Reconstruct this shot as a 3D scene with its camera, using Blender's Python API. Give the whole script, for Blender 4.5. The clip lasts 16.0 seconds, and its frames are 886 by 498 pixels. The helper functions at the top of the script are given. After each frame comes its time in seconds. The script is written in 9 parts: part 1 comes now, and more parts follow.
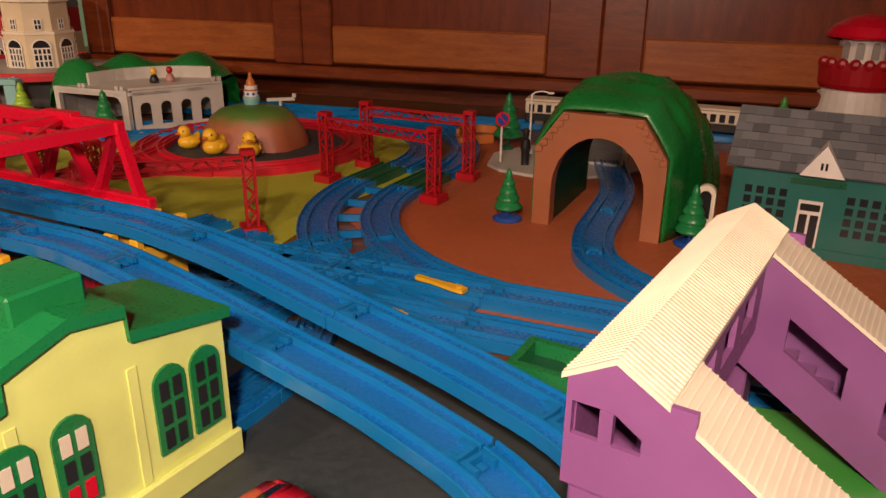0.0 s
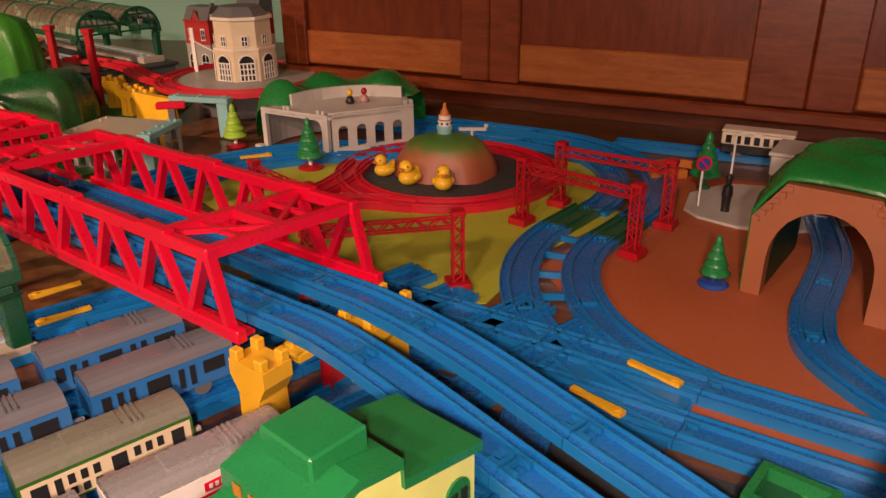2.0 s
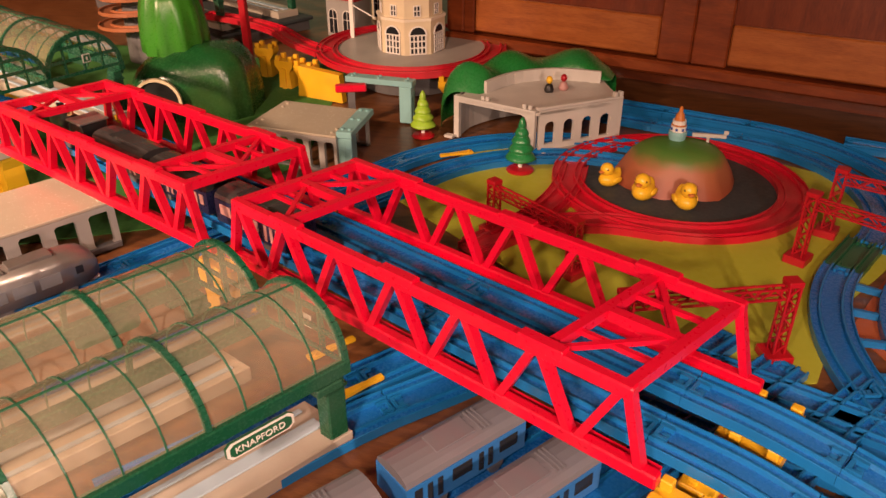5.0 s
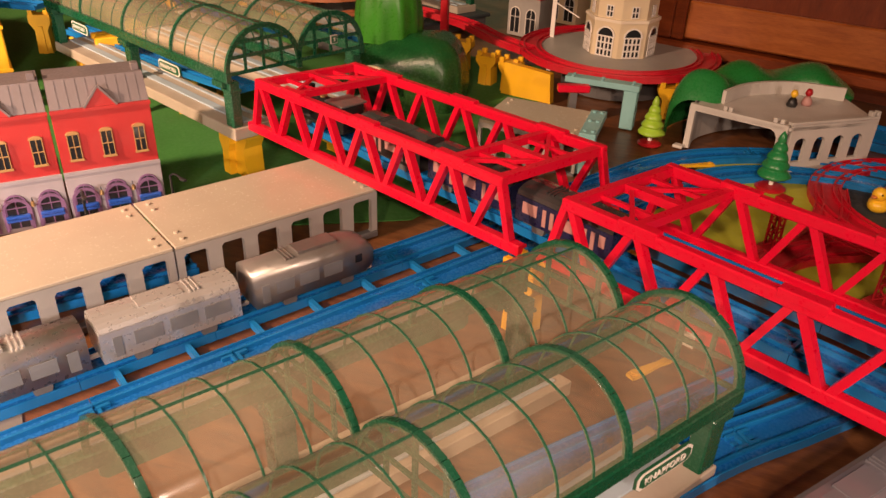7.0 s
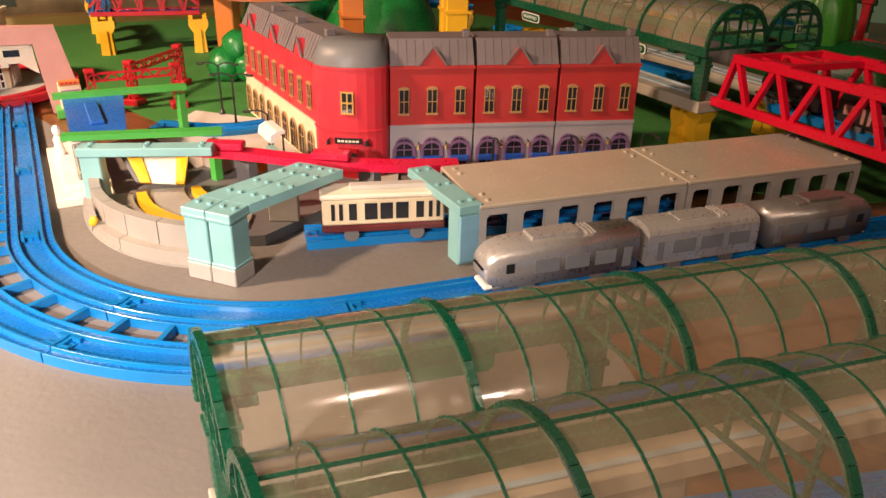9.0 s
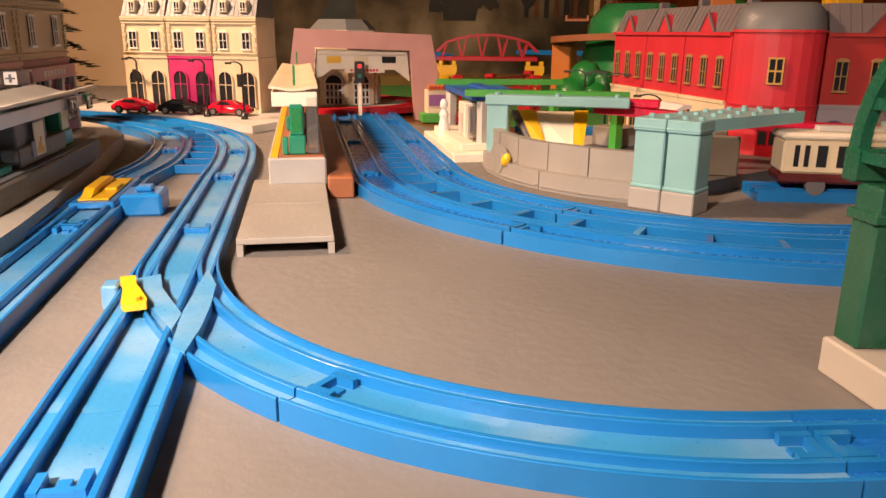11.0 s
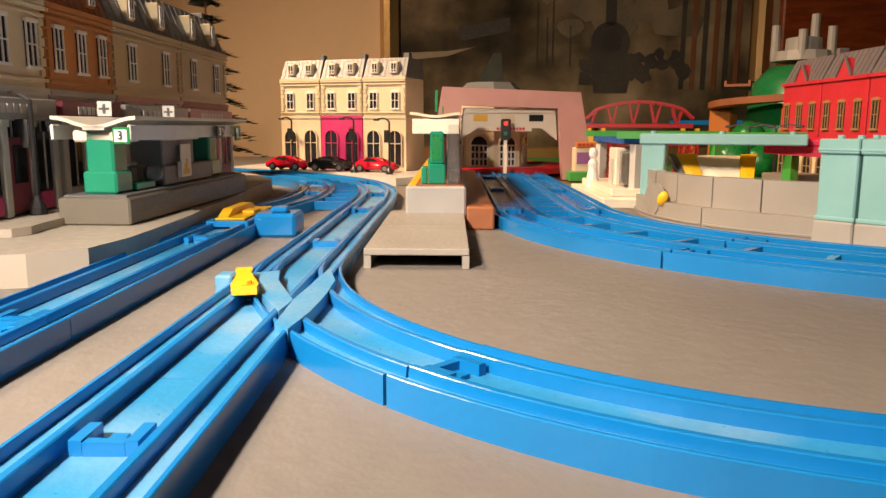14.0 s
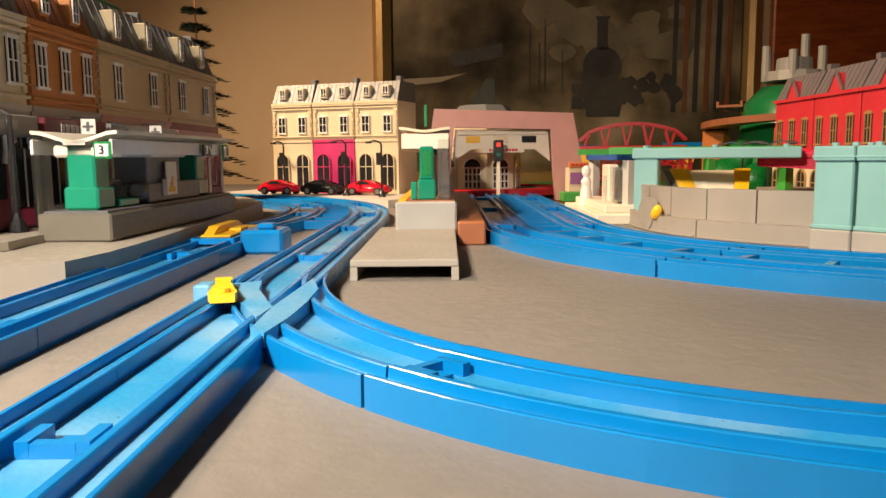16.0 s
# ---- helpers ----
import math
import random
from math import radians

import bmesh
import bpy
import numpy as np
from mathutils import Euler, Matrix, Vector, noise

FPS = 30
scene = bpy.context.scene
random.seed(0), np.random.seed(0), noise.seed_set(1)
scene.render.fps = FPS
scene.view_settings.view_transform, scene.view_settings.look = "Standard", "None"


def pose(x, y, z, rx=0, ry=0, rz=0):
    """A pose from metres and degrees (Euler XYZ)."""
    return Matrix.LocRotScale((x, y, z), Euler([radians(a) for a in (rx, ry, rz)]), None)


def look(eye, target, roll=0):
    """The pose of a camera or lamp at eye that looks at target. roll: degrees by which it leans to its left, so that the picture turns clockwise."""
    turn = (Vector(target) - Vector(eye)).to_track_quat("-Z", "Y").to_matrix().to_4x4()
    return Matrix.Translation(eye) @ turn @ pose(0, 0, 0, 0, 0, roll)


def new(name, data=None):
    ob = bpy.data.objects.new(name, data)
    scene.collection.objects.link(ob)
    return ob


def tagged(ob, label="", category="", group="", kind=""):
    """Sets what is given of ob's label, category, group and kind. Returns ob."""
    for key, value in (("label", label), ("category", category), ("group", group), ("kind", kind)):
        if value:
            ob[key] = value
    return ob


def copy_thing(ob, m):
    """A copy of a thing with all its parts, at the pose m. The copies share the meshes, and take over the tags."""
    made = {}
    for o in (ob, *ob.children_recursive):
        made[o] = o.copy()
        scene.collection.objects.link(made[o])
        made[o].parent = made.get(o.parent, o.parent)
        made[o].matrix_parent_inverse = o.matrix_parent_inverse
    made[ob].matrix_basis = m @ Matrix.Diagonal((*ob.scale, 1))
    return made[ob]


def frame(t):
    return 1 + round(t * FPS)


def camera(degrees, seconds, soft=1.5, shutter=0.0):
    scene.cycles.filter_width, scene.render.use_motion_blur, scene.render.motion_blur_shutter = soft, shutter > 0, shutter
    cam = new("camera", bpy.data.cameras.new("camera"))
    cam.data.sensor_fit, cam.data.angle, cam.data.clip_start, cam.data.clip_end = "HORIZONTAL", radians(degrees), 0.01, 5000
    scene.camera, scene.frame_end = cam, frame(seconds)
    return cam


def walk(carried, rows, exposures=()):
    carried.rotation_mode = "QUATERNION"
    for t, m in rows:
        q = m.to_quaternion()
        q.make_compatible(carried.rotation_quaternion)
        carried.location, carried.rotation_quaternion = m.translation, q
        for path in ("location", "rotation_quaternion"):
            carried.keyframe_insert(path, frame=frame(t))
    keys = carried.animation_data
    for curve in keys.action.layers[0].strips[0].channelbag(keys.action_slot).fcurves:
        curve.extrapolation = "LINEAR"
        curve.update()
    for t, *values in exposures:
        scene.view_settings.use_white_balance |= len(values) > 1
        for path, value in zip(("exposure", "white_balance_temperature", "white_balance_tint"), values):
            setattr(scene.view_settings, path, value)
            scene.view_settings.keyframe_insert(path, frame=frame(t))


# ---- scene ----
cam = camera(60.8, 16.0)
EXPOSURES = [(0, 0.82, 6300, 23), (1.5, 0.90, 6400, 31), (3, 1.18, 6600, 32), (5.5, 1.30, 6700, 32), (7, 0.94, 6650, 28), (8, 0.48, 6550, 25), (8.5, 0.18, 6450, 22), (9, -0.20, 6350, 21), (9.5, -0.58, 6500, 24), (10.2, -0.86, 6850, 27), (12.5, -1.03, 7000, 24), (14, -1.00, 6650, 15), (16, -1.00, 6450, 10)]
PATH = [
    (0, (0.202, 0.146, 0.283), (0.24, 2.009, -0.444), 0.8),
    (0.5, (0.164, 0.162, 0.301), (0.087, 2.018, -0.441), 0.3),
    (1, (0.147, 0.17, 0.32), (-0.041, 2.014, -0.433), -0.2),
    (1.5, (0.143, 0.168, 0.344), (-0.133, 1.988, -0.439), -0.4),
    (2, (0.134, 0.174, 0.378), (-0.198, 1.973, -0.43), -0.6),
    (2.5, (0.107, 0.179, 0.402), (-0.258, 1.964, -0.424), -0.5),
    (3, (0.074, 0.19, 0.425), (-0.294, 1.958, -0.434), -0.7),
    (3.2, (0.045, 0.196, 0.435), (-0.312, 1.953, -0.452), -0.6),
    (5.3, (-0.204, 0.27, 0.469), (-0.616, 1.946, -0.542), 0.2),
    (5.5, (-0.231, 0.274, 0.467), (-0.653, 1.945, -0.549), 0.5),
    (6, (-0.292, 0.28, 0.461), (-0.725, 1.944, -0.56), 1.1),
    (6.5, (-0.36, 0.27, 0.448), (-0.819, 1.933, -0.564), 2.0),
    (7, (-0.422, 0.241, 0.437), (-0.962, 1.892, -0.555), 2.1),
    (7.5, (-0.477, 0.189, 0.413), (-1.129, 1.812, -0.556), 2.0),
    (8, (-0.516, 0.13, 0.4), (-1.303, 1.699, -0.559), 1.9),
    (8.5, (-0.564, 0.063, 0.392), (-1.511, 1.55, -0.554), 1.8),
    (9, (-0.612, 0.008, 0.345), (-1.714, 1.429, -0.53), 1.4),
    (9.5, (-0.664, -0.038, 0.295), (-1.899, 1.32, -0.501), 1.2),
    (10, (-0.719, -0.082, 0.218), (-2.091, 1.197, -0.475), 0.9),
    (10.2, (-0.743, -0.093, 0.187), (-2.166, 1.155, -0.458), 0.9),
    (12.3, (-0.788, -0.1, 0.115), (-2.542, 0.747, -0.34), 0.5),
    (12.5, (-0.79, -0.099, 0.111), (-2.556, 0.729, -0.33), 0.4),
    (13, (-0.795, -0.095, 0.102), (-2.586, 0.698, -0.301), 0.2),
    (13.5, (-0.801, -0.087, 0.093), (-2.609, 0.69, -0.263), 0.3),
    (14, (-0.811, -0.077, 0.081), (-2.63, 0.69, -0.238), 0.2),
    (14.5, (-0.818, -0.072, 0.071), (-2.644, 0.69, -0.219), 0.0),
    (15, (-0.82, -0.069, 0.07), (-2.648, 0.696, -0.197), -0.1),
    (15.5, (-0.818, -0.069, 0.069), (-2.645, 0.704, -0.182), -0.3),
    (16, (-0.818, -0.069, 0.069), (-2.644, 0.71, -0.173), -0.5),
]
walk(cam, [(t, look(eye, target, roll)) for t, eye, target, roll in PATH], EXPOSURES)

# ---------------------------------------------------------------- light
world = bpy.data.worlds.new("room_air")
scene.world = world
world.use_nodes = True
world.node_tree.nodes["Background"].inputs[0].default_value = (1.0, 0.80, 0.62, 1)
world.node_tree.nodes["Background"].inputs[1].default_value = 0.012


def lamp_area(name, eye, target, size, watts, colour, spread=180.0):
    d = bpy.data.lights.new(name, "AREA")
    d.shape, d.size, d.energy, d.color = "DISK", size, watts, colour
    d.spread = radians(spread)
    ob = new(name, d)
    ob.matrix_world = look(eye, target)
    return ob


lamp_area("ceiling_lamp", (-0.22, -1.50, 1.62), (-0.5, 0.5, 0), 0.16, 14.7, (1.0, 0.66, 0.40))
# unseen lamp over the far table end, cone narrowed to keep the rest dim
lamp_area("ceiling_lamp", (-2.00, -0.90, 1.35), (-1.90, 0.12, 0), 0.20, 33, (1.0, 0.69, 0.42), 82.0)
# three fixed fill lamps added in place of one light moving with the camera
lamp_area("camera_fill_lamp", (0.165, 0.02, 0.43), (0.08, 1.0, 0.0), 0.04, 2.7, (1.0, 0.76, 0.54))
lamp_area("camera_fill_lamp", (-0.34, 0.02, 0.60), (-0.55, 0.9, 0.0), 0.04, 2.0, (1.0, 0.74, 0.52))
lamp_area("camera_fill_lamp", (-0.82, -0.39, 0.41), (-1.20, -0.03, 0.0), 0.05, 8.0, (1.0, 0.86, 0.70), 97.0)
scene.view_settings.exposure = 0.0

# ---------------------------------------------------------------- materials
def node_mat(name):
    m = bpy.data.materials.new(name)
    m.use_nodes = True
    nt = m.node_tree
    return m, nt, nt.nodes["Principled BSDF"], nt.links


def noise_tex(nt, scale, detail=4.0, stretch=None):
    co = nt.nodes.new("ShaderNodeTexCoord")
    n = nt.nodes.new("ShaderNodeTexNoise")
    n.inputs["Scale"].default_value, n.inputs["Detail"].default_value = scale, detail
    if stretch:
        mp = nt.nodes.new("ShaderNodeMapping")
        mp.inputs["Scale"].default_value = stretch
        nt.links.new(co.outputs["Object"], mp.inputs["Vector"])
        nt.links.new(mp.outputs["Vector"], n.inputs["Vector"])
    else:
        nt.links.new(co.outputs["Object"], n.inputs["Vector"])
    return n


def ramp(nt, src, stops):
    r = nt.nodes.new("ShaderNodeValToRGB")
    while len(r.color_ramp.elements) < len(stops):
        r.color_ramp.elements.new(0.5)
    for e, (p, c) in zip(r.color_ramp.elements, stops):
        e.position, e.color = p, (*c, 1)
    nt.links.new(src, r.inputs["Fac"])
    return r.outputs["Color"]


def shade(c, k):
    return tuple(min(1.0, max(0.0, v * k)) for v in c)


def plastic(name, c, rough=0.38, worn=0.12, grime=None, scale=60.0, bump=0.05, dust=0.25):
    """Moulded toy plastic: slight colour drift, dust in patches, fine scuffs in the gloss."""
    m, nt, b, ln = node_mat(name)
    n1, n2 = noise_tex(nt, scale * 0.35, 5), noise_tex(nt, scale * 6, 3)
    base = ramp(nt, n1.outputs["Fac"], [(0.3, shade(c, 1 - worn)), (0.55, c), (0.8, shade(c, 1 + worn))])
    mix = nt.nodes.new("ShaderNodeMix")
    mix.data_type = "RGBA"
    dcol = grime or tuple(0.75 * v + 0.25 * 0.45 for v in c)
    mix.inputs[7].default_value = (*dcol, 1)
    ln.new(base, mix.inputs[6])
    n3 = noise_tex(nt, scale * 0.22, 6)
    fac = ramp(nt, n3.outputs["Fac"], [(0.45, (0, 0, 0)), (0.75, (dust, dust, dust))])
    ln.new(fac, mix.inputs[0])
    ln.new(mix.outputs[2], b.inputs["Base Color"])
    rr = ramp(nt, n2.outputs["Fac"], [(0.3, (rough * 0.8,) * 3), (0.75, (min(1, rough * 1.35),) * 3)])
    ln.new(rr, b.inputs["Roughness"])
    bp = nt.nodes.new("ShaderNodeBump")
    bp.inputs["Strength"].default_value, bp.inputs["Distance"].default_value = bump, 0.002
    ln.new(n2.outputs["Fac"], bp.inputs["Height"])
    ln.new(bp.outputs["Normal"], b.inputs["Normal"])
    return m


def wood(name, c1, c2, c3, along=(1, 1, 1), rough=0.4, scale=9.0, bump=0.1):
    m, nt, b, ln = node_mat(name)
    n = noise_tex(nt, scale, 8, along)
    n.inputs["Distortion"].default_value = 0.6
    base = ramp(nt, n.outputs["Fac"], [(0.28, c1), (0.5, c2), (0.72, c3)])
    n2 = noise_tex(nt, scale * 7, 6, along)
    mix = nt.nodes.new("ShaderNodeMix")
    mix.data_type, mix.blend_type = "RGBA", "MULTIPLY"
    mix.inputs[0].default_value = 0.55
    ln.new(base, mix.inputs[6])
    ln.new(ramp(nt, n2.outputs["Fac"], [(0.3, (0.6, 0.55, 0.5)), (0.6, (1, 1, 1))]), mix.inputs[7])
    ln.new(mix.outputs[2], b.inputs["Base Color"])
    b.inputs["Roughness"].default_value = rough
    bp = nt.nodes.new("ShaderNodeBump")
    bp.inputs["Strength"].default_value, bp.inputs["Distance"].default_value = bump, 0.002
    ln.new(n2.outputs["Fac"], bp.inputs["Height"])
    ln.new(bp.outputs["Normal"], b.inputs["Normal"])
    return m


def metal(name, c, rough=0.3, metallic=0.9):
    m = plastic(name, c, rough, 0.05, None, 30, 0.006, 0.04)
    m.node_tree.nodes["Principled BSDF"].inputs["Metallic"].default_value = metallic
    return m


def clear(name, c, film, amount):
    """Thin clear plastic: see-through, a dusty, milky film, and a gloss that grows at grazing angles."""
    m, nt, b, ln = node_mat(name)
    b.inputs["Base Color"].default_value = (*film, 1)
    b.inputs["Roughness"].default_value = 0.7
    tr = nt.nodes.new("ShaderNodeBsdfTransparent")
    tr.inputs[0].default_value = (*c, 1)
    mx = nt.nodes.new("ShaderNodeMixShader")
    n2 = noise_tex(nt, 12, 4)
    ln.new(ramp(nt, n2.outputs["Fac"], [(0.3, (amount * 0.6,) * 3), (0.7, (amount * 1.4,) * 3)]), mx.inputs[0])
    ln.new(tr.outputs[0], mx.inputs[1])
    ln.new(b.outputs[0], mx.inputs[2])
    gl = nt.nodes.new("ShaderNodeBsdfGlossy")
    n = noise_tex(nt, 40, 5)
    ln.new(ramp(nt, n.outputs["Fac"], [(0.3, (0.07,) * 3), (0.8, (0.18,) * 3)]), gl.inputs["Roughness"])
    fr = nt.nodes.new("ShaderNodeFresnel")
    fr.inputs["IOR"].default_value = 1.65
    bp = nt.nodes.new("ShaderNodeBump")
    bp.inputs["Strength"].default_value, bp.inputs["Distance"].default_value = 0.12, 0.004
    n3 = noise_tex(nt, 9, 2)
    ln.new(n3.outputs["Fac"], bp.inputs["Height"])
    ln.new(bp.outputs["Normal"], gl.inputs["Normal"])
    m2 = nt.nodes.new("ShaderNodeMixShader")
    ln.new(fr.outputs[0], m2.inputs[0])
    ln.new(mx.outputs[0], m2.inputs[1])
    ln.new(gl.outputs[0], m2.inputs[2])
    ln.new(m2.outputs[0], nt.nodes["Material Output"].inputs["Surface"])
    return m


def glow(name, c, strength):
    m, nt, b, ln = node_mat(name)
    b.inputs["Base Color"].default_value = (*c, 1)
    b.inputs["Emission Color"].default_value = (*c, 1)
    b.inputs["Emission Strength"].default_value = strength
    return m


BLUE = plastic("blue_track_plastic", (0.002, 0.165, 0.46), 0.20, 0.10, (0.05, 0.20, 0.46), 60, 0.04, 0.15)
# one track blue in two copies, deeper and paler to match the light
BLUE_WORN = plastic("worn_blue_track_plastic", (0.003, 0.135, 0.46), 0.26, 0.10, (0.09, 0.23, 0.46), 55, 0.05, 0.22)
# dust on the end tracks, with their brighter light put into the colour
BLUE_DUST_LIT = plastic("dusty_lit_blue_track_plastic", (0.022, 0.225, 0.46), 0.34, 0.14, (0.30, 0.43, 0.50), 70, 0.06, 0.55)
BLUE_DK = plastic("deep_blue_plastic", (0.012, 0.07, 0.36), 0.32)
RED = plastic("red_truss_plastic", (0.66, 0.006, 0.028), 0.32, 0.06, (0.56, 0.012, 0.03), 40, 0.008, 0.15)
RED_DK = plastic("dark_red_plastic", (0.40, 0.006, 0.012), 0.36, 0.1, None, 60, 0.04, 0.08)
RED_TR = plastic("faded_red_track_plastic", (0.52, 0.008, 0.022), 0.40, 0.12, (0.36, 0.09, 0.08), 50, 0.05, 0.35)
YEL = plastic("yellow_plastic", (0.80, 0.44, 0.012), 0.35)
YEL_DUCK = plastic("duck_yellow_plastic", (0.85, 0.50, 0.02), 0.30)
GREEN = plastic("green_plastic", (0.006, 0.20, 0.055), 0.30)
GREEN_DK = plastic("dark_green_plastic", (0.006, 0.095, 0.040), 0.34)
GREEN_BR = plastic("bright_green_plastic", (0.05, 0.34, 0.05), 0.36)
GREEN_HILL = plastic("hill_green_plastic", (0.006, 0.17, 0.03), 0.28, 0.25, (0.05, 0.26, 0.12), 40, 0.25, 0.35)
LIME = plastic("lime_plastic", (0.28, 0.50, 0.03), 0.35)
CREAM = plastic("cream_plastic", (0.72, 0.60, 0.40), 0.42)
IVORY = plastic("ivory_plastic", (0.78, 0.70, 0.56), 0.42)
WHITE = plastic("white_plastic", (0.78, 0.75, 0.70), 0.4)
GREY = plastic("grey_plastic", (0.36, 0.35, 0.33), 0.42)
GREY_LT = plastic("light_grey_plastic", (0.52, 0.50, 0.46), 0.42)
GREY_DK = plastic("dark_grey_plastic", (0.12, 0.12, 0.125), 0.45)
BLACK = plastic("black_plastic", (0.012, 0.012, 0.013), 0.35)
BEIGE = plastic("beige_roof_plastic", (0.46, 0.40, 0.31), 0.22, 0.05, None, 60, 0.02, 0.15)
CYAN = plastic("pale_teal_plastic", (0.22, 0.46, 0.47), 0.4)
PURPLE = plastic("purple_plastic", (0.25, 0.09, 0.27), 0.4)
PALE_Y = plastic("pale_yellow_plastic", (0.74, 0.82, 0.24), 0.45)
BROWN = plastic("terracotta_plastic", (0.34, 0.115, 0.045), 0.45)
PINK = plastic("dusky_pink_plastic", (0.46, 0.24, 0.22), 0.45)
ORANGE = plastic("orange_plastic", (0.55, 0.17, 0.03), 0.4)
TEAL = plastic("teal_wall_plastic", (0.01, 0.14, 0.12), 0.4)
SLATE = plastic("slate_grey_plastic", (0.14, 0.145, 0.15), 0.45)
SILVER = metal("silver_train_paint", (0.60, 0.59, 0.57), 0.30, 0.55)
SILVER_DK = metal("dull_steel_paint", (0.30, 0.29, 0.28), 0.36, 0.7)
WINDOW = plastic("dark_window_plastic", (0.02, 0.022, 0.026), 0.12, 0.02, None, 60, 0.0, 0.05)
GREY_WIN = plastic("grey_window_print", (0.19, 0.20, 0.21), 0.35)
# film raised beyond dust to paint a bright haze over the vaults
CLEAR = clear("green_tinted_clear_plastic", (0.92, 0.88, 0.76), (0.58, 0.49, 0.34), 0.28)
CLEAR_BLUE = clear("clear_plastic", (0.9, 0.93, 0.93), (0.5, 0.5, 0.48), 0.15)
MAT = plastic("grey_rubber_mat", (0.165, 0.15, 0.135), 0.62, 0.10, (0.22, 0.20, 0.18), 25, 0.15, 0.4)
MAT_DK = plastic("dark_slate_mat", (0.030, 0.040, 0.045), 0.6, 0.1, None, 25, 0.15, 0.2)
HARDBOARD = plastic("brown_painted_board", (0.43, 0.105, 0.032), 0.6, 0.12, None, 18, 0.12, 0.2)
LAWN = plastic("yellow_green_sheet", (0.40, 0.42, 0.03), 0.6, 0.08, None, 18, 0.08, 0.15)
FELT = plastic("green_felt", (0.03, 0.17, 0.025), 0.9, 0.1, None, 30, 0.3, 0.1)
TABLE = wood("varnished_table_wood", (0.09, 0.034, 0.012), (0.16, 0.062, 0.022), (0.22, 0.09, 0.032), (2, 9, 2), 0.35)
CAB = wood("reddish_cabinet_wood", (0.13, 0.025, 0.006), (0.19, 0.038, 0.008), (0.24, 0.055, 0.013), (1.5, 1.5, 9), 0.36)
CAB_PANEL = wood("cabinet_panel_wood", (0.12, 0.022, 0.005), (0.16, 0.030, 0.007), (0.20, 0.042, 0.010), (7, 7, 1.2), 0.34)
CAB_RAIL = wood("orange_cabinet_rail_wood", (0.27, 0.070, 0.014), (0.35, 0.100, 0.021), (0.42, 0.132, 0.030), (1.2, 1.2, 9), 0.36)
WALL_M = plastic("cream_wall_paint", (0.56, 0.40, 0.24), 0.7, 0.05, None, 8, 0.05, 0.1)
# dark only so that unseen walls and ceiling bounce less light
WALL_UNSEEN = plastic("unseen_dark_wall_brown", (0.20, 0.14, 0.09), 0.7, 0.05, None, 8, 0.05, 0.1)
WALL_T = plastic("teal_wall_paint", (0.20, 0.42, 0.33), 0.7, 0.05, None, 8, 0.05, 0.1)
GOLD = metal("gilt_frame", (0.55, 0.36, 0.16), 0.35, 0.85)
HALL_RED = plastic("brick_red_plastic", (0.42, 0.03, 0.028), 0.42, 0.12, None, 60, 0.06, 0.2)
HALL_PINK = plastic("scarlet_plastic", (0.60, 0.03, 0.045), 0.42)
LILAC = plastic("pale_lilac_plastic", (0.31, 0.29, 0.32), 0.45)


# ---------------------------------------------------------------- building tools
def part(name, bm, material, parent=None, label="", smooth=False):
    me = bpy.data.meshes.new(name)
    bmesh.ops.recalc_face_normals(bm, faces=bm.faces)
    if smooth:
        for f in bm.faces:
            f.smooth = True
    bm.to_mesh(me)
    bm.free()
    me.materials.append(material)
    ob = new(name, me)
    if parent is not None:
        ob.parent = parent
    if label:
        ob["label"] = label
    return ob


def thing(name, m, label, category, group="", kind=""):
    e = new(name)
    e.empty_display_size = 0.02
    e.matrix_basis = m
    return tagged(e, label, category, group, kind)


def B():
    return bmesh.new()


def place(bm, verts, m):
    bmesh.ops.transform(bm, matrix=m, verts=verts)


def box(bm, x0, x1, y0, y1, z0, z1, bevel=0.0, m=None):
    g = bmesh.ops.create_cube(bm, size=1.0)
    vs = g["verts"]
    for v in vs:
        v.co = Vector(((x0 + x1) / 2 + v.co.x * (x1 - x0), (y0 + y1) / 2 + v.co.y * (y1 - y0), (z0 + z1) / 2 + v.co.z * (z1 - z0)))
    if m is not None:
        place(bm, vs, m)
    if bevel:
        es = {e for v in vs for e in v.link_edges}
        bmesh.ops.bevel(bm, geom=list(es), offset=bevel, segments=1, affect="EDGES", profile=0.6)
    return bm


def beam(bm, a, b, w, h=None, up=(0, 0, 1)):
    """A square bar from a to b."""
    a, b = Vector(a), Vector(b)
    h = h or w
    d = (b - a).normalized()
    s = d.cross(Vector(up))
    s = s.normalized() if s.length > 1e-5 else Vector((1, 0, 0))
    u = s.cross(d)
    vs = [bm.verts.new(p + s * (i * w / 2) + u * (j * h / 2)) for p in (a, b) for i, j in ((-1, -1), (1, -1), (1, 1), (-1, 1))]
    for f in ((0, 1, 2, 3), (4, 5, 6, 7), (0, 1, 5, 4), (1, 2, 6, 5), (2, 3, 7, 6), (3, 0, 4, 7)):
        bm.faces.new([vs[i] for i in f])
    return bm


def cyl(bm, x, y, z0, z1, r, r2=None, n=16):
    bmesh.ops.create_cone(bm, cap_ends=True, segments=n, radius1=r, radius2=r if r2 is None else r2, depth=z1 - z0,
                          matrix=Matrix.Translation((x, y, (z0 + z1) / 2)))
    return bm


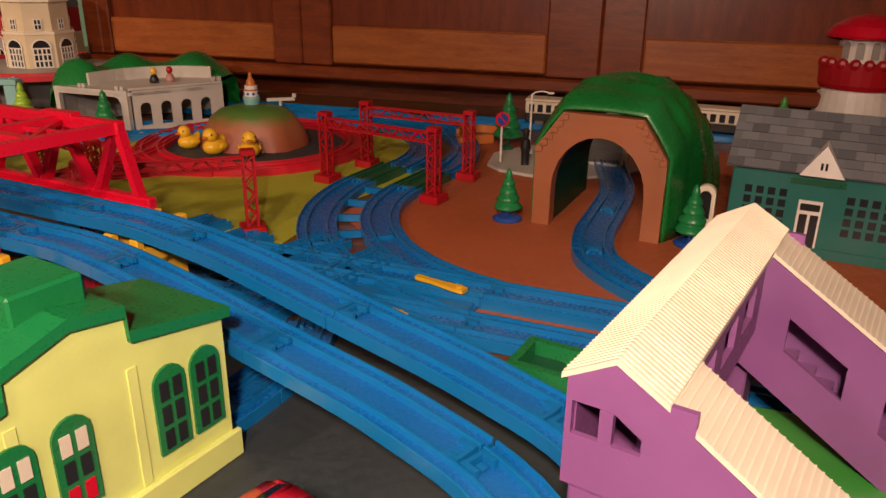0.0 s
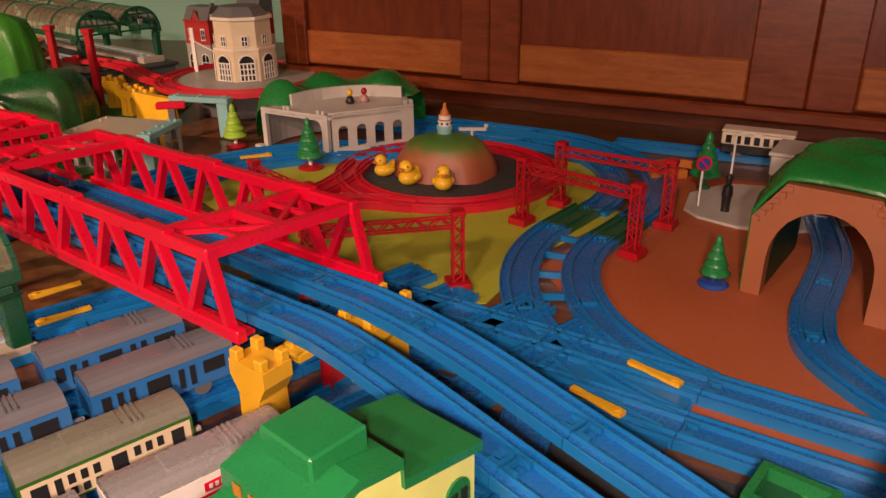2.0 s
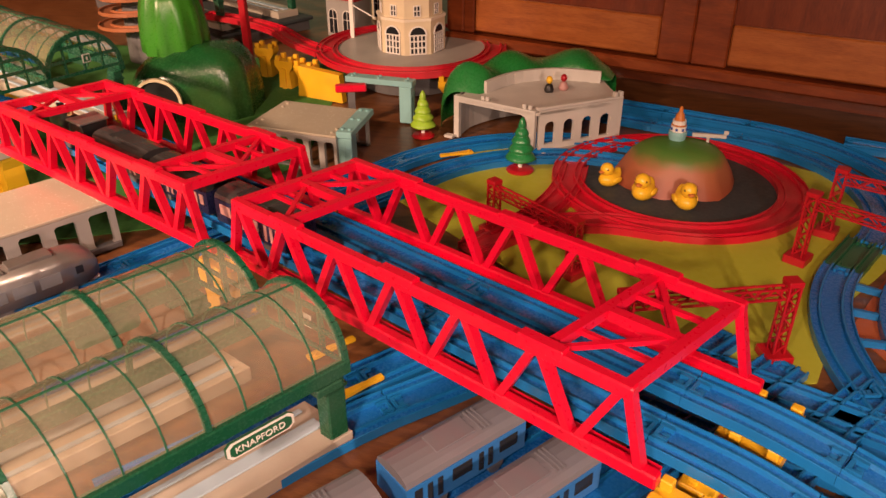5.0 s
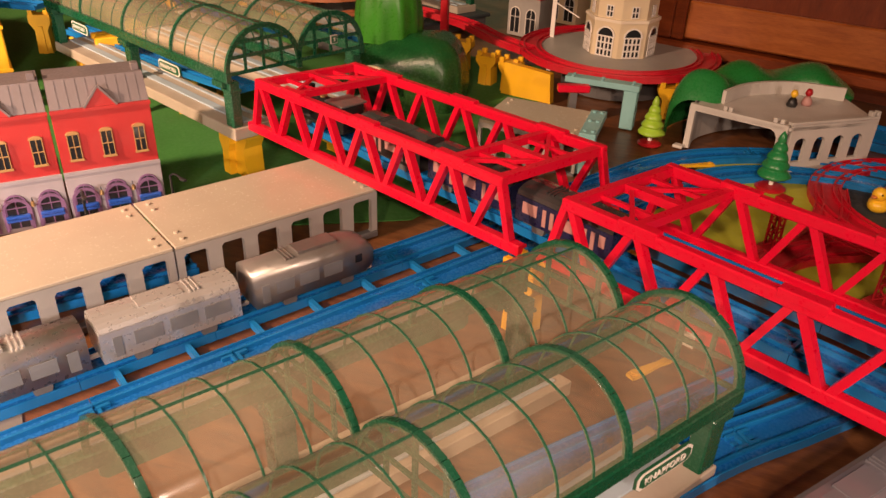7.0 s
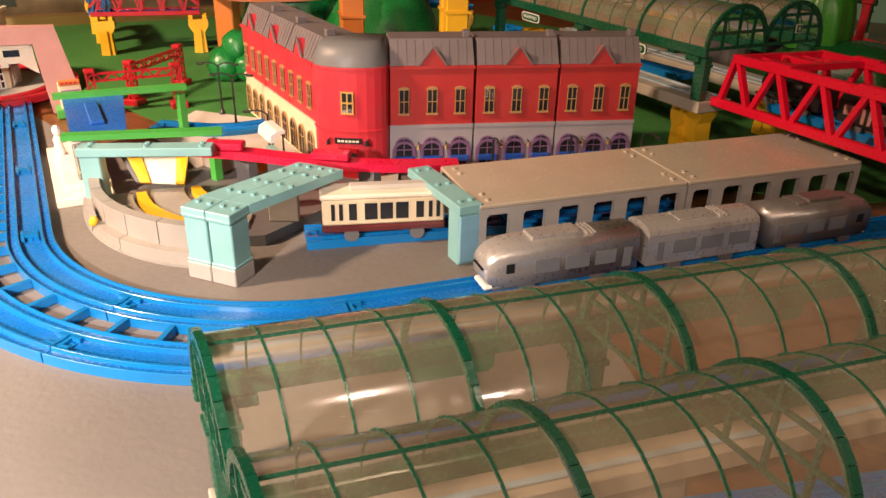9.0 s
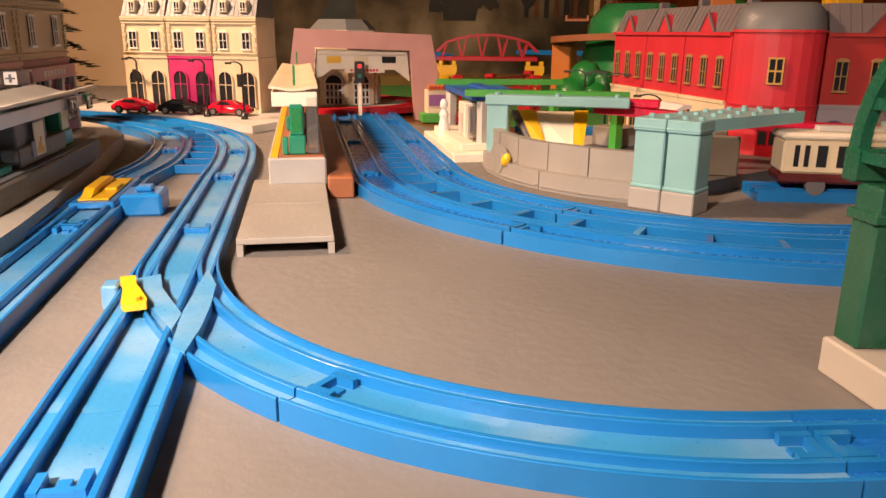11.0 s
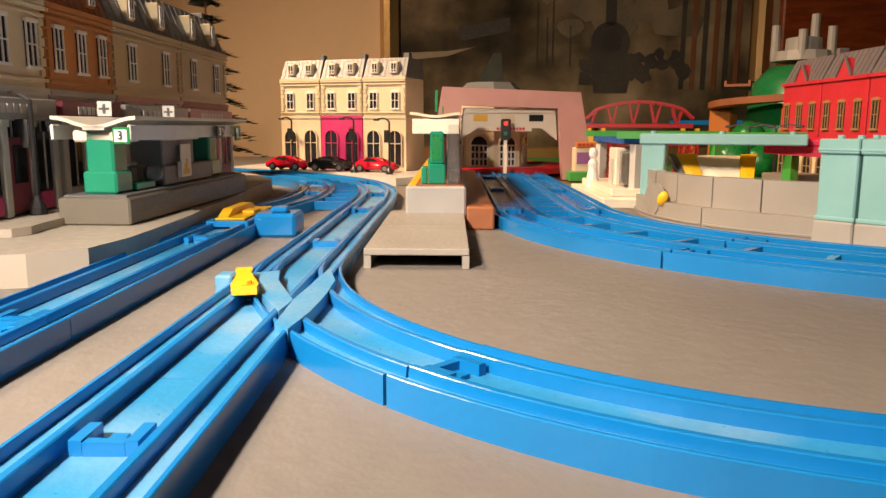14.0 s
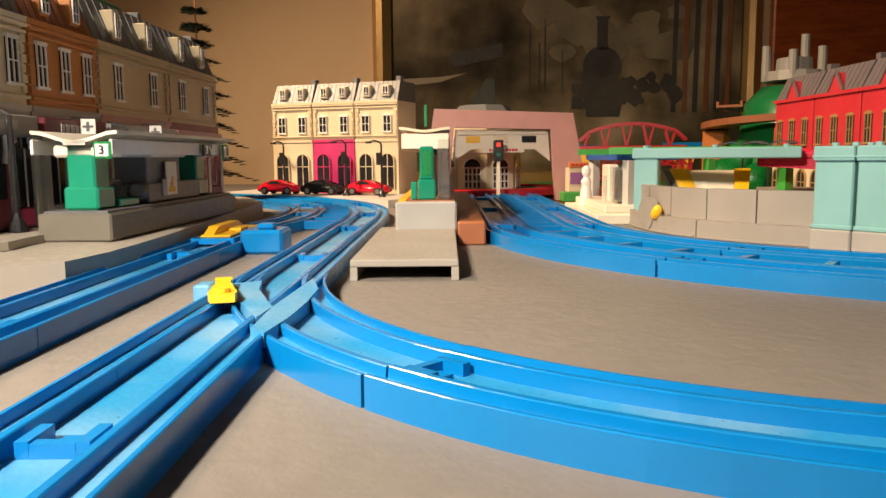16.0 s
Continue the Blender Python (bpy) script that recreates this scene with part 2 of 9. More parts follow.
def lathe(bm, prof, n=20, x=0.0, y=0.0, wob=0.0):
    rings = []
    for k, (r, z) in enumerate(prof):
        rings.append([bm.verts.new((x + r * (1 + wob * math.sin(3 * a + k)) * math.cos(a), y + r * (1 + wob * math.cos(5 * a + k)) * math.sin(a), z))
                      for a in (2 * math.pi * i / n for i in range(n))])
    for p, q in zip(rings, rings[1:]):
        for i in range(n):
            bm.faces.new((p[i], p[(i + 1) % n], q[(i + 1) % n], q[i]))
    bm.faces.new(rings[0][::-1])
    bm.faces.new(rings[-1])
    return bm


def prism(bm, pts, d, axis="y", at=0.0):
    """A closed outline in a plane, pushed out by d. axis y: outline is x, z; axis z: x, y; axis x: y, z."""
    def co(p, o):
        return {"y": (p[0], o, p[1]), "z": (p[0], p[1], o), "x": (o, p[0], p[1])}[axis]
    a = [bm.verts.new(co(p, at)) for p in pts]
    b = [bm.verts.new(co(p, at + d)) for p in pts]
    n = len(pts)
    bm.faces.new(a)
    bm.faces.new(b[::-1])
    for i in range(n):
        bm.faces.new((a[i], b[i], b[(i + 1) % n], a[(i + 1) % n]))
    return bm


def sweep(bm, prof, path, closed=True):
    """Carry an outline (sideways, up) along a path of points."""
    P = [Vector(p) for p in path]
    rings = []
    for i, p in enumerate(P):
        d = (P[min(i + 1, len(P) - 1)] - P[max(i - 1, 0)])
        d.z = 0
        d.normalize()
        s = Vector((d.y, -d.x, 0))
        rings.append([bm.verts.new(p + s * a + Vector((0, 0, b))) for a, b in prof])
    n = len(prof)
    for p, q in zip(rings, rings[1:]):
        for i in range(n if closed else n - 1):
            bm.faces.new((p[i], p[(i + 1) % n], q[(i + 1) % n], q[i]))
    if closed:
        bm.faces.new(rings[0])
        bm.faces.new(rings[-1][::-1])
    return bm


def sheet(name, pts, z, t, mat, label, category, kind="structure"):
    bm = B()
    prism(bm, pts, t, "z", z)
    return tagged(part(name, bm, mat), label, category, "", kind)


def arch_pts(w, h, n=8, x=0.0, z=0.0):
    """Outline of a round-headed opening, w wide and h high."""
    r = w / 2
    return [(x - r, z)] + [(x - r * math.cos(math.pi * i / n), z + h - r + r * math.sin(math.pi * i / n)) for i in range(n + 1)] + [(x + r, z)]


def spline(pts, n=6):
    P = [Vector(p) for p in pts]
    P = [P[0] * 2 - P[1]] + P + [P[-1] * 2 - P[-2]]
    out = []
    for i in range(1, len(P) - 2):
        a, b, c, d = P[i - 1:i + 3]
        for k in range(n):
            t = k / n
            out.append(0.5 * ((2 * b) + (c - a) * t + (2 * a - 5 * b + 4 * c - d) * t * t + (3 * b - a - 3 * c + d) * t ** 3))
    out.append(P[-2])
    return out


def text_mesh(body, size, depth=0.0004):
    c = bpy.data.curves.new("text", "FONT")
    c.body, c.size, c.extrude, c.align_x, c.align_y = body, size, depth, "CENTER", "CENTER"
    tmp = bpy.data.objects.new("text", c)
    scene.collection.objects.link(tmp)
    me = bpy.data.meshes.new_from_object(tmp.evaluated_get(bpy.context.evaluated_depsgraph_get()))
    bpy.data.objects.remove(tmp)
    return me


def lettering(body, size, m, mat, parent):
    me = text_mesh(body, size)
    me.materials.append(mat)
    ob = new("lettering", me)
    ob.parent = parent
    ob.matrix_basis = m
    return ob

# ---------------------------------------------------------------- the setting
tagged(part("floor", box(B(), -4.2, 2.2, -2.6, 3.4, -0.78, -0.74), TABLE), "brown wooden floor of the room", "floor", "", "structure")
tagged(part("table_top", box(B(), -3.1, 1.4, -0.5, 2.6, -0.03, 0.0, 0.003), TABLE), "varnished wooden table top under the train layout", "table", "", "structure")
sheet("ground_mat", [(-2.9, -0.45), (-0.86, -0.45), (-0.60, 0.02), (-0.72, 0.42), (-0.98, 0.66), (-1.25, 0.74), (-1.62, 0.50), (-2.9, 0.62)], 0.0002, 0.0012, MAT, "matt grey rubber mat under the tracks", "mat")
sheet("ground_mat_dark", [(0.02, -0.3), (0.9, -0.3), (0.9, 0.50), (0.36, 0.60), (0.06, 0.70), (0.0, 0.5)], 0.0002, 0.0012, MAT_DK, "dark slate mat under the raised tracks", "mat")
sheet("ground_board", [(0.10, 0.98), (0.23, 0.70), (0.55, 0.50), (1.3, 0.45), (1.3, 1.10), (0.55, 1.32), (0.30, 1.35)], 0.0002, 0.0012, HARDBOARD, "terracotta brown painted ground board", "ground")
sheet("ground_lawn", [(-0.45, 1.17), (-0.05, 0.84), (0.05, 0.88), (0.10, 1.02), (0.20, 1.16), (0.16, 1.38), (-0.05, 1.48), (-0.36, 1.42)], 0.0006, 0.0014, LAWN, "yellow-green ground sheet round the red ring", "ground")
sheet("ground_felt", [(-1.02, 0.86), (-0.72, 1.02), (-0.62, 1.26), (-0.72, 1.75), (-2.6, 1.9), (-2.6, 0.70), (-1.55, 0.62), (-1.35, 0.80), (-1.15, 0.98)], 0.0006, 0.0014, FELT, "green felt ground at the back of the table", "ground")

# walls and ceiling; unseen right, near and top ones darkened to cut bounced light
WX, WY = (0.957, -0.290), (0.290, 0.957)      # along and away from the cabinet's front
CAB_M = Matrix(((WX[0], WY[0], 0, -0.51), (WX[1], WY[1], 0, 1.7995), (0, 0, 1, 0), (0, 0, 0, 1)))
tagged(part("wall_back", box(B(), -4.2, 2.2, 2.62, 2.7, -0.78, 2.2), WALL_T), "pale green painted back wall", "wall", "", "structure")
tagged(part("wall_right", box(B(), 2.2, 2.28, -2.6, 2.7, -0.78, 2.2), WALL_UNSEEN), "unseen side wall darkened to cut bounced light", "wall", "", "structure")
tagged(part("wall_near", box(B(), -4.2, 2.2, -2.68, -2.6, -0.78, 2.2), WALL_UNSEEN), "unseen wall behind the camera darkened to cut bounced light", "wall", "", "structure")
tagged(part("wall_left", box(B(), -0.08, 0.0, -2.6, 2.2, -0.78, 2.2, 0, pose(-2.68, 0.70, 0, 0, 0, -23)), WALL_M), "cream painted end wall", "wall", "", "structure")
tagged(part("ceiling", box(B(), -4.2, 2.28, -2.68, 3.4, 2.2, 2.26), WALL_UNSEEN), "unseen ceiling darkened to cut bounced light", "ceiling", "", "structure")


def cabinet():
    c = thing("cabinet", CAB_M, "large reddish wooden cabinet with framed panels behind the layout", "cabinet")
    part("carcass", box(B(), 0, 2.3, 0.012, 0.45, 0.055, 0.95, 0.004), CAB, c)
    part("recessed_base", box(B(), 0.03, 2.27, 0.11, 0.44, -0.74, 0.0549), CAB, c)
    part("plinth", box(B(), -0.02, 2.3, -0.020, 0.0118, 0.056, 0.0795, 0.004), CAB, c)
    part("side_stile", box(B(), -0.004, 0.035, -0.012, 0.011, 0.080, 0.95, 0.003), CAB, c)
    for x0, x1, r0, r1 in ((0.036, 0.490, 0.060, 0.431), (0.491, 1.0545, 0.552, 0.962), (1.0555, 1.62, 1.127, 1.54), (1.621, 2.18, 1.70, 2.10)):
        d = part("door", box(B(), x0, x1, 0.002, 0.011, 0.081, 0.94, 0.002), CAB_PANEL, c)
        part("door_stile", box(B(), x0, r0, -0.014, 0.001, 0.081, 0.94, 0.003), CAB, d)
        part("door_stile", box(B(), r1, x1, -0.014, 0.001, 0.081, 0.94, 0.003), CAB, d)
        part("door_rail", box(B(), r0 + 0.001, r1 - 0.001, -0.012, 0.001, 0.086, 0.155, 0.003), CAB_RAIL, d)
    return c


cabinet()

# ---------------------------------------------------------------- tracks
RAIL = [(-0.0190, 0), (-0.0190, 0.0089), (-0.0187, 0.0092), (-0.0177, 0.0092), (-0.0174, 0.0064), (-0.0114, 0.0064), (-0.0111, 0.0094), (-0.0108, 0.0097), (-0.0091, 0.0097), (-0.0088, 0.0094), (-0.0086, 0.0052),
        (0.0086, 0.0052), (0.0088, 0.0094), (0.0091, 0.0097), (0.0108, 0.0097), (0.0111, 0.0094), (0.0114, 0.0064), (0.0174, 0.0064), (0.0177, 0.0092), (0.0187, 0.0092), (0.0190, 0.0089), (0.0190, 0)]
RAIL_SLIM = [(a * 1.04, b) for a, b in RAIL]       # raised pieces
RAIL = [(a * 1.13, b * 1.06) for a, b in RAIL]
GAP = 0.068


def line(a, b, n=2):
    a, b = Vector(a), Vector(b)
    return [a.lerp(b, i / (n - 1)) for i in range(n)]


def arc(p, heading, r, turn, n=14):
    """Points from p on a bend of radius r; turn > 0 to the left. Degrees."""
    h = radians(heading)
    s = 1 if turn > 0 else -1
    p = Vector(p)
    c = p + Vector((-math.sin(h), math.cos(h), 0)) * r * s
    out = []
    for i in range(n + 1):
        a = radians(turn) * i / n
        v = p - c
        out.append(c + Matrix.Rotation(a, 3, "Z") @ v)
    return out


def joint(bm, p, d):
    """Tab and socket moulding at a piece's end."""
    s = Vector((d.y, -d.x, 0))
    m = Matrix(((d.x, s.x, 0, p.x), (d.y, s.y, 0, p.y), (0, 0, 1, p.z), (0, 0, 0, 1)))
    box(bm, 0.001, 0.012, -0.0080, -0.0050, 0.0053, 0.0093, 0, m)
    box(bm, 0.001, 0.012, 0.0050, 0.0080, 0.0053, 0.0093, 0, m)
    box(bm, 0.0010, 0.004, -0.0049, 0.0049, 0.0053, 0.0088, 0, m)
    box(bm, 0.006, 0.011, -0.0020, 0.0020, 0.0053, 0.0070, 0, m)


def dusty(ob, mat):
    """Level faces of the bed get the second material: wear, dust and a painted-in lit tone."""
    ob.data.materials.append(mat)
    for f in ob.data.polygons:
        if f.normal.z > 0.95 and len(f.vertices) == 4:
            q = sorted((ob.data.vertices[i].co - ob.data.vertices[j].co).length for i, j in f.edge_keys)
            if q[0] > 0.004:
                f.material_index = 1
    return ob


def track(path, label="blue plastic toy railway track piece on the table", mat=None, group="blue track pieces", name="track_piece", tabs=True, deep=0.0, dust=None, rail=None):
    P = [Vector(p) for p in path]
    o = P[0].copy()
    t = thing(name, Matrix.Translation(o), label, "toy track", group)
    Q = [p - o for p in P]
    d0, d1 = (Q[1] - Q[0]).normalized(), (Q[-2] - Q[-1]).normalized()
    Q[0], Q[-1] = Q[0] + d0 * 0.0003, Q[-1] + d1 * 0.0003
    prof = [(a, b if b > 0 else -deep) for a, b in rail or RAIL]
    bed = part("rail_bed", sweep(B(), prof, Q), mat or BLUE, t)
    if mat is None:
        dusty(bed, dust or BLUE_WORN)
    if tabs:
        bm = B()
        joint(bm, Q[0], d0)
        part("coupling", bm, mat or BLUE, t)
        bm = B()
        joint(bm, Q[-1], d1)
        part("coupling", bm, mat or BLUE, t)
    return t


def ladder(a, b, n, owner_label="blue cross bars between two toy tracks"):
    """Cross bars between two parallel lanes given by their point lists."""
    A, C = [Vector(p) for p in a], [Vector(p) for p in b]
    t = thing("track_spacer", Matrix.Translation(A[0]), owner_label, "toy track", "track spacers")
    for k in range(n):
        f = (k + 0.5) / n * (len(A) - 1)
        i = min(int(f), len(A) - 2)
        p, q = A[i].lerp(A[i + 1], f - i), C[i].lerp(C[i + 1], f - i)
        d = (q - p).normalized()
        bm = B()
        beam(bm, p + d * 0.0217 - A[0] + Vector((0, 0, 0.005)), q - d * 0.0217 - A[0] + Vector((0, 0, 0.005)), 0.0046, 0.0078)
        part("cross_bar", bm, BLUE, t)
    return t


def run(p, heading, items):
    """Lay pieces end to end. items: ("s", length) or ("c", radius, degrees). Returns the last point and heading."""
    p = Vector(p)
    for it in items:
        h = radians(heading)
        if it[0] == "s":
            q = p + Vector((math.cos(h), math.sin(h), 0)) * it[1]
            track([p, q])
            p = q
        elif it[0] == "c":
            pts = arc(p, heading, it[1], it[2])
            track(pts)
            p, heading = pts[-1], heading + it[2]
    return p, heading


def off(p, heading, k):
    """A point k to the left of the heading."""
    h = radians(heading)
    return Vector(p) + Vector((-math.sin(h), math.cos(h), 0)) * k


HG = -23.6          # heading of the straights from the gate
HL = 57.7           # heading of the straights past the tunnel cover
J3 = Vector((-1.402, 0.237, 0.0014))
for k in (0, GAP):
    a = off(J3, HG, k)
    h = Vector((math.cos(radians(HG)), math.sin(radians(HG)), 0))
    for i in range(3):
        track([a - h * 0.216 * i, a - h * 0.216 * (i + 1)])
h = Vector((math.cos(radians(HG)), math.sin(radians(HG)), 0))
ladder(line(J3, J3 - h * 0.648, 8), line(off(J3, HG, GAP), off(J3 - h * 0.648, HG, GAP), 8), 22)
RO = 0.350
for k in range(2):
    pa = arc(J3, HG, RO, 81.3, 28)
    pb = arc(off(J3, HG, GAP), HG, RO - GAP, 81.3, 28)
    track(pa[14 * k:14 * k + 15])
    track(pb[14 * k:14 * k + 15])
    ladder(pa[14 * k:14 * k + 15], pb[14 * k:14 * k + 15], 5)
LE = pa[-1]
for k in (0, GAP):
    run(off(LE, HL, k), HL, [("s", 0.262), ("s", 0.122), ("s", 0.216), ("s", 0.216), ("s", 0.216)])
hl = Vector((math.cos(radians(HL)), math.sin(radians(HL)), 0))
ladder(line(LE + hl * 0.26, LE + hl * 0.9, 8), line(off(LE + hl * 0.26, HL, GAP), off(LE + hl * 0.9, HL, GAP), 8), 10)
# the bend at the back, along the cabinet and round to the signal gantries
BK = LE + hl * 1.032
HB = -16.8
for k in (0, GAP):
    rr = 0.25 + k
    p, hd = run(off(BK, HL, k), HL, [("c", rr, -37.25), ("c", rr, -37.25)])
for k, rr, T in ((0, 0.219, 0), (GAP, 0.281, 0)):
    a0 = Vector((0.058, 1.553, 0.0014)) if k else off(Vector((0.058, 1.553, 0.0014)), HB, -GAP)
    hb = Vector((math.cos(radians(HB)), math.sin(radians(HB)), 0))
    track([a0 - hb * 0.14, a0])
    track([a0 - hb * 0.33, a0 - hb * 0.14])
    run(a0, HB, [("c", rr, -53), ("c", rr, -53)])
HN = HB - 106
e0 = arc(Vector((0.058, 1.553, 0.0014)), HB, 0.281, -106, 20)[-1]
w0 = off(e0, HN, -GAP)
# two straights along the front of the brown board, and the double bend that joins them by points
HK = -22.8
hk = Vector((math.cos(radians(HK)), math.sin(radians(HK)), 0))
nk = Vector((-hk.y, hk.x, 0))


def front(along, side):
    return hk * along + nk * side + Vector((0, 0, 0.0014))


for side in (0.787, 0.7195):
    for a, b in ((-0.54, -0.421), (-0.42, -0.205), (-0.055, 0.161), (0.161, 0.377), (0.377, 0.593)):
        track([front(a, side), front(b, side)])
RB = 0.240
CB = front(-0.012, 0.787 + RB)


def bend_point(r, deg):
    return CB + Matrix.Rotation(radians(-deg), 3, "Z") @ (nk * -r)


for r, e in ((RB, e0), (RB + GAP, w0)):
    track([e, bend_point(r, 95)], "green painted toy track piece through the red gantries", GREEN_DK)
lanes = [[bend_point(r, 95 - 45 * i / 12) for i in range(13)] for r in (RB, RB + GAP)]
for lane in lanes:
    track(lane)
ladder(lanes[0], lanes[1], 4)
t = thing("track_points", Matrix.Translation(front(-0.13, 0.75)), "blue plastic double toy railway points where a bend joins two straights", "toy track", "blue track pieces")
o = front(-0.13, 0.75)
for k, side in enumerate((0.787, 0.7195)):
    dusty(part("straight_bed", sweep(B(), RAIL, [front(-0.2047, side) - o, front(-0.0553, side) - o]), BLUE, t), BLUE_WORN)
for k, r in enumerate((RB, RB + GAP)):
    low = Vector((0, 0, -0.0005 - 0.0003 * k))
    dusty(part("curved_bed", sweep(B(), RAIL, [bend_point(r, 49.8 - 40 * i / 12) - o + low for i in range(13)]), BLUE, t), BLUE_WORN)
bm = B()
prism(bm, [(p - o)[:2] for p in (front(-0.185, 0.742), front(-0.060, 0.742), front(-0.060, 0.765), front(-0.160, 0.765))], 0.0066, "z", -0.0012)
part("web", bm, BLUE, t)
part("base_plate", prism(B(), [(p - o)[:2] for p in (front(-0.245, 0.702), front(-0.057, 0.702), front(-0.057, 0.803), front(-0.245, 0.803))], 0.0040, "z", -0.0012), BLUE, t)
part("web", prism(B(), [(p - o)[:2] for p in (front(-0.115, 0.680), front(-0.058, 0.680), front(-0.058, 0.698), front(-0.095, 0.698))], 0.0075, "z", -0.0012), BLUE, t)

# ---------------------------------------------------------------- tracks by the platforms, yard tracks
HS = 156.5
hs = Vector((math.cos(radians(HS)), math.sin(radians(HS)), 0))
Z0 = 0.0014


def lever(m, label="yellow plastic point lever on the blue track", mat=None, k=1.0):
    t = thing("point_lever", m, label, "toy lever", "yellow levers")
    bm = B()
    prism(bm, [(x * k, y * (1 + (1 - k))) for x, y in [(-0.026, -0.0042), (-0.020, -0.0050), (0.010, -0.0026), (0.022, -0.0034), (0.026, -0.0030), (0.026, 0.0030), (0.022, 0.0034), (0.010, 0.0026), (-0.020, 0.0050), (-0.026, 0.0042)]], 0.0035, "z", 0.0)
    part("arm", bm, mat or YEL, t)
    part("pivot", cyl(B(), -0.020 * k, 0, 0.0036, 0.0052, 0.003, None, 10), mat or YEL, t)
    return t


def on_track(x, y):
    return Vector((x, y, Z0))


# line past platform three
a = on_track(-1.3223, -0.0321)
for k in (-2, -1):
    track([a + hs * 0.216 * k, a + hs * 0.216 * (k + 1)], dust=BLUE_DUST_LIT)
track([a, a + hs * 0.17], dust=BLUE_DUST_LIT)
LANE_L = spline([a + hs * 0.17, (-1.56, 0.085, Z0), (-1.66, 0.124, Z0), (-1.74, 0.142, Z0), (-1.83, 0.140, Z0), (-1.92, 0.118, Z0), (-2.02, 0.07, Z0), (-2.12, 0.0, Z0)], 4)
b = on_track(-1.2669, 0.0356)
LANE_R = spline([b + hs * 0.20, (-1.52, 0.1465, Z0), (-1.62, 0.184, Z0), (-1.72, 0.206, Z0), (-1.82, 0.205, Z0), (-1.92, 0.184, Z0), (-2.03, 0.138, Z0), (-2.15, 0.06, Z0)], 4)
for lane in (LANE_L, LANE_R):
    for k in range(0, len(lane) - 1, 7):
        track(lane[k:k + 8], dust=BLUE_DUST_LIT)
ladder(LANE_R[2:18], [p for p in LANE_L[2:18]], 9)
track([b, b + hs * 0.20], dust=BLUE_DUST_LIT)
track([b - hs * 0.216 * 2.4, b - hs * 0.216 * 1.15], dust=BLUE_DUST_LIT, tabs=False)
# the points: a straight lane with a bend leaving it, one piece
t = thing("track_points", Matrix.Translation(b - hs * 0.2484), "blue plastic toy railway points with a diverging curve", "toy track", "blue track pieces")
o = b - hs * 0.2484
dusty(part("straight_bed", sweep(B(), RAIL, [Vector((0, 0, 0)), hs * 0.248]), BLUE, t), BLUE_DUST_LIT)
bend = arc(b - hs * 0.060, HS + 180, 0.255, 45, 14)
low = [p - o + Vector((0, 0, -0.0003)) for p in bend]
dusty(part("curved_bed", sweep(B(), RAIL, low), BLUE, t), BLUE_DUST_LIT)
bm = B()
joint(bm, hs * -0.055, hs)
part("coupling", bm, BLUE, t)
for pts in (((-1.172, -0.027), (-1.174, -0.010), (-1.151, -0.015), (-1.109, -0.017), (-1.092, -0.026), (-1.124, -0.027), (-1.146, -0.035)),
            ((-1.109, -0.017), (-1.171, 0.014), (-1.141, 0.009), (-1.112, -0.003), (-1.087, -0.015), (-1.065, -0.028), (-1.074, -0.031))):
    part("web", prism(B(), [(x - o.x, y - o.y) for x, y in pts], 0.0050, "z", 0.0056), BLUE_DUST_LIT, t)
track(arc(bend[-1], HS + 225, 0.255, 40, 12), dust=BLUE_DUST_LIT)
p2 = arc(bend[-1], HS + 225, 0.255, 40, 12)[-1]
run(p2, HS + 265, [("c", 0.3, -12), ("s", 0.216), ("s", 0.216)])
lever(Matrix.Translation((-1.144, -0.031, 0.0126)) @ pose(0, 0, 0, 0, 0, 172), k=0.86)
part("lever_housing", box(B(), -0.006, 0.006, -0.004, 0.004, 0, 0.0125, 0.001, pose(-1.166, -0.036, Z0, 0, 0, HS)), BLUE_DUST_LIT, None)
tagged(bpy.data.objects["lever_housing"], "small blue plastic housing for the point lever", "toy part")


def stop_rail(m):
    t = thing("stop_rail", m, "yellow stopping rail plate with a blue control block", "toy track part")
    part("plate", box(B(), -0.050, 0.050, -0.0155, 0.0155, -0.002, 0.0025, 0.0006), BLUE, t)
    part("yellow_plate", box(B(), -0.043, 0.043, -0.0110, 0.0110, 0.0026, 0.0040, 0.0005), YEL, t)
    bm = B()
    prism(bm, [(-0.040, 0.0041), (-0.026, 0.0092), (0.026, 0.0092), (0.040, 0.0041)], 0.0075, "y", 0.0020)
    part("ramp", bm, YEL, t)
    part("tongue", box(B(), -0.012, 0.010, -0.0100, -0.0010, 0.0041, 0.0062, 0.0005), YEL, t)
    part("control_block", box(B(), -0.052, -0.018, -0.050, -0.020, -0.0089, 0.008, 0.002), BLUE, t, "blue plastic block")
    part("knob", box(B(), -0.042, -0.028, -0.042, -0.030, 0.0081, 0.012, 0.001), BLUE, t)
    return t


stop_rail(Matrix.Translation((-1.418, 0.0095, 0.0105)) @ pose(0, 0, 0, 0, 0, HS))
# lever on the outer lane by the station
lever(Matrix.Translation((-0.909, 0.467, 0.0115)) @ pose(0, 0, 0, 0, 0, HL + 180))

# tracks under the bridge and in the yard
HY = 51.0
hy = Vector((math.cos(radians(HY)), math.sin(radians(HY)), 0))
for px, py, n in ((-0.30, 0.60, 2), (-0.247, 0.560, 2), (-0.165, 0.545, 2), (-0.11, 0.50, 2)):
    p = on_track(px, py) - hy * 0.216
    for k in range(n + 1):
        track([p + hy * 0.216 * k, p + hy * 0.216 * (k + 1)])
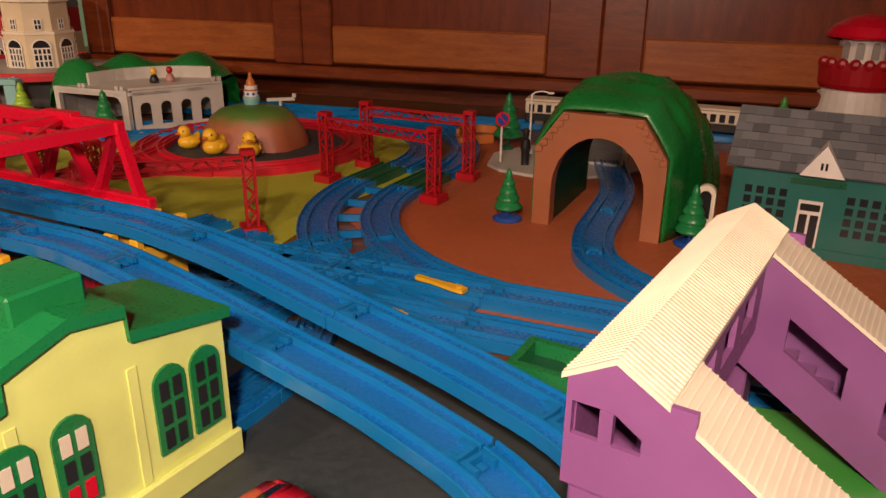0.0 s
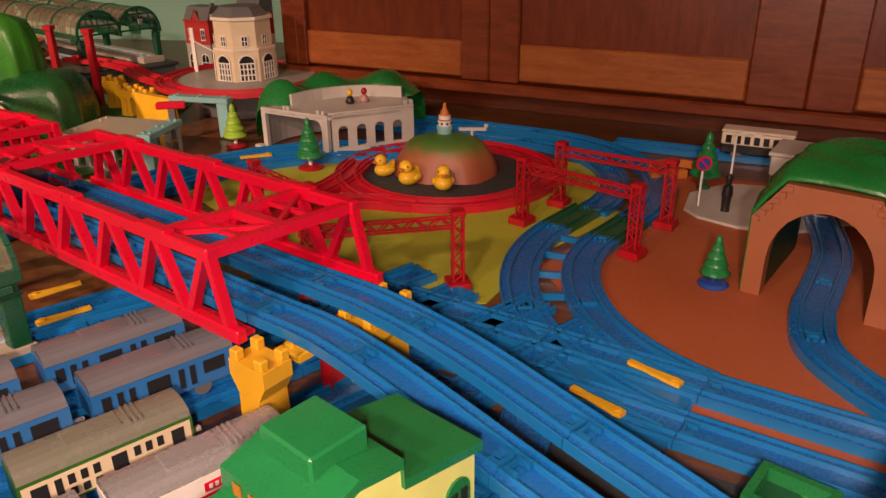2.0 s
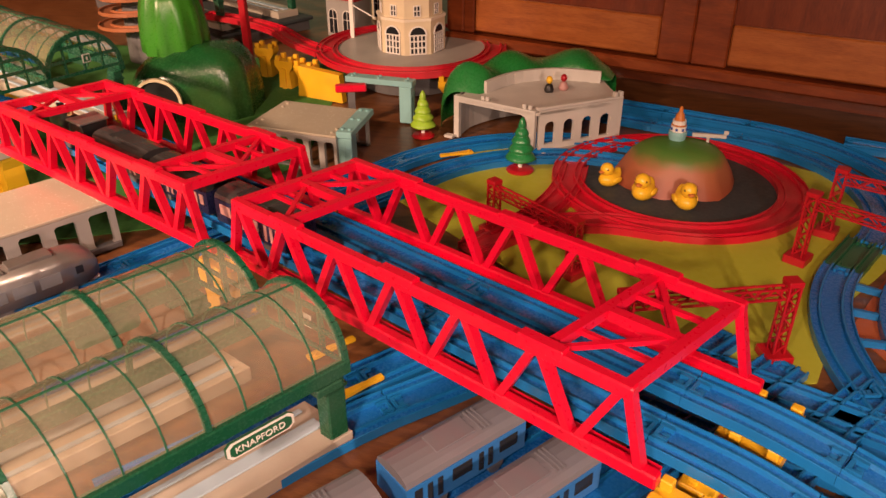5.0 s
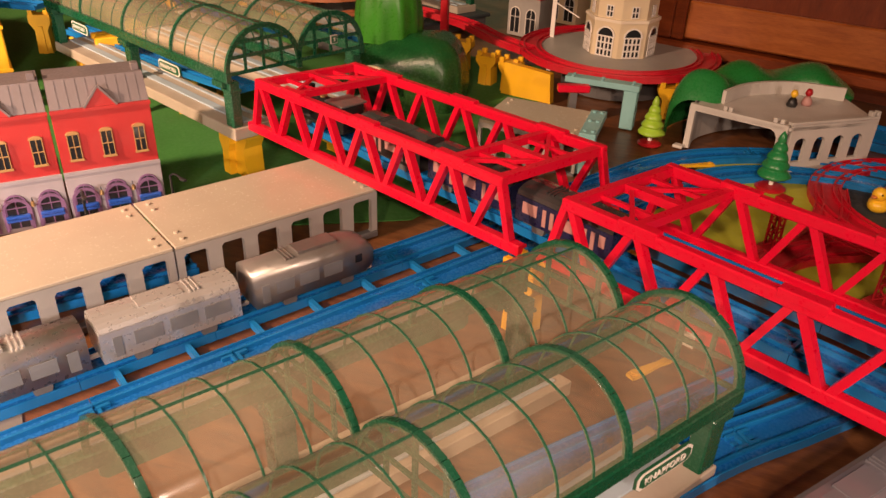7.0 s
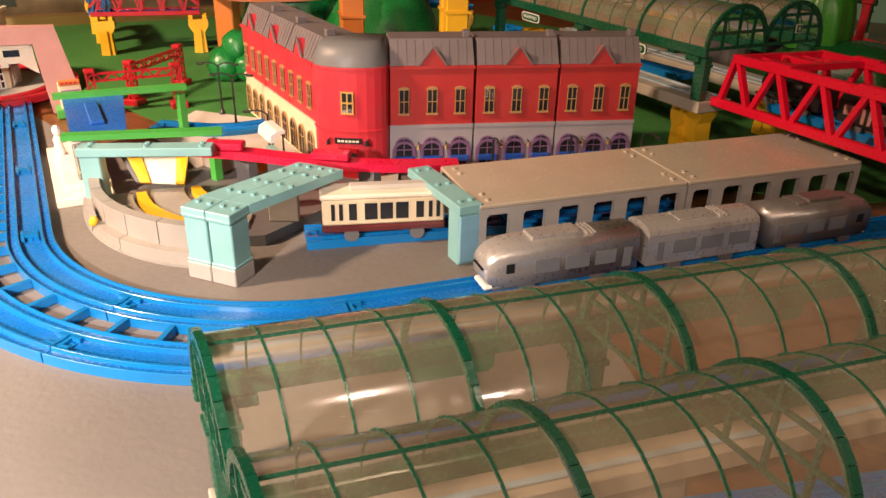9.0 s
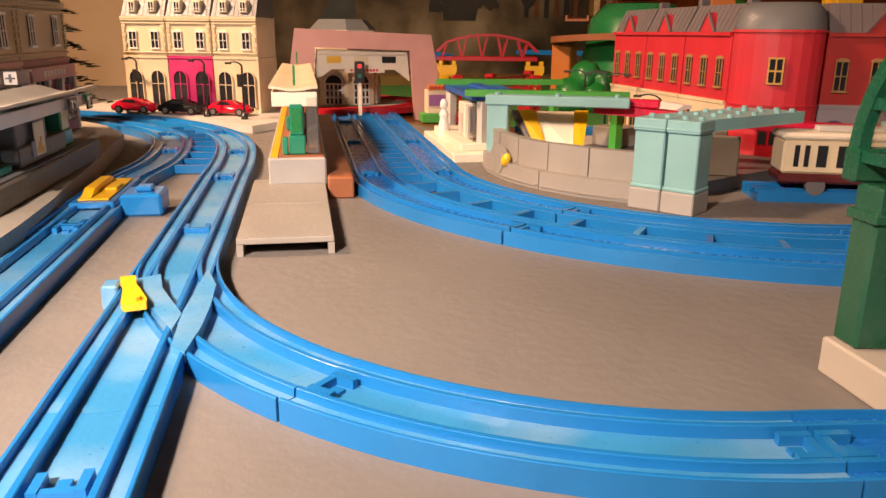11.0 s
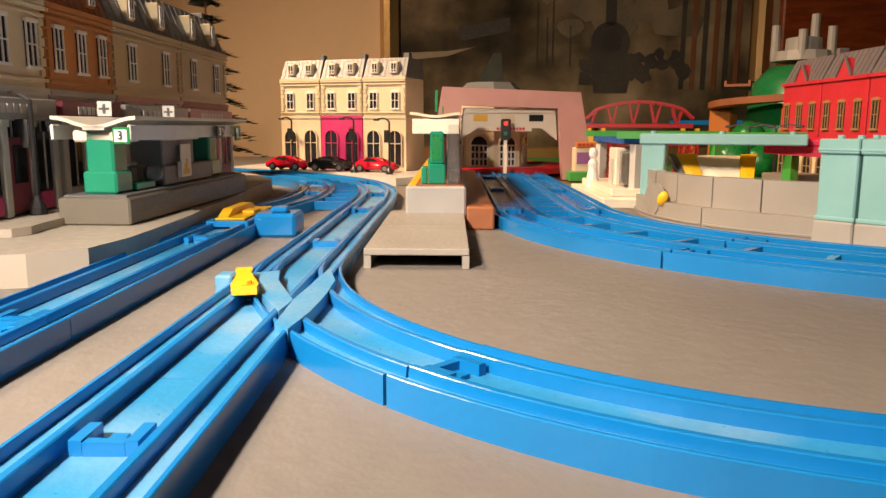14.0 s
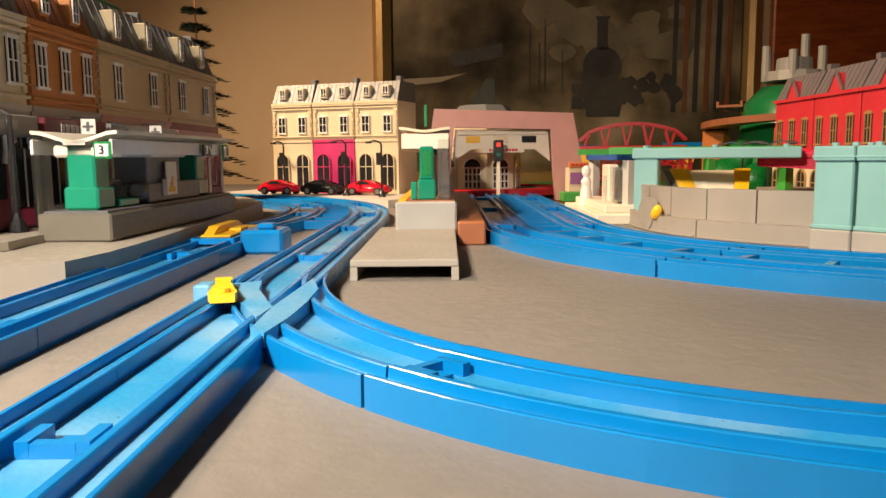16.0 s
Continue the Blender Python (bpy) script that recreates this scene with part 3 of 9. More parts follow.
q = spline([(-0.52, 0.60, Z0), (-0.40, 0.745, Z0), (-0.33, 0.825, Z0), (-0.28, 0.880, Z0)], 5)
track(q[:8]), track(q[7:])
q = spline([(-0.45, 0.60, Z0), (-0.36, 0.72, Z0), (-0.29, 0.79, Z0), (-0.245, 0.835, Z0)], 5)
track(q[:8]), track(q[7:])
q = spline([(-0.02, 0.41, Z0), (0.05, 0.53, Z0), (0.085, 0.59, Z0), (0.105, 0.64, Z0), (0.110, 0.690, Z0)], 5)
track(q[:11]), track(q[10:])
q = spline([(-0.05, 0.60, Z0), (-0.01, 0.645, Z0), (0.02, 0.69, Z0), (0.035, 0.725, Z0)], 5)
track(q)
for p, hd in (((-0.409, 0.814, 0.0115), HY), ((-0.364, 0.764, 0.0115), HY)):
    lever(Matrix.Translation(p) @ pose(0, 0, 0, 0, 0, hd))
for p, hd in (((0.2125, 0.752, 0.0122), -36), ((0.163, 0.702, 0.0122), -38), ((-0.393, 1.316, 0.0115), 30)):
    lever(Matrix.Translation(p) @ pose(0, 0, 0, 0, 0, hd + 180))
# single line out of the hill tunnel
q = spline([(0.46, 1.20, Z0), (0.440, 1.06, Z0), (0.405, 0.965, Z0), (0.377, 0.895, Z0), (0.367, 0.825, Z0), (0.397, 0.752, Z0), (0.447, 0.700, Z0), (0.52, 0.655, Z0)], 5)
for k in range(0, len(q) - 1, 9):
    track(q[k:k + 10])

# ---------------------------------------------------------------- raised line, truss bridges
def truss_bridge(m, top, width=0.136, h=0.074, skew=0.024, reach=0.031):
    """Red two-lane truss: two sides with slanting bars, portals and cross bracing at each end.
    x = 0 and x = top are the upper corners of the front side (y = width)."""
    t = thing("truss_bridge", m, "bright red plastic toy truss bridge over the tracks", "toy bridge", "truss bridges")
    n = 6

    def at(x, y, z):
        return Vector((x - skew * (1 - y / width), y, z))

    zt = h - 0.0055
    for y in (0.0, width):
        o = at(0, y, 0).x
        part("bottom_chord", box(B(), o - reach, o + top + reach, y - 0.0050, y + 0.0050, 0, 0.012, 0.0014), RED, t)
        y0, y1 = (0.0051, 0.0150) if y == 0 else (width - 0.0150, width - 0.0051)
        part("flange", box(B(), o - reach + 0.004, o + top + reach - 0.004, y0, y1, 0.002, 0.005), RED, t)
        chord = part("top_chord", box(B(), o - 0.006, o + top + 0.006, y - 0.0050, y + 0.0050, h - 0.0115, h, 0.0014), RED, t)
        for k in (1, 3, 5):
            x = o + top * k / n
            part("chord_cap", box(B(), x - 0.022, x + 0.016, y - 0.0054, y + 0.0054, h - 0.0060, h + 0.0026, 0.001), RED, chord)
        step = top / n
        feet = [-reach + 0.010] + [step * (k + 0.5) for k in range(n)] + [top + reach - 0.010]
        for k in range(n + 1):
            for q, e in ((feet[k], 0.0035), (feet[k + 1], -0.0035)):
                part("slanting_bar", beam(B(), at(q + e, y, 0.009), at(step * k - e * 0.6, y, zt), 0.0066, 0.0084, (0, 1, 0)), RED, t)
    for x, sx in ((0.0, 1), (top, -1)):
        xi = x + sx * 0.064
        part("portal_bar", beam(B(), at(x, 0.004, zt), at(x, width - 0.004, zt), 0.0085, 0.0095), RED, t)
        part("portal_bar", beam(B(), at(xi, 0.004, zt), at(xi, width - 0.004, zt), 0.0080, 0.0080), RED, t)
        part("spine_bar", beam(B(), at(x + sx * 0.004, width / 2, zt), at(xi - sx * 0.004, width / 2, zt), 0.0085, 0.0085), RED, t)
        for ya, yb in ((0.006, width / 2 - 0.004), (width - 0.006, width / 2 + 0.004)):
            part("brace", beam(B(), at(xi - sx * 0.004, ya, zt), at(x + sx * 0.012, yb, zt), 0.0042, 0.0042), RED, t)
            ym = (ya + yb) / 2
            part("brace", beam(B(), at(x + sx * 0.004, ym, zt - 0.0005), at(xi - sx * 0.004, ym, zt - 0.0005), 0.0042, 0.0042), RED, t)
    return t


BH2, BH1 = 152.8, 155.4
truss_bridge(pose(-0.137, 0.656, 0.077, 0, 0, BH2) @ pose(0, -0.138, 0), 0.412, 0.138, 0.074, 0.018)
truss_bridge(pose(-0.574, 0.869, 0.077, 0, 0, BH1) @ pose(0, -0.134, 0), 0.385, 0.134, 0.074, 0.022)


def pier(m, h, label="yellow plastic block pier holding up the raised track", mat=None):
    t = thing("track_pier", m, label, "toy pier", "yellow piers")
    mat = mat or YEL
    bm = B()
    prism(bm, [(-0.0135, 0), (0.0135, 0), (0.0115, h * 0.58), (0.020, h * 0.78), (0.020, h - 0.002), (-0.020, h - 0.002), (-0.020, h * 0.78), (-0.0115, h * 0.58)], 0.028, "y", -0.014)
    part("column", bm, mat, t)
    part("rib", box(B(), -0.004, 0.004, -0.0175, -0.0152, 0, h * 0.7), mat, t)
    for sx in (-1, 1):
        for sy in (-1, 1):
            part("stud", box(B(), sx * 0.014 - 0.0045, sx * 0.014 + 0.0045, sy * 0.010 - 0.004, sy * 0.010 + 0.004, h - 0.0021, h + 0.007, 0.001), mat, t)
    return t


ua = Vector((math.cos(radians(BH2)), math.sin(radians(BH2)), 0))
FAR = [(-0.083, 0.746, 0.0765), (-0.020, 0.712, 0.0765), (0.058, 0.6634, 0.0700), (0.1486, 0.5944, 0.0585), (0.2373, 0.5252, 0.0472), (0.2983, 0.4515, 0.0381), (0.335, 0.300, 0.0207)]
NEAR = [(-0.111, 0.691, 0.0765), (-0.048, 0.658, 0.0765), (0.018, 0.615, 0.0700), (0.105, 0.553, 0.0575), (0.190, 0.490, 0.0460), (0.250, 0.420, 0.0360), (0.285, 0.280, 0.0190)]
for pts in (FAR, NEAR):
    q = spline(pts)
    for k in range(0, len(q) - 1, 9):
        track(q[k:k + 10], "blue plastic toy track piece leading off the bridge", None, "raised track pieces", rail=RAIL_SLIM)
    p = Vector(pts[0])
    d = ua
    for k in range(4):
        track([p + d * 0.2155 * k, p + d * 0.2155 * (k + 1)], "blue plastic toy track piece on the red bridge", None, "raised track pieces", rail=RAIL_SLIM)
for p in ((-0.022, 0.742), (-0.094, 0.634), (-0.458, 0.965), (-0.537, 0.848)):
    pier(pose(p[0], p[1], 0.0004, 0, 0, BH2), 0.072)
for p in ((-0.975, 1.065), (-0.90, 1.19)):
    pier(pose(p[0], p[1], 0.002, 0, 0, BH1), 0.072)
pier(pose(-0.034, 0.716, 0.0004, 0, 0, BH2), 0.066)
t = thing("pier_beam", pose(-0.060, 0.702, 0.0004, 0, 0, BH2 - 90), "flat yellow studded cross beam under the raised tracks", "toy pier")
part("plate", box(B(), -0.048, 0.042, -0.013, 0.013, 0.054, 0.062, 0.001), YEL, t)
for k in range(6):
    part("stud", cyl(B(), -0.042 + 0.016 * k, 0.004, 0.0621, 0.0660, 0.004, None, 10), YEL, t)
part("red_web", box(B(), -0.010, 0.036, -0.006, 0.006, 0.0, 0.0539), RED_DK, t)

# ---------------------------------------------------------------- station with two glazed vaults
RIB_GREEN = plastic("emerald_rib_plastic", (0.004, 0.085, 0.042), 0.25)
RIB_PALE = plastic("pale_emerald_rib_plastic", (0.018, 0.11, 0.060), 0.25)
POST_GREEN = plastic("dark_emerald_plastic", (0.003, 0.075, 0.034), 0.25)
PALE_BLUE = plastic("pale_blue_strip_plastic", (0.36, 0.47, 0.55), 0.35)
STATION_GREY = plastic("station_grey_plastic", (0.42, 0.37, 0.30), 0.45)


def vault_station(m, length, rows, label, sign_rows=True, w=0.108, hp=0.086, rise=0.054, skew=0.0):
    """Green-framed station hall: low platforms either side of a lane, posts and two clear barrel roofs side by side."""
    t = thing("station_hall", m, label, "toy station", "vaulted stations")
    r, zp = w / 2, 0.016

    def hoop(yc, j, ns=14, k=1.0):
        return (yc - r * k * math.cos(math.pi * j / ns), hp + rise * k * math.sin(math.pi * j / ns))
    for f in (-1, 1):
        y0, y1 = sorted((f * w, f * (w - 0.060)))
        part("platform", box(B(), 0.0, length, y0, y1, 0, zp, 0.001), STATION_GREY, t)
        for k, (p, q) in enumerate(((0.021, 0.034), (0.0475, 0.0525))):
            y0, y1 = sorted((f * (w - p), f * (w - q)))
            part("edge_strip", box(B(), 0.012, length - 0.012, y0, y1, zp, zp + 0.0024, 0.0006), PALE_BLUE, t, "pale blue platform strip")
    n = rows
    seg = length / n
    for k in range(2):
        yc = -w / 2 + k * w
        for i in range(n):
            bm = B()
            ns = 14
            rows_ = [[bm.verts.new((x, *hoop(yc, j, ns))) for j in range(ns + 1)] for x in (i * seg + 0.002, (i + 1) * seg - 0.002)]
            for j in range(ns):
                bm.faces.new((rows_[0][j], rows_[0][j + 1], rows_[1][j + 1], rows_[1][j]))
            vault = part("glazed_vault", bm, CLEAR, t, "clear green-tinted barrel roof", True)
            vault.visible_shadow = False
            for q in range(1, 4):
                x = i * seg + seg * q / 4
                bm = B()
                for j in range(ns):
                    beam(bm, (x, *hoop(yc, j)), (x, *hoop(yc, j + 1)), 0.0014, 0.0012, (1, 0, 0))
                part("thin_rib", bm, RIB_PALE, vault)
            part("ridge_bar", beam(B(), (i * seg + 0.003, yc, hp + rise + 0.0004), ((i + 1) * seg - 0.003, yc, hp + rise + 0.0004), 0.0014, 0.0014), RIB_PALE, vault)
        for i in range(n + 1):
            x = min(max(i * seg, 0.003), length - 0.003)
            end = i in (0, n)
            bm = B()
            for j in range(14):
                beam(bm, (x, *hoop(yc, j, 14, 1.005)), (x, *hoop(yc, j + 1, 14, 1.005)), 0.0058 if end else 0.0042, 0.0044, (1, 0, 0))
            rib = part("main_rib", bm, RIB_GREEN, t)
            if i % 2 == 0:
                bm = B()
                bar = 0.0042 if end else 0.0026
                for f in (-0.5, 0.0, 0.5):
                    beam(bm, (x, yc + f * r, hp), (x, yc + f * r, hp + rise * math.sqrt(1 - f * f)), bar, 0.0024, (0, 1, 0))
                for z in (0.002, 0.37, 0.70):
                    hw = r * math.sqrt(1 - z * z)
                    beam(bm, (x, yc - hw, hp + z * rise), (x, yc + hw, hp + z * rise), 0.0024, bar)
                part("end_lattice", bm, RIB_GREEN, rib)
                if end and k == 0:
                    sx = -1 if i == 0 else 1
                    xb = x + sx * 0.0024
                    b = part("number_board", box(B(), min(xb, xb + sx * 0.0016), max(xb, xb + sx * 0.0016), yc - 0.009, yc + 0.003, hp + 0.013, hp + 0.025, 0.0004), GREY_LT, t, "small white-framed number board")
                    xb += sx * 0.0017
                    part("board_face", box(B(), min(xb, xb + sx * 0.0005), max(xb, xb + sx * 0.0005), yc - 0.0076, yc + 0.0016, hp + 0.0145, hp + 0.0236), GREEN_DK, b)
                    xb += sx * 0.0006
                    part("board_bar", box(B(), min(xb, xb + sx * 0.0004), max(xb, xb + sx * 0.0004), yc - 0.0042, yc - 0.0018, hp + 0.0165, hp + 0.0215), GREY_LT, b)
    for y in (-w, 0.0, w):
        part("eave_beam", box(B(), 0, length, y - 0.004, y + 0.004, hp - 0.010, hp + 0.003, 0.001), POST_GREEN, t)
        if y == 0:
            continue
        inn = 0.0085 if y < 0 else -0.0085
        for i in range(0, n + 1, 2):
            x = min(max(i * seg, 0.012), length - 0.012)
            p = part("post", box(B(), x - 0.009, x + 0.009, y - 0.007 + inn, y + 0.007 + inn, zp, hp - 0.0101, 0.0012), POST_GREEN, t)
            part("post_cap", box(B(), x - 0.0104, x + 0.0104, y - 0.0084 + inn, y + 0.0084 + inn, hp - 0.024, hp - 0.020, 0.0006), POST_GREEN, p)
            x = x + (0.010 if i == 0 else -0.010 if i == n else 0)
            part("bracket", box(B(), x - 0.012, x + 0.012, y - 0.0055, y + 0.0055, hp - 0.018, hp - 0.0102, 0.001), POST_GREEN, t)
        if not sign_rows:
            continue
        f = -1 if y < 0 else 1
        for i in range(0, n, 2):
            sx = (i + 1.0) * seg + (0.034 if skew else 0.0)
            y0 = y + f * 0.0045
            oct_ = [(-0.0285, -0.0042), (-0.0245, -0.0078), (0.0245, -0.0078), (0.0285, -0.0042), (0.0285, 0.0042), (0.0245, 0.0078), (-0.0245, 0.0078), (-0.0285, 0.0042)]
            bo = part("name_board", prism(B(), [(sx + p, hp - 0.020 + q) for p, q in oct_], 0.002, "y", min(y0, y0 + f * 0.002)), GREEN_DK, t, "dark green board with a white-rimmed name panel")
            y1 = y0 + f * 0.00205
            part("rim_panel", prism(B(), [(sx + p * 0.985, hp - 0.020 + q * 0.95) for p, q in oct_], 0.0004, "y", min(y1, y1 + f * 0.0004)), WHITE, bo)
            y1 = y0 + f * 0.0025
            part("name_panel", prism(B(), [(sx + p * 0.9, hp - 0.020 + q * 0.72) for p, q in oct_], 0.0006, "y", min(y1, y1 + f * 0.0006)), GREEN_DK, bo)
            lettering("KNAPFORD", 0.0080, Matrix.Translation((sx - skew * y, y1 + f * 0.0009, hp - 0.020)) @ pose(0, 0, 0, 90, 0, 0 if f < 0 else 180), WHITE, bo)
    if skew:
        # the hall is sheared along its length to fit the camera's view
        for ob in t.children_recursive:
            if not ob.name.startswith("lettering"):
                for v in ob.data.vertices:
                    v.co.x -= skew * v.co.y
    return t


vault_station(Matrix.Translation((-0.8405, 0.151, 0.0015)) @ pose(0, 0, 0, 0, 0, 56.0), 0.7207, 6, "toy railway station hall with green posts and two clear barrel roofs", True, 0.097, 0.0905, 0.0545, 0.148)


# ---------------------------------------------------------------- long tunnel cover
def tunnel_cover(m, length, label):
    t = thing("tunnel_cover", m, label, "toy tunnel", "tunnel covers")
    w, h = 0.118, 0.062
    part("roof_slab", box(B(), 0, length, 0, w, h - 0.004, h, 0.0008), BEIGE, t, "glossy beige roof slab")
    n = 6
    step = length / n
    for y0, y1 in ((0.0, 0.006), (w - 0.006, w)):
        bm = B()
        for k in range(n):
            a, b = k * step, (k + 1) * step
            for q in ((a, a + step * 0.19, 0.0, h - 0.0041), (b - step * 0.19, b, 0.0, h - 0.0041), (a + step * 0.19, b - step * 0.19, h - 0.011, h - 0.0041), (a + step * 0.19, b - step * 0.19, 0.0, 0.007)):
                box(bm, q[0], q[1], y0, y1, q[2], q[3])
            for z, dz in ((h - 0.011, -0.003), (0.007, 0.003)):
                for sx, x in ((1, a + step * 0.19), (-1, b - step * 0.19)):
                    v = [bm.verts.new((x, y, zz)) for y in (y0, y1) for zz in (z, z + dz)] + [bm.verts.new((x + sx * 0.003, y, z)) for y in (y0, y1)]
                    bm.faces.new((v[0], v[1], v[4]))
                    bm.faces.new((v[2], v[3], v[5]))
                    bm.faces.new((v[1], v[4], v[5], v[3]))
        part("arcade_wall", bm, GREY, t)
        part("base_band", box(B(), 0, length, y0 - 0.002, y1 + 0.002, 0.0, 0.0080, 0.001), GREY_DK, t)
    for x in (0.012, length - 0.012):
        for y in (0.012, 0.028, w - 0.028, w - 0.012):
            part("stud", cyl(B(), x, y, h, h + 0.0022, 0.0024, None, 8), BEIGE, t)
    return t


TC = Matrix.Translation((-0.998, 0.563, 0.0015)) @ pose(0, 0, 0, 0, 0, HL)
tunnel_cover(TC, 0.238, "grey arcaded toy tunnel cover with a glossy beige roof")
tunnel_cover(TC @ pose(0.240, 0, 0), 0.238, "grey arcaded toy tunnel cover with a glossy beige roof")


# ---------------------------------------------------------------- rows of town houses
def house_front(t, w, h1, h2, wall1, wall2, roof, trim, glass, n=3, depth=0.062, hr=0.030, dormer=True, arched=True, x0=0.0, peak=None, arch_trim=None):
    """One terraced unit, facing -y, from x0: shop floor, upper floor, mansard roof."""
    lower = part("ground_floor_wall", box(B(), x0, x0 + w, 0, depth, 0, h1, 0.0006), wall1, t)
    upper = part("upper_floor_wall", box(B(), x0 + 0.0008, x0 + w - 0.0008, 0.0012, depth, h1 + 0.0002, h2, 0.0006), wall2, t)
    part("string_course", box(B(), x0, x0 + w, -0.0014, 0.0011, h1 - 0.002, h1 + 0.002), wall1, upper)
    part("cornice", box(B(), x0, x0 + w, -0.002, 0.0011, h2 - 0.0035, h2 + 0.0005), wall2, upper)
    step = w / n
    for k in range(n):
        x = x0 + step * (k + 0.5)
        ww, hh = step * 0.62, h1 * 0.66
        pts = arch_pts(ww, hh, 8, x, h1 * 0.10) if arched else [(x - ww / 2, h1 * .1), (x - ww / 2, h1 * .1 + hh), (x + ww / 2, h1 * .1 + hh), (x + ww / 2, h1 * .1)]
        bm = B()
        prism(bm, pts, 0.0010, "y", -0.0012)
        a = part("shop_window", bm, glass, lower)
        bm = B()
        for q, s in zip(pts, pts[1:]):
            beam(bm, (q[0], -0.0014, q[1]), (s[0], -0.0014, s[1]), 0.0018, 0.0022, (0, 1, 0))
        beam(bm, (x, -0.0014, h1 * .1), (x, -0.0014, h1 * .1 + hh), 0.0012, 0.0012, (0, 1, 0))
        beam(bm, (x - ww / 2, -0.0014, h1 * .1 + hh * .62), (x + ww / 2, -0.0014, h1 * .1 + hh * .62), 0.0012, 0.0012, (0, 1, 0))
        part("window_frame", bm, arch_trim or trim, a)
        wy, wh, uw = h1 + (h2 - h1) * (0.22 if arched else 0.26), (h2 - h1) * (0.40 if arched else 0.48), min(step * 0.34, 0.0125)
        g = part("upper_window", box(B(), x - uw / 2, x + uw / 2, -0.0002, 0.0011, wy, wy + wh), glass, upper)
        bm = B()
        for px in (-0.5, 0, 0.5):
            beam(bm, (x + px * uw, -0.0006, wy), (x + px * uw, -0.0006, wy + wh), 0.0009, 0.0012, (0, 1, 0))
        for pz in (0, 0.5, 1):
            beam(bm, (x - uw * 0.5, -0.0006, wy + wh * pz), (x + uw * 0.5, -0.0006, wy + wh * pz), 0.0009, 0.0012, (0, 1, 0))
        if arched:
            prism(bm, [(x - uw * 0.60, wy + wh)] + [(x - uw * 0.60 * math.cos(math.pi * i / 8), wy + wh + 0.0036 * math.sin(math.pi * i / 8)) for i in range(1, 8)] + [(x + uw * 0.60, wy + wh)], 0.0028, "y", -0.0018)
        else:
            box(bm, x - uw * 0.62, x + uw * 0.62, -0.0018, 0.0011, wy + wh, wy + wh + 0.0022)
        box(bm, x - uw * 0.62, x + uw * 0.62, -0.0022, 0.0011, wy - 0.0018, wy)
        part("window_frame", bm, trim, g)
    bm = B()
    z = h2 + 0.0007
    v = [bm.verts.new(c) for c in ((x0 + 0.001, 0.001, z), (x0 + w - 0.001, 0.001, z), (x0 + w - 0.001, depth, z), (x0 + 0.001, depth, z),
                                   (x0 + 0.002, 0.016, z + hr), (x0 + w - 0.002, 0.016, z + hr), (x0 + w - 0.002, depth, z + hr), (x0 + 0.002, depth, z + hr))]
    for f in ((0, 1, 2, 3), (4, 5, 6, 7), (0, 1, 5, 4), (1, 2, 6, 5), (2, 3, 7, 6), (3, 0, 4, 7)):
        bm.faces.new([v[i] for i in f])
    rf = part("mansard_roof", bm, roof, t)
    part("chimney", box(B(), x0 + w - 0.012, x0 + w - 0.004, 0.022, 0.034, z + hr, z + hr + 0.008, 0.0005), roof, rf)
    for q in range(9):
        xx = x0 + w * (q + 1) / 10
        part("roof_seam", beam(B(), (xx, 0.0012, z + 0.001), (xx, 0.0152, z + hr - 0.001), 0.0007, 0.0007, (0, 1, 0)), roof, rf)
    if dormer:
        bm = B()
        x = x0 + w * 0.5
        s = w * 0.15
        prism(bm, [(x - s, z), (x + s, z), (x, z + hr * 0.72)], 0.010, "y", -0.0005)
        d = part("dormer", bm, peak or wall2, rf)
        bm = B()
        beam(bm, (x - s * 1.1, -0.0012, z), (x, -0.0012, z + hr * 0.78), 0.0022, 0.0022, (0, 1, 0))
        beam(bm, (x + s * 1.1, -0.0012, z), (x, -0.0012, z + hr * 0.78), 0.0022, 0.0022, (0, 1, 0))
        part("bargeboard", bm, roof, d)


ROOF_MAUVE = plastic("mauve_grey_roof_plastic", (0.17, 0.145, 0.15), 0.45)


def ring_arch(x, r, z):
    bm = B()
    pts = [(x - r * math.cos(math.pi * i / 12), z + r * math.sin(math.pi * i / 12)) for i in range(13)]
    for p, q in zip([(x - r, 0.004)] + pts, pts + [(x + r, 0.004)]):
        beam(bm, (p[0], -0.0018, p[1]), (q[0], -0.0018, q[1]), 0.0034, 0.0036, (0, 1, 0))
    return bm


GILT = plastic("dull_gilt_plastic", (0.40, 0.24, 0.09), 0.4)
MAUVE = plastic("mauve_arch_plastic", (0.17, 0.09, 0.19), 0.4)
HOUSE_L = "brick-red toy town house with grey mansard roof and lilac shop arches"
RW = math.degrees(math.atan2(0.238, 0.22))
RC = Vector((-1.236, 0.697, 0.002))
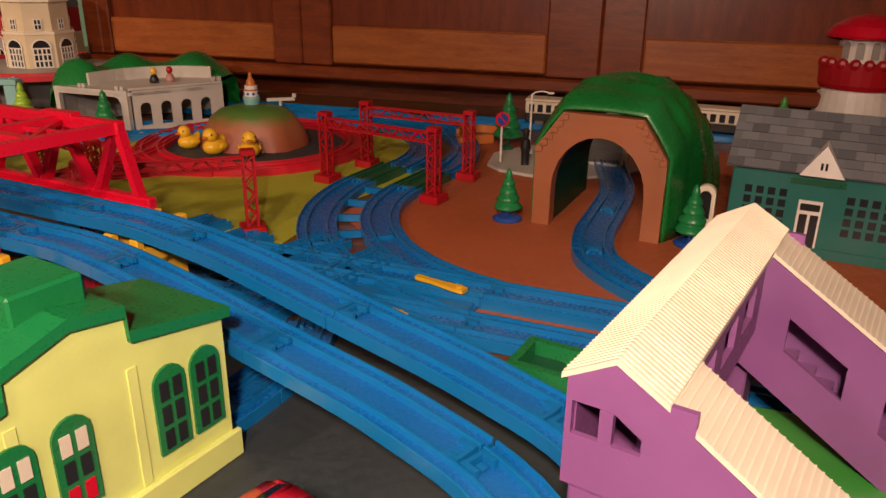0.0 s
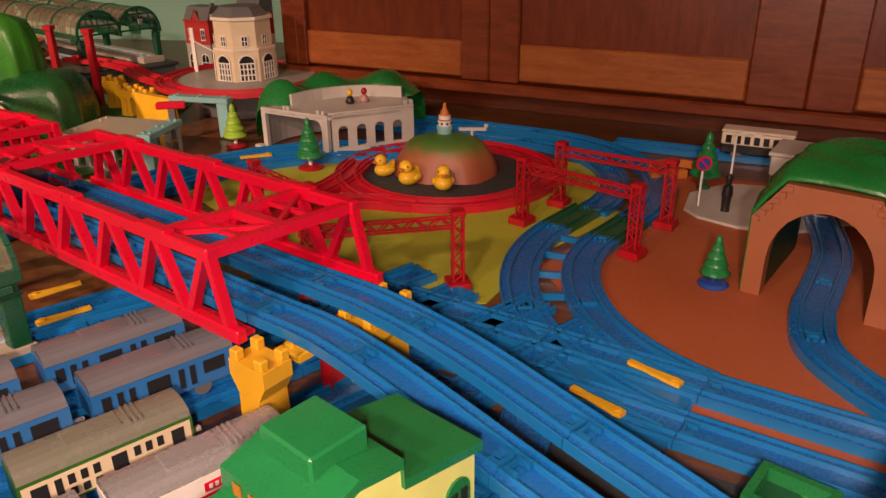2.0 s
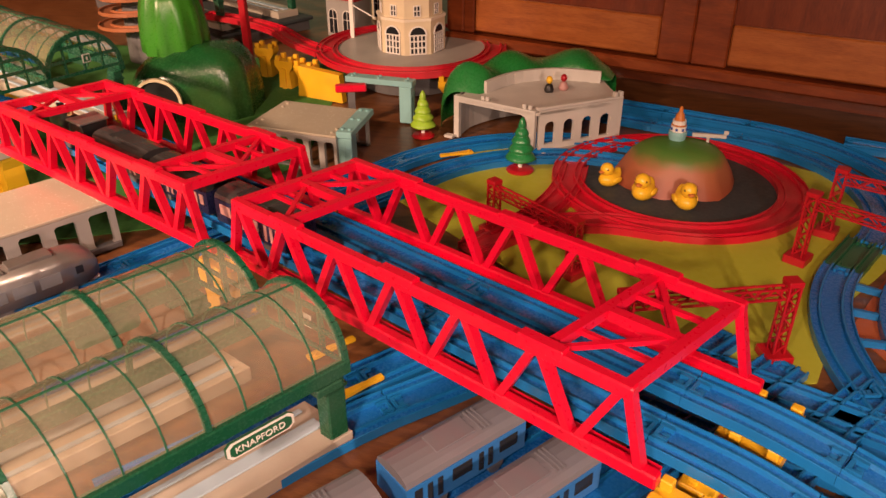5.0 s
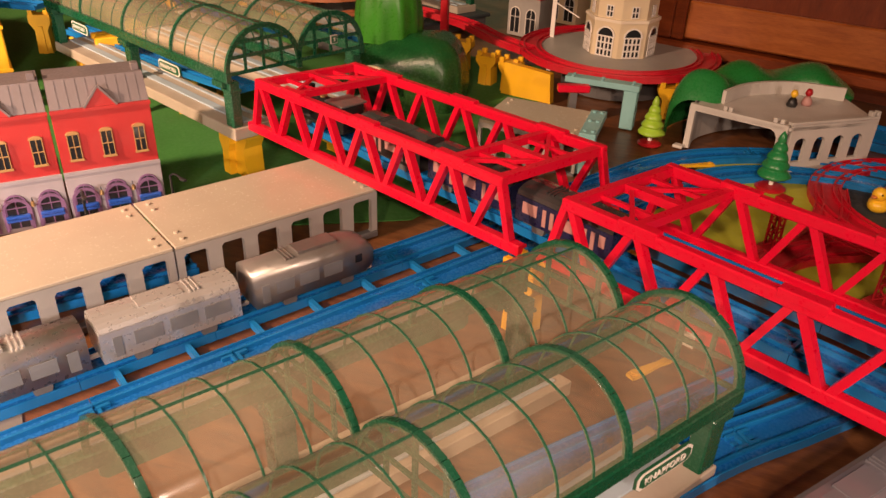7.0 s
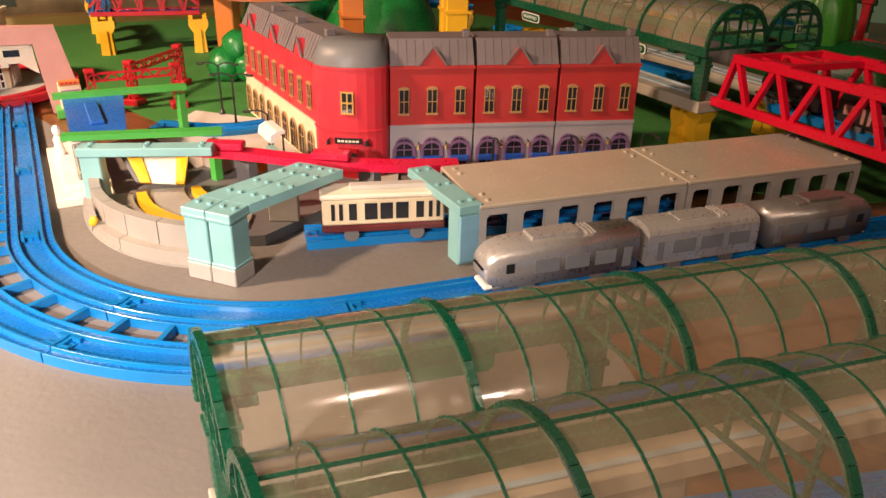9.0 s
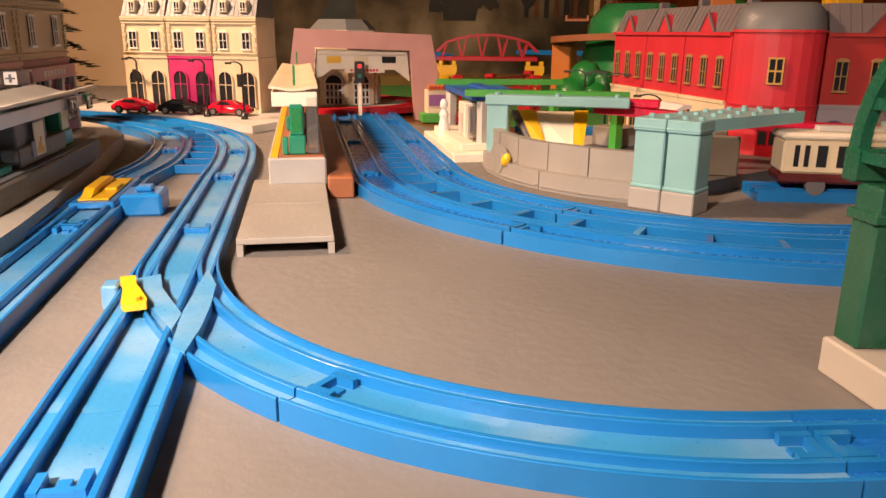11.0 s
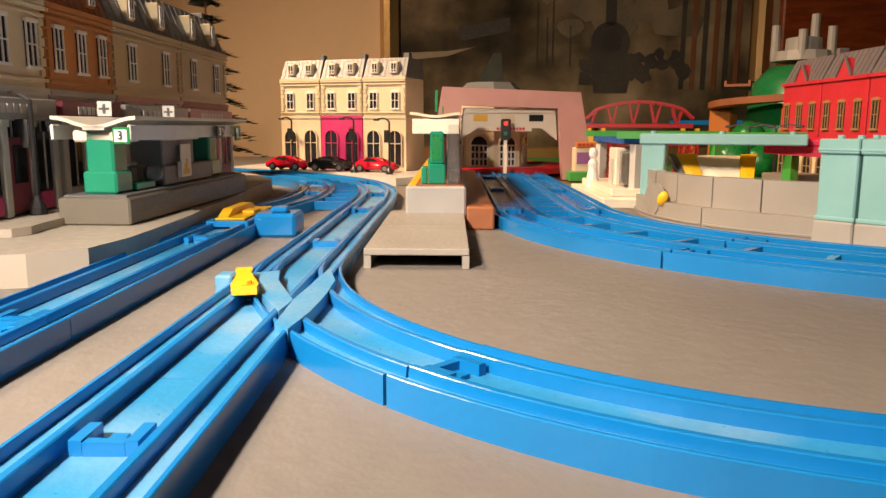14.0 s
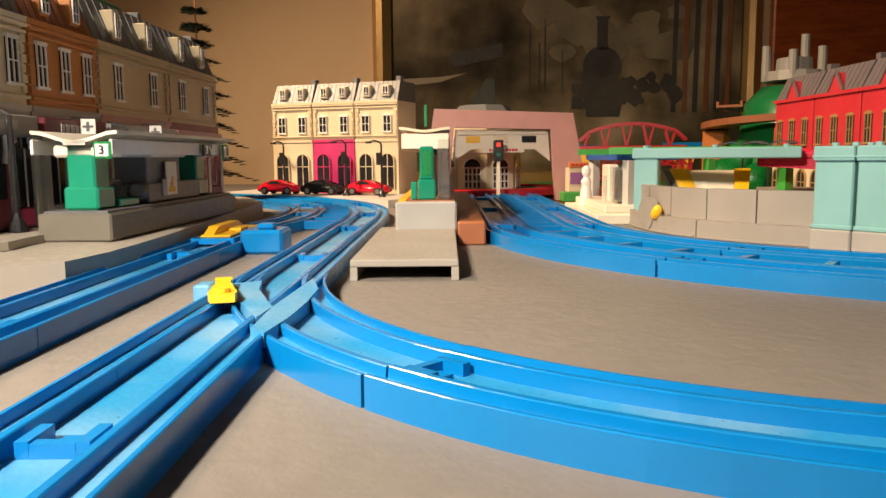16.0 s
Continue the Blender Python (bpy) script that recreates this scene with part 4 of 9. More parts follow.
for k in range(3):
    t = thing("town_house", Matrix.Translation(RC) @ pose(0, 0, 0, 0, 0, RW) @ pose(0.109 * k, 0, 0), HOUSE_L, "toy house", "red town houses")
    house_front(t, 0.107, 0.062, 0.138, LILAC, HALL_RED, ROOF_MAUVE, GILT, WINDOW, arch_trim=MAUVE, peak=HALL_RED)
    for q in range(3):
        x = 0.107 * (q + 0.5) / 3
        a = part("awning", box(B(), x - 0.0125, x + 0.0125, -0.0065, -0.0022, 0.0195, 0.0235, 0.0006), BLUE_DK, t, "blue window awning")
        part("awning_fringe", box(B(), x - 0.0125, x + 0.0125, -0.0068, -0.0064, 0.0165, 0.0194), BLUE_DK, a)
        part("arch_ring", ring_arch(x, 0.0135, 0.0285), MAUVE, t)
    for q in (1, 2):
        x = 0.107 * q / 3
        lamp_ = part("wall_lamp", cyl(B(), x, -0.0075, 0.0340, 0.0395, 0.0026, 0.0018, 10), GOLD, t, "gilt wall lamp")
        part("lamp_arm", beam(B(), (x, -0.0010, 0.0410), (x, -0.0080, 0.0408), 0.0012), BLACK, lamp_)
LW = 158.0
for k in range(3):
    t = thing("town_house", Matrix.Translation((-1.3148, 0.6436, 0.002)) @ pose(0, 0, 0, 0, 0, LW + 180) @ pose(-0.103 * (k + 1), 0, 0), HOUSE_L, "toy house", "red town houses")
    house_front(t, 0.1015, 0.062, 0.138, CREAM, HALL_PINK, ROOF_MAUVE, GILT, WINDOW)
CORN = [Vector((-1.236, 0.697, 0)), Vector((-1.3148, 0.6436, 0))]


def corner_tower():
    c = (CORN[0] + CORN[1]) / 2
    u = (CORN[0] - CORN[1]).normalized()
    hd = math.degrees(math.atan2(u.y, u.x))
    t = thing("corner_house", Matrix.Translation((c.x, c.y, 0.002)) @ pose(0, 0, 0, 0, 0, hd), "scarlet rounded corner house with a domed grey roof", "toy house", "red town houses")
    hw = (CORN[0] - CORN[1]).length / 2 - 0.001

    def plan(k, d=0.0):
        return [(-hw * k, 0.05), (-hw * k, 0.0)] + [(hw * k * -math.cos(math.pi * i / 12), -(0.030 * k + d) * math.sin(math.pi * i / 12) ** 0.8) for i in range(1, 12)] + [(hw * k, 0.0), (hw * k, 0.05)]
    lo = part("ground_floor_wall", prism(B(), plan(1.0), 0.062, "z", 0.0), HALL_PINK, t)
    up = part("upper_floor_wall", prism(B(), plan(0.985), 0.074, "z", 0.064), HALL_PINK, t)
    part("string_course", prism(B(), plan(1.02, 0.001), 0.0019, "z", 0.0621), HALL_PINK, t)
    part("cornice", prism(B(), plan(1.02, 0.001), 0.003, "z", 0.1381), HALL_PINK, t)
    bm = B()
    rings = [[bm.verts.new((x * k, y * k + (1 - k) * 0.03, z)) for x, y in plan(0.99)] for k, z in ((1, 0.1412), (0.97, 0.152), (0.9, 0.162), (0.75, 0.169))]
    for p, q in zip(rings, rings[1:]):
        for i in range(len(p)):
            bm.faces.new((p[i], p[(i + 1) % len(p)], q[(i + 1) % len(p)], q[i]))
    bm.faces.new(rings[-1])
    part("domed_roof", bm, SLATE, t, "", True)
    g = part("upper_window", box(B(), -0.007, 0.007, -0.0315, -0.029, 0.086, 0.112), WINDOW, up)
    bm = B()
    for x in (-0.007, 0, 0.007):
        beam(bm, (x, -0.032, 0.086), (x, -0.032, 0.112), 0.0016, 0.0016, (0, 1, 0))
    for z in (0.086, 0.099, 0.112):
        beam(bm, (-0.008, -0.032, z), (0.008, -0.032, z), 0.0018, 0.0018, (0, 1, 0))
    part("window_frame", bm, plastic("gilt_window_plastic", (0.56, 0.34, 0.07), 0.4), g)
    part("name_sign", box(B(), -0.017, 0.017, -0.0335, -0.0305, 0.048, 0.055), BLACK, lo)
    bm = B()
    for i in range(6):
        box(bm, -0.013 + i * 0.0046, -0.0098 + i * 0.0046, -0.0340, -0.0336, 0.0502, 0.0528)
    part("lettering_bar", bm, IVORY, lo)
    d = part("door", box(B(), -0.011, 0.011, -0.0325, -0.0302, 0.002, 0.042), RED_DK, lo)
    for x in (-0.0055, 0.0055):
        part("door_pane", box(B(), x - 0.0038, x + 0.0038, -0.0332, -0.0326, 0.022, 0.036), WINDOW, d)
    for x in (-0.024, 0.024):
        bm = B()
        beam(bm, (x, -0.024, 0.052), (x, -0.036, 0.055), 0.0014)
        cyl(bm, x, -0.037, 0.048, 0.054, 0.003, 0.002, 8)
        part("wall_lamp", bm, BLACK, lo)


corner_tower()

# terrace on the long pavement by platform three
PAVE = plastic("tan_grey_pavement_plastic", (0.36, 0.32, 0.265), 0.5, 0.1, (0.26, 0.23, 0.19), 30, 0.05, 0.3)
sheet("pavement_left", [(-1.20, -0.40), (-1.232, -0.165), (-1.2276, -0.124), (-1.2366, -0.0963), (-1.268, -0.0770), (-1.3003, -0.0630), (-1.367, -0.0365), (-1.53, 0.020), (-1.62, 0.050), (-1.72, 0.085), (-1.82, 0.085), (-1.92, 0.06), (-2.02, 0.01), (-2.05, -0.30)], 0.0016, 0.0171, PAVE, "tan-grey raised plastic pavement with a rounded kerb", "pavement")
sheet("pavement_back", [(-1.78, 0.262), (-1.93, 0.225), (-2.06, 0.165), (-2.17, 0.10), (-2.33, 0.22), (-2.02, 0.46), (-1.86, 0.385)], 0.0016, 0.0104, GREY_LT, "pale grey raised plastic pavement along the cream houses", "pavement")
sheet("pavement_upper", [(-1.24, -0.40), (-1.285, -0.172), (-1.2917, -0.155), (-1.291, -0.137), (-1.300, -0.128), (-1.321, -0.1215), (-1.60, 0.000), (-1.76, 0.060), (-1.80, 0.02), (-1.80, -0.30)], 0.0189, 0.0050, PAVE, "upper tan-grey plastic pavement under the terrace", "pavement")
# olive-grey plastic, made darker to carry the shade on the platform base
OLIVE_SHADED = plastic("shaded_olive_grey_platform_plastic", (0.135, 0.122, 0.095), 0.42, 0.1, (0.20, 0.18, 0.14), 40, 0.05, 0.3)
LEFT_P, LEFT_H = Vector((-1.407, -0.121, 0.0241)), 155.3
PLUM = plastic("plum_shop_plastic", (0.20, 0.03, 0.05), 0.45)
TAN = plastic("tan_wall_plastic", (0.50, 0.40, 0.24), 0.45)
CREAMY = plastic("creamy_wall_plastic", (0.66, 0.56, 0.38), 0.45)
OCHRE = plastic("orange_brick_plastic", (0.50, 0.20, 0.06), 0.45)
MAGENTA = plastic("magenta_shop_plastic", (0.55, 0.03, 0.16), 0.42)
TERRACE = []
for s, w, wall1, wall2, roof, lab in ((-0.205, 0.103, CREAMY, CREAMY, SLATE, "cream toy terrace house with a grey mansard roof"), (-0.1005, 0.099, GREY_LT, CREAMY, SLATE, "cream toy terrace house above a grey shop"),
                                      (0.0, 0.0965, GREY, OCHRE, BROWN, "orange brick toy terrace house above a grey shop"), (0.0985, 0.147, PINK, TAN, SLATE, "beige toy terrace house with a grey mansard roof"),
                                      (0.2465, 0.144, PLUM, TAN, SLATE, "beige toy terrace house with a grey mansard roof")):
    t = thing("terrace_house", Matrix.Translation(LEFT_P) @ pose(0, 0, 0, 0, 0, LEFT_H) @ pose(s, 0, 0), lab, "toy house", "terrace by the platform")
    house_front(t, w, 0.080, 0.140, wall1, wall2, roof, WHITE, WINDOW, 3 if w < 0.12 else 2, 0.10, 0.038, False, False, 0.0, roof, GREY)
    TERRACE.append((t, w, wall2))


def shopfront(t, w, h, k):
    """Pilasters, fascia, coloured door and window panels, and a hanging sign on a bracket."""
    f = part("fascia", box(B(), 0.003, w - 0.003, -0.0065, -0.0016, h * 0.76, h * 0.93, 0.0008), (PINK, GREY, PLUM, GREY)[k % 4], t)
    bm = B()
    for i in range(7):
        box(bm, w * 0.25 + i * w * 0.07, w * 0.25 + i * w * 0.07 + w * 0.045, -0.0072, -0.0066, h * 0.81, h * 0.88)
    part("lettering_bar", bm, GREY_LT, f)
    for x in (0.006, w * 0.36, w * 0.66, w - 0.006):
        p = part("pilaster", box(B(), x - 0.0035, x + 0.0035, -0.0060, -0.0016, 0.0, h * 0.76, 0.0006), GREY_LT, t)
        part("capital", box(B(), x - 0.0048, x + 0.0048, -0.0066, -0.0016, h * 0.70, h * 0.76, 0.0005), GREY_LT, p)
    d = part("shop_door", box(B(), w * 0.40, w * 0.62, -0.0050, -0.0022, 0.002, h * 0.62, 0.0006), (MAGENTA, PLUM, GREY_DK, PLUM)[k % 4], t)
    part("door_pane", box(B(), w * 0.44, w * 0.58, -0.0056, -0.0051, h * 0.26, h * 0.56), WINDOW, d)
    for a, b in ((0.010, w * 0.36 - 0.006), (w * 0.66 + 0.006, w - 0.012)):
        g = part("shop_pane", box(B(), a, b, -0.0050, -0.0022, h * 0.18, h * 0.66, 0.0004), WINDOW, t)
        part("stall_riser", box(B(), a, b, -0.0056, -0.0022, 0.002, h * 0.17, 0.0006), (PLUM, MAGENTA, GREY, PINK)[k % 4], g)
        part("mullion", box(B(), (a + b) / 2 - 0.0007, (a + b) / 2 + 0.0007, -0.0056, -0.0051, h * 0.18, h * 0.66), GREY_LT, g)
    if k not in (2, 3):
        return
    s = part("hanging_sign", box(B(), w * 0.5 - 0.0006, w * 0.5 + 0.0006, -0.020, -0.009, h * 0.80, h * 0.94, 0.0003), WHITE, t, "white hanging sign with a dark cross")
    bm = B()
    for q in (0.0007, -0.0012):
        box(bm, w * 0.5 + q, w * 0.5 + q + 0.0005, -0.0156, -0.0134, h * 0.825, h * 0.915)
        box(bm, w * 0.5 + q, w * 0.5 + q + 0.0005, -0.0185, -0.0105, h * 0.86, h * 0.88)
    part("cross", bm, GREY_DK, s)
    part("bracket", beam(B(), (w * 0.5, -0.002, h * 0.955), (w * 0.5, -0.024, h * 0.955), 0.0012), BLACK, s)


def facade_bands(t, w, h1, h2, mat, hr):
    """Mouldings across the front, quoins, and box dormers with white sashes."""
    for z, d in ((h1 + 0.006, 0.0016), (h1 + (h2 - h1) * 0.82, 0.0012), (h2 - 0.0065, 0.0026)):
        part("moulding", box(B(), 0.0004, w - 0.0004, -0.0002 - d, 0.0010, z, z + 0.0022, 0.0004), mat, t)
    for i in range(6):
        for x in (0.0012, w - 0.0072):
            part("quoin", box(B(), x, x + (0.006 if i % 2 else 0.0045), -0.0007, 0.0010, h1 + 0.010 + i * (h2 - h1 - 0.020) / 6, h1 + 0.010 + (i + 0.8) * (h2 - h1 - 0.020) / 6), mat, t)
    for x in (w * 0.28, w * 0.72):
        d = part("dormer_box", box(B(), x - 0.0065, x + 0.0065, 0.001, 0.020, h2 + 0.006, h2 + hr * 0.80, 0.0006), mat, t)
        part("dormer_pane", box(B(), x - 0.0042, x + 0.0042, 0.0004, 0.0009, h2 + 0.009, h2 + hr * 0.70), WINDOW, d)
        bm = B()
        for q in (-0.0044, 0, 0.0044):
            beam(bm, (x + q, 0.0, h2 + 0.008), (x + q, 0.0, h2 + hr * 0.72), 0.0010, 0.0010, (0, 1, 0))
        for z in (h2 + 0.008, h2 + hr * 0.40, h2 + hr * 0.72):
            beam(bm, (x - 0.0046, 0.0, z), (x + 0.0046, 0.0, z), 0.0010, 0.0010, (0, 1, 0))
        part("sash", bm, WHITE, d)


for k, (t, w, wall) in enumerate(TERRACE):
    shopfront(t, w, 0.080, k)
    facade_bands(t, w, 0.080, 0.140, wall, 0.038)
CR_P, CR_H = Vector((-2.087, 0.1686, 0.0121)), 46.7
for k in range(3):
    t = thing("cream_house", Matrix.Translation(CR_P) @ pose(0, 0, 0, 0, 0, CR_H) @ pose(0.0755 * k, 0, 0), "cream toy house with %s and a grey mansard roof" % ("a magenta shopfront" if k == 1 else "arched shop windows"), "toy house", "cream terrace")
    house_front(t, 0.0745, 0.084, 0.145, MAGENTA if k == 1 else CREAMY, CREAMY, SLATE, WHITE, WINDOW, 2, 0.075, 0.030, False, True, 0.0, SLATE, CREAMY if k != 1 else MAGENTA)
    facade_bands(t, 0.0745, 0.084, 0.145, CREAMY, 0.030)


# ---------------------------------------------------------------- platforms
def canopy(t, x0, x1, z, y0, y1, mat, wavy=True, amp=0.003):
    bm = B()
    n = 10
    pts = []
    for i in range(n + 1):
        f = i / n
        pts.append((y0 + (y1 - y0) * f, z + (amp * math.cos(f * math.pi * 2) if wavy else -0.012 * f)))
    ring = pts + [(a, b - 0.0022) for a, b in reversed(pts)]
    prism(bm, ring, x1 - x0, "x", x0)
    return part("canopy", bm, mat, t)


SEAT = plastic("sea_green_plastic", (0.01, 0.24, 0.14), 0.2)


def platform_three():
    t = thing("station_platform", Matrix.Translation((-1.322, -0.0748, 0.0122)) @ pose(0, 0, 0, 0, 0, HS - 1), "grey toy platform with a cream canopy, green seats and number boards", "toy platform")
    part("plinth", box(B(), 0, 0.254, -0.0, 0.046, 0.0067, 0.024, 0.0012), OLIVE_SHADED, t)
    part("deck", box(B(), 0.003, 0.251, 0.003, 0.043, 0.0241, 0.0255), GREY_DK, t)
    for x in (0.022, 0.205):
        part("column", box(B(), x - 0.010, x + 0.010, 0.014, 0.032, 0.0256, 0.066, 0.0015), SEAT, t, "glossy green column")
        part("column_base", box(B(), x - 0.012, x + 0.012, 0.012, 0.034, 0.0256, 0.040, 0.0015), SEAT, t)
    part("bench", box(B(), 0.036, 0.066, 0.010, 0.022, 0.0256, 0.031, 0.001), SEAT, t)
    for k in range(3):
        part("seat_back", box(B(), 0.037 + 0.010 * k, 0.046 + 0.010 * k, 0.022, 0.025, 0.031, 0.044, 0.001), CLEAR_BLUE, t)
    part("kiosk", box(B(), 0.085, 0.150, 0.012, 0.036, 0.0256, 0.060, 0.001), GREY_DK, t)
    part("kiosk_base", box(B(), 0.080, 0.185, 0.009, 0.038, 0.0256, 0.040, 0.001), OLIVE_SHADED, t)
    po = part("poster", box(B(), 0.112, 0.132, 0.0078, 0.0089, 0.030, 0.055), IVORY, t)
    bm = B()
    for i in range(4):
        box(bm, 0.114 + 0.0035 * i, 0.1165 + 0.0035 * i, 0.0072, 0.0077, 0.032, 0.036 + 0.004 * (i % 3))
    part("poster_bar", bm, YEL, po)
    c = canopy(t, 0.006, 0.250, 0.072, -0.004, 0.050, IVORY)
    for q in (0, 1):
        part("canopy_skirt", box(B(), 0.004, 0.238, -0.0015 + 0.049 * q, 0.0005 + 0.049 * q, 0.060, 0.0695, 0.0005), WHITE, t)
    part("canopy_beam", box(B(), 0.006, 0.250, 0.016, 0.030, 0.0661, 0.0690), GREY_LT, t)
    for x0, x1 in ((0.012, 0.036), (0.082, 0.150), (0.196, 0.222)):
        part("canopy_bracket", box(B(), x0, x1, 0.006, 0.040, 0.0585, 0.0660, 0.0015), IVORY, t)
    part("seat_arm", lathe(B(), [(0.0060, 0.0300), (0.0070, 0.0330), (0.0066, 0.0380), (0.0040, 0.0410)], 14, 0.0715, 0.014), CLEAR_BLUE, t, "clear rounded arm rest", True)
    part("bench_back", box(B(), 0.036, 0.067, 0.0252, 0.0272, 0.0256, 0.0400, 0.0008), SEAT, t)
    part("small_poster", box(B(), 0.104, 0.1115, 0.0078, 0.0089, 0.030, 0.042), LILAC, t)
    b = part("number_board", box(B(), 0.0035, 0.0050, -0.0010, 0.0100, 0.0575, 0.0680, 0.0004), GREEN, t, "green-framed number board")
    part("board_face", box(B(), 0.0028, 0.0034, 0.0005, 0.0085, 0.0590, 0.0665), WHITE, b)
    lettering("3", 0.0075, Matrix.Translation((0.0022, 0.0045, 0.06275)) @ pose(0, 0, 0, 90, 0, -90), BLACK, b)
    for x, body in ((0.215, "3"),):
        b = part("number_board", box(B(), x - 0.0075, x + 0.0075, -0.0060, -0.0045, 0.0562, 0.0692, 0.0005), GREEN, t, "green-framed number board")
        part("board_face", box(B(), x - 0.0055, x + 0.0055, -0.0066, -0.0061, 0.0582, 0.0672), WHITE, b)
        lettering(body, 0.010, Matrix.Translation((x, -0.0072, 0.0627)) @ pose(0, 0, 0, 90, 0, 0), BLACK, b)
    b = part("direction_board", box(B(), 0.158, 0.178, -0.0060, -0.0045, 0.0590, 0.0690), BLACK, t)
    lettering("3", 0.009, Matrix.Translation((0.163, -0.0066, 0.064)) @ pose(0, 0, 0, 90, 0, 0), WHITE, b)
    bm = B()
    beam(bm, (0.169, -0.0066, 0.0665), (0.175, -0.0066, 0.0615), 0.0012, 0.0008, (0, 1, 0))
    beam(bm, (0.175, -0.0066, 0.0612), (0.175, -0.0066, 0.0655), 0.0012, 0.0008, (0, 1, 0))
    beam(bm, (0.171, -0.0066, 0.0612), (0.1755, -0.0066, 0.0612), 0.0012, 0.0008, (0, 1, 0))
    part("arrow", bm, WHITE, b)


platform_three()


def middle_platform():
    t = thing("station_platform", Matrix.Translation((-1.374, 0.128, 0.0015)) @ pose(0, 0, 0, 0, 0, HS), "grey toy platform with a sloping cream canopy and green seats", "toy platform")
    part("plinth", box(B(), 0, 0.50, -0.048, 0.0, 0, 0.033, 0.0015), GREY, t)
    part("lower_step", box(B(), -0.012, 0.50, -0.070, -0.0485, 0, 0.018, 0.0012), BROWN, t, "glossy brown lower step")
    part("yellow_strip", box(B(), 0.003, 0.49, -0.008, -0.002, 0.0331, 0.0339), YEL, t)
    part("brown_deck", box(B(), 0.003, 0.496, -0.046, -0.0085, 0.0331, 0.0337), BROWN, t, "glossy brown deck")
    for x in (0.020, 0.19, 0.36):
        a = part("locker", box(B(), x - 0.008, x + 0.008, -0.0315, -0.0175, 0.0338, 0.0500, 0.0012), SEAT, t, "glossy green locker")
        part("locker_top", box(B(), x - 0.0068, x + 0.0068, -0.0300, -0.0190, 0.0501, 0.0760, 0.0012), SEAT, a)
        part("locker_door", box(B(), x - 0.0074, x - 0.0069, -0.0285, -0.0205, 0.0530, 0.0730, 0.0002), GREEN, a)
        part("side_locker", box(B(), x - 0.0085, x + 0.0040, -0.0168, -0.0120, 0.0338, 0.0480, 0.0010), SEAT, a)
        part("glass_column", box(B(), x - 0.006, x + 0.030, -0.0430, -0.0330, 0.0338, 0.0820, 0.0010), CLEAR_BLUE, t)
        part("inner_column", box(B(), x - 0.004, x + 0.004, -0.0290, -0.0200, 0.0761, 0.0830, 0.0008), IVORY, t)
    part("shelter_wall", box(B(), 0.07, 0.36, -0.030, -0.024, 0.0331, 0.070, 0.001), BROWN, t)
    canopy(t, 0.012, 0.50, 0.090, -0.043, -0.003, CREAM, amp=0.0012)
    part("canopy_beam", box(B(), 0.03, 0.48, -0.032, -0.016, 0.0831, 0.0850), IVORY, t)
    for y in (-0.0415, -0.0055):
        part("canopy_skirt", box(B(), 0.016, 0.49, y - 0.0008, y + 0.0008, 0.0740, 0.0860, 0.0004), IVORY, t)
    part("canopy_skirt", box(B(), 0.0145, 0.0158, -0.0422, -0.0048, 0.0740, 0.0860, 0.0004), IVORY, t)
    for x in (0.012, 0.47):
        part("mast", box(B(), x - 0.0010, x + 0.0010, -0.0250, -0.0230, 0.0915, 0.108), GREEN, t)


middle_platform()
SLAB = plastic("warm_grey_slab_plastic", (0.27, 0.25, 0.22), 0.5)
sl = thing("ramp_slab", Matrix.Translation((-1.2055, 0.073, 0.0015)) @ pose(0, 0, 0, 0, 0, HS), "flat grey plastic slab at the platform's end", "toy platform")
for k in range(2):
    bm = B()
    box(bm, 0.099 * k, 0.099 * k + 0.0985, -0.030, 0.030, 0.0075, 0.0115, 0.0005)
    for y in (-0.030, 0.026):
        box(bm, 0.099 * k, 0.099 * k + 0.0985, y, y + 0.004, 0, 0.0074)
    part("slab_half", bm, SLAB, sl)


# ---------------------------------------------------------------- gate building and the tower behind it
gt = thing("gate_house", Matrix.Translation((-1.911, 0.374, 0.0015)) @ pose(0, 0, 0, 0, 0, 66.6), "dusky pink toy gate house with a pale inner arch", "toy gate")
bm = B()
prism(bm, [(-0.012, 0), (0.010, 0.140), (0.220, 0.132), (0.246, 0), (0.196, 0), (0.186, 0.108), (0.040, 0.112), (0.030, 0)], 0.022, "y", -0.020)
part("portal", bm, PINK, gt)
bm = B()
prism(bm, [(0.038, 0.060), (0.042, 0.109), (0.184, 0.107), (0.188, 0.060), (0.180, 0.066), (0.164, 0.078), (0.066, 0.079), (0.048, 0.067)], 0.014, "y", -0.004)
part("inner_beam", bm, IVORY, gt)
part("beam_lip", box(B(), 0.046, 0.182, -0.0075, -0.0041, 0.1005, 0.1055, 0.0006), IVORY, gt)
for x, m in ((0.070, YEL), (0.112, CREAM), (0.156, WINDOW)):
    part("panel", box(B(), x - 0.012, x + 0.010, -0.0052, -0.0041, 0.0885, 0.0985), m, gt)
bs = part("banner", box(B(), 0.085, 0.148, -0.0062, -0.0041, 0.0735, 0.0815), IVORY, gt)
bm = B()
for i in range(9):
    box(bm, 0.094 + i * 0.005, 0.0975 + i * 0.005, -0.0068, -0.0063, 0.0755, 0.0790)
part("banner_bar", bm, RED, bs)
part("green_foot", box(B(), 0.200, 0.248, -0.060, -0.024, 0, 0.014, 0.001), GREEN_BR, gt)
stall = part("ticket_stall", box(B(), 0.208, 0.240, -0.056, -0.028, 0.0141, 0.050, 0.001), CREAM, gt)
part("stall_window", box(B(), 0.211, 0.237, -0.0572, -0.0561, 0.026, 0.043), PURPLE, stall)
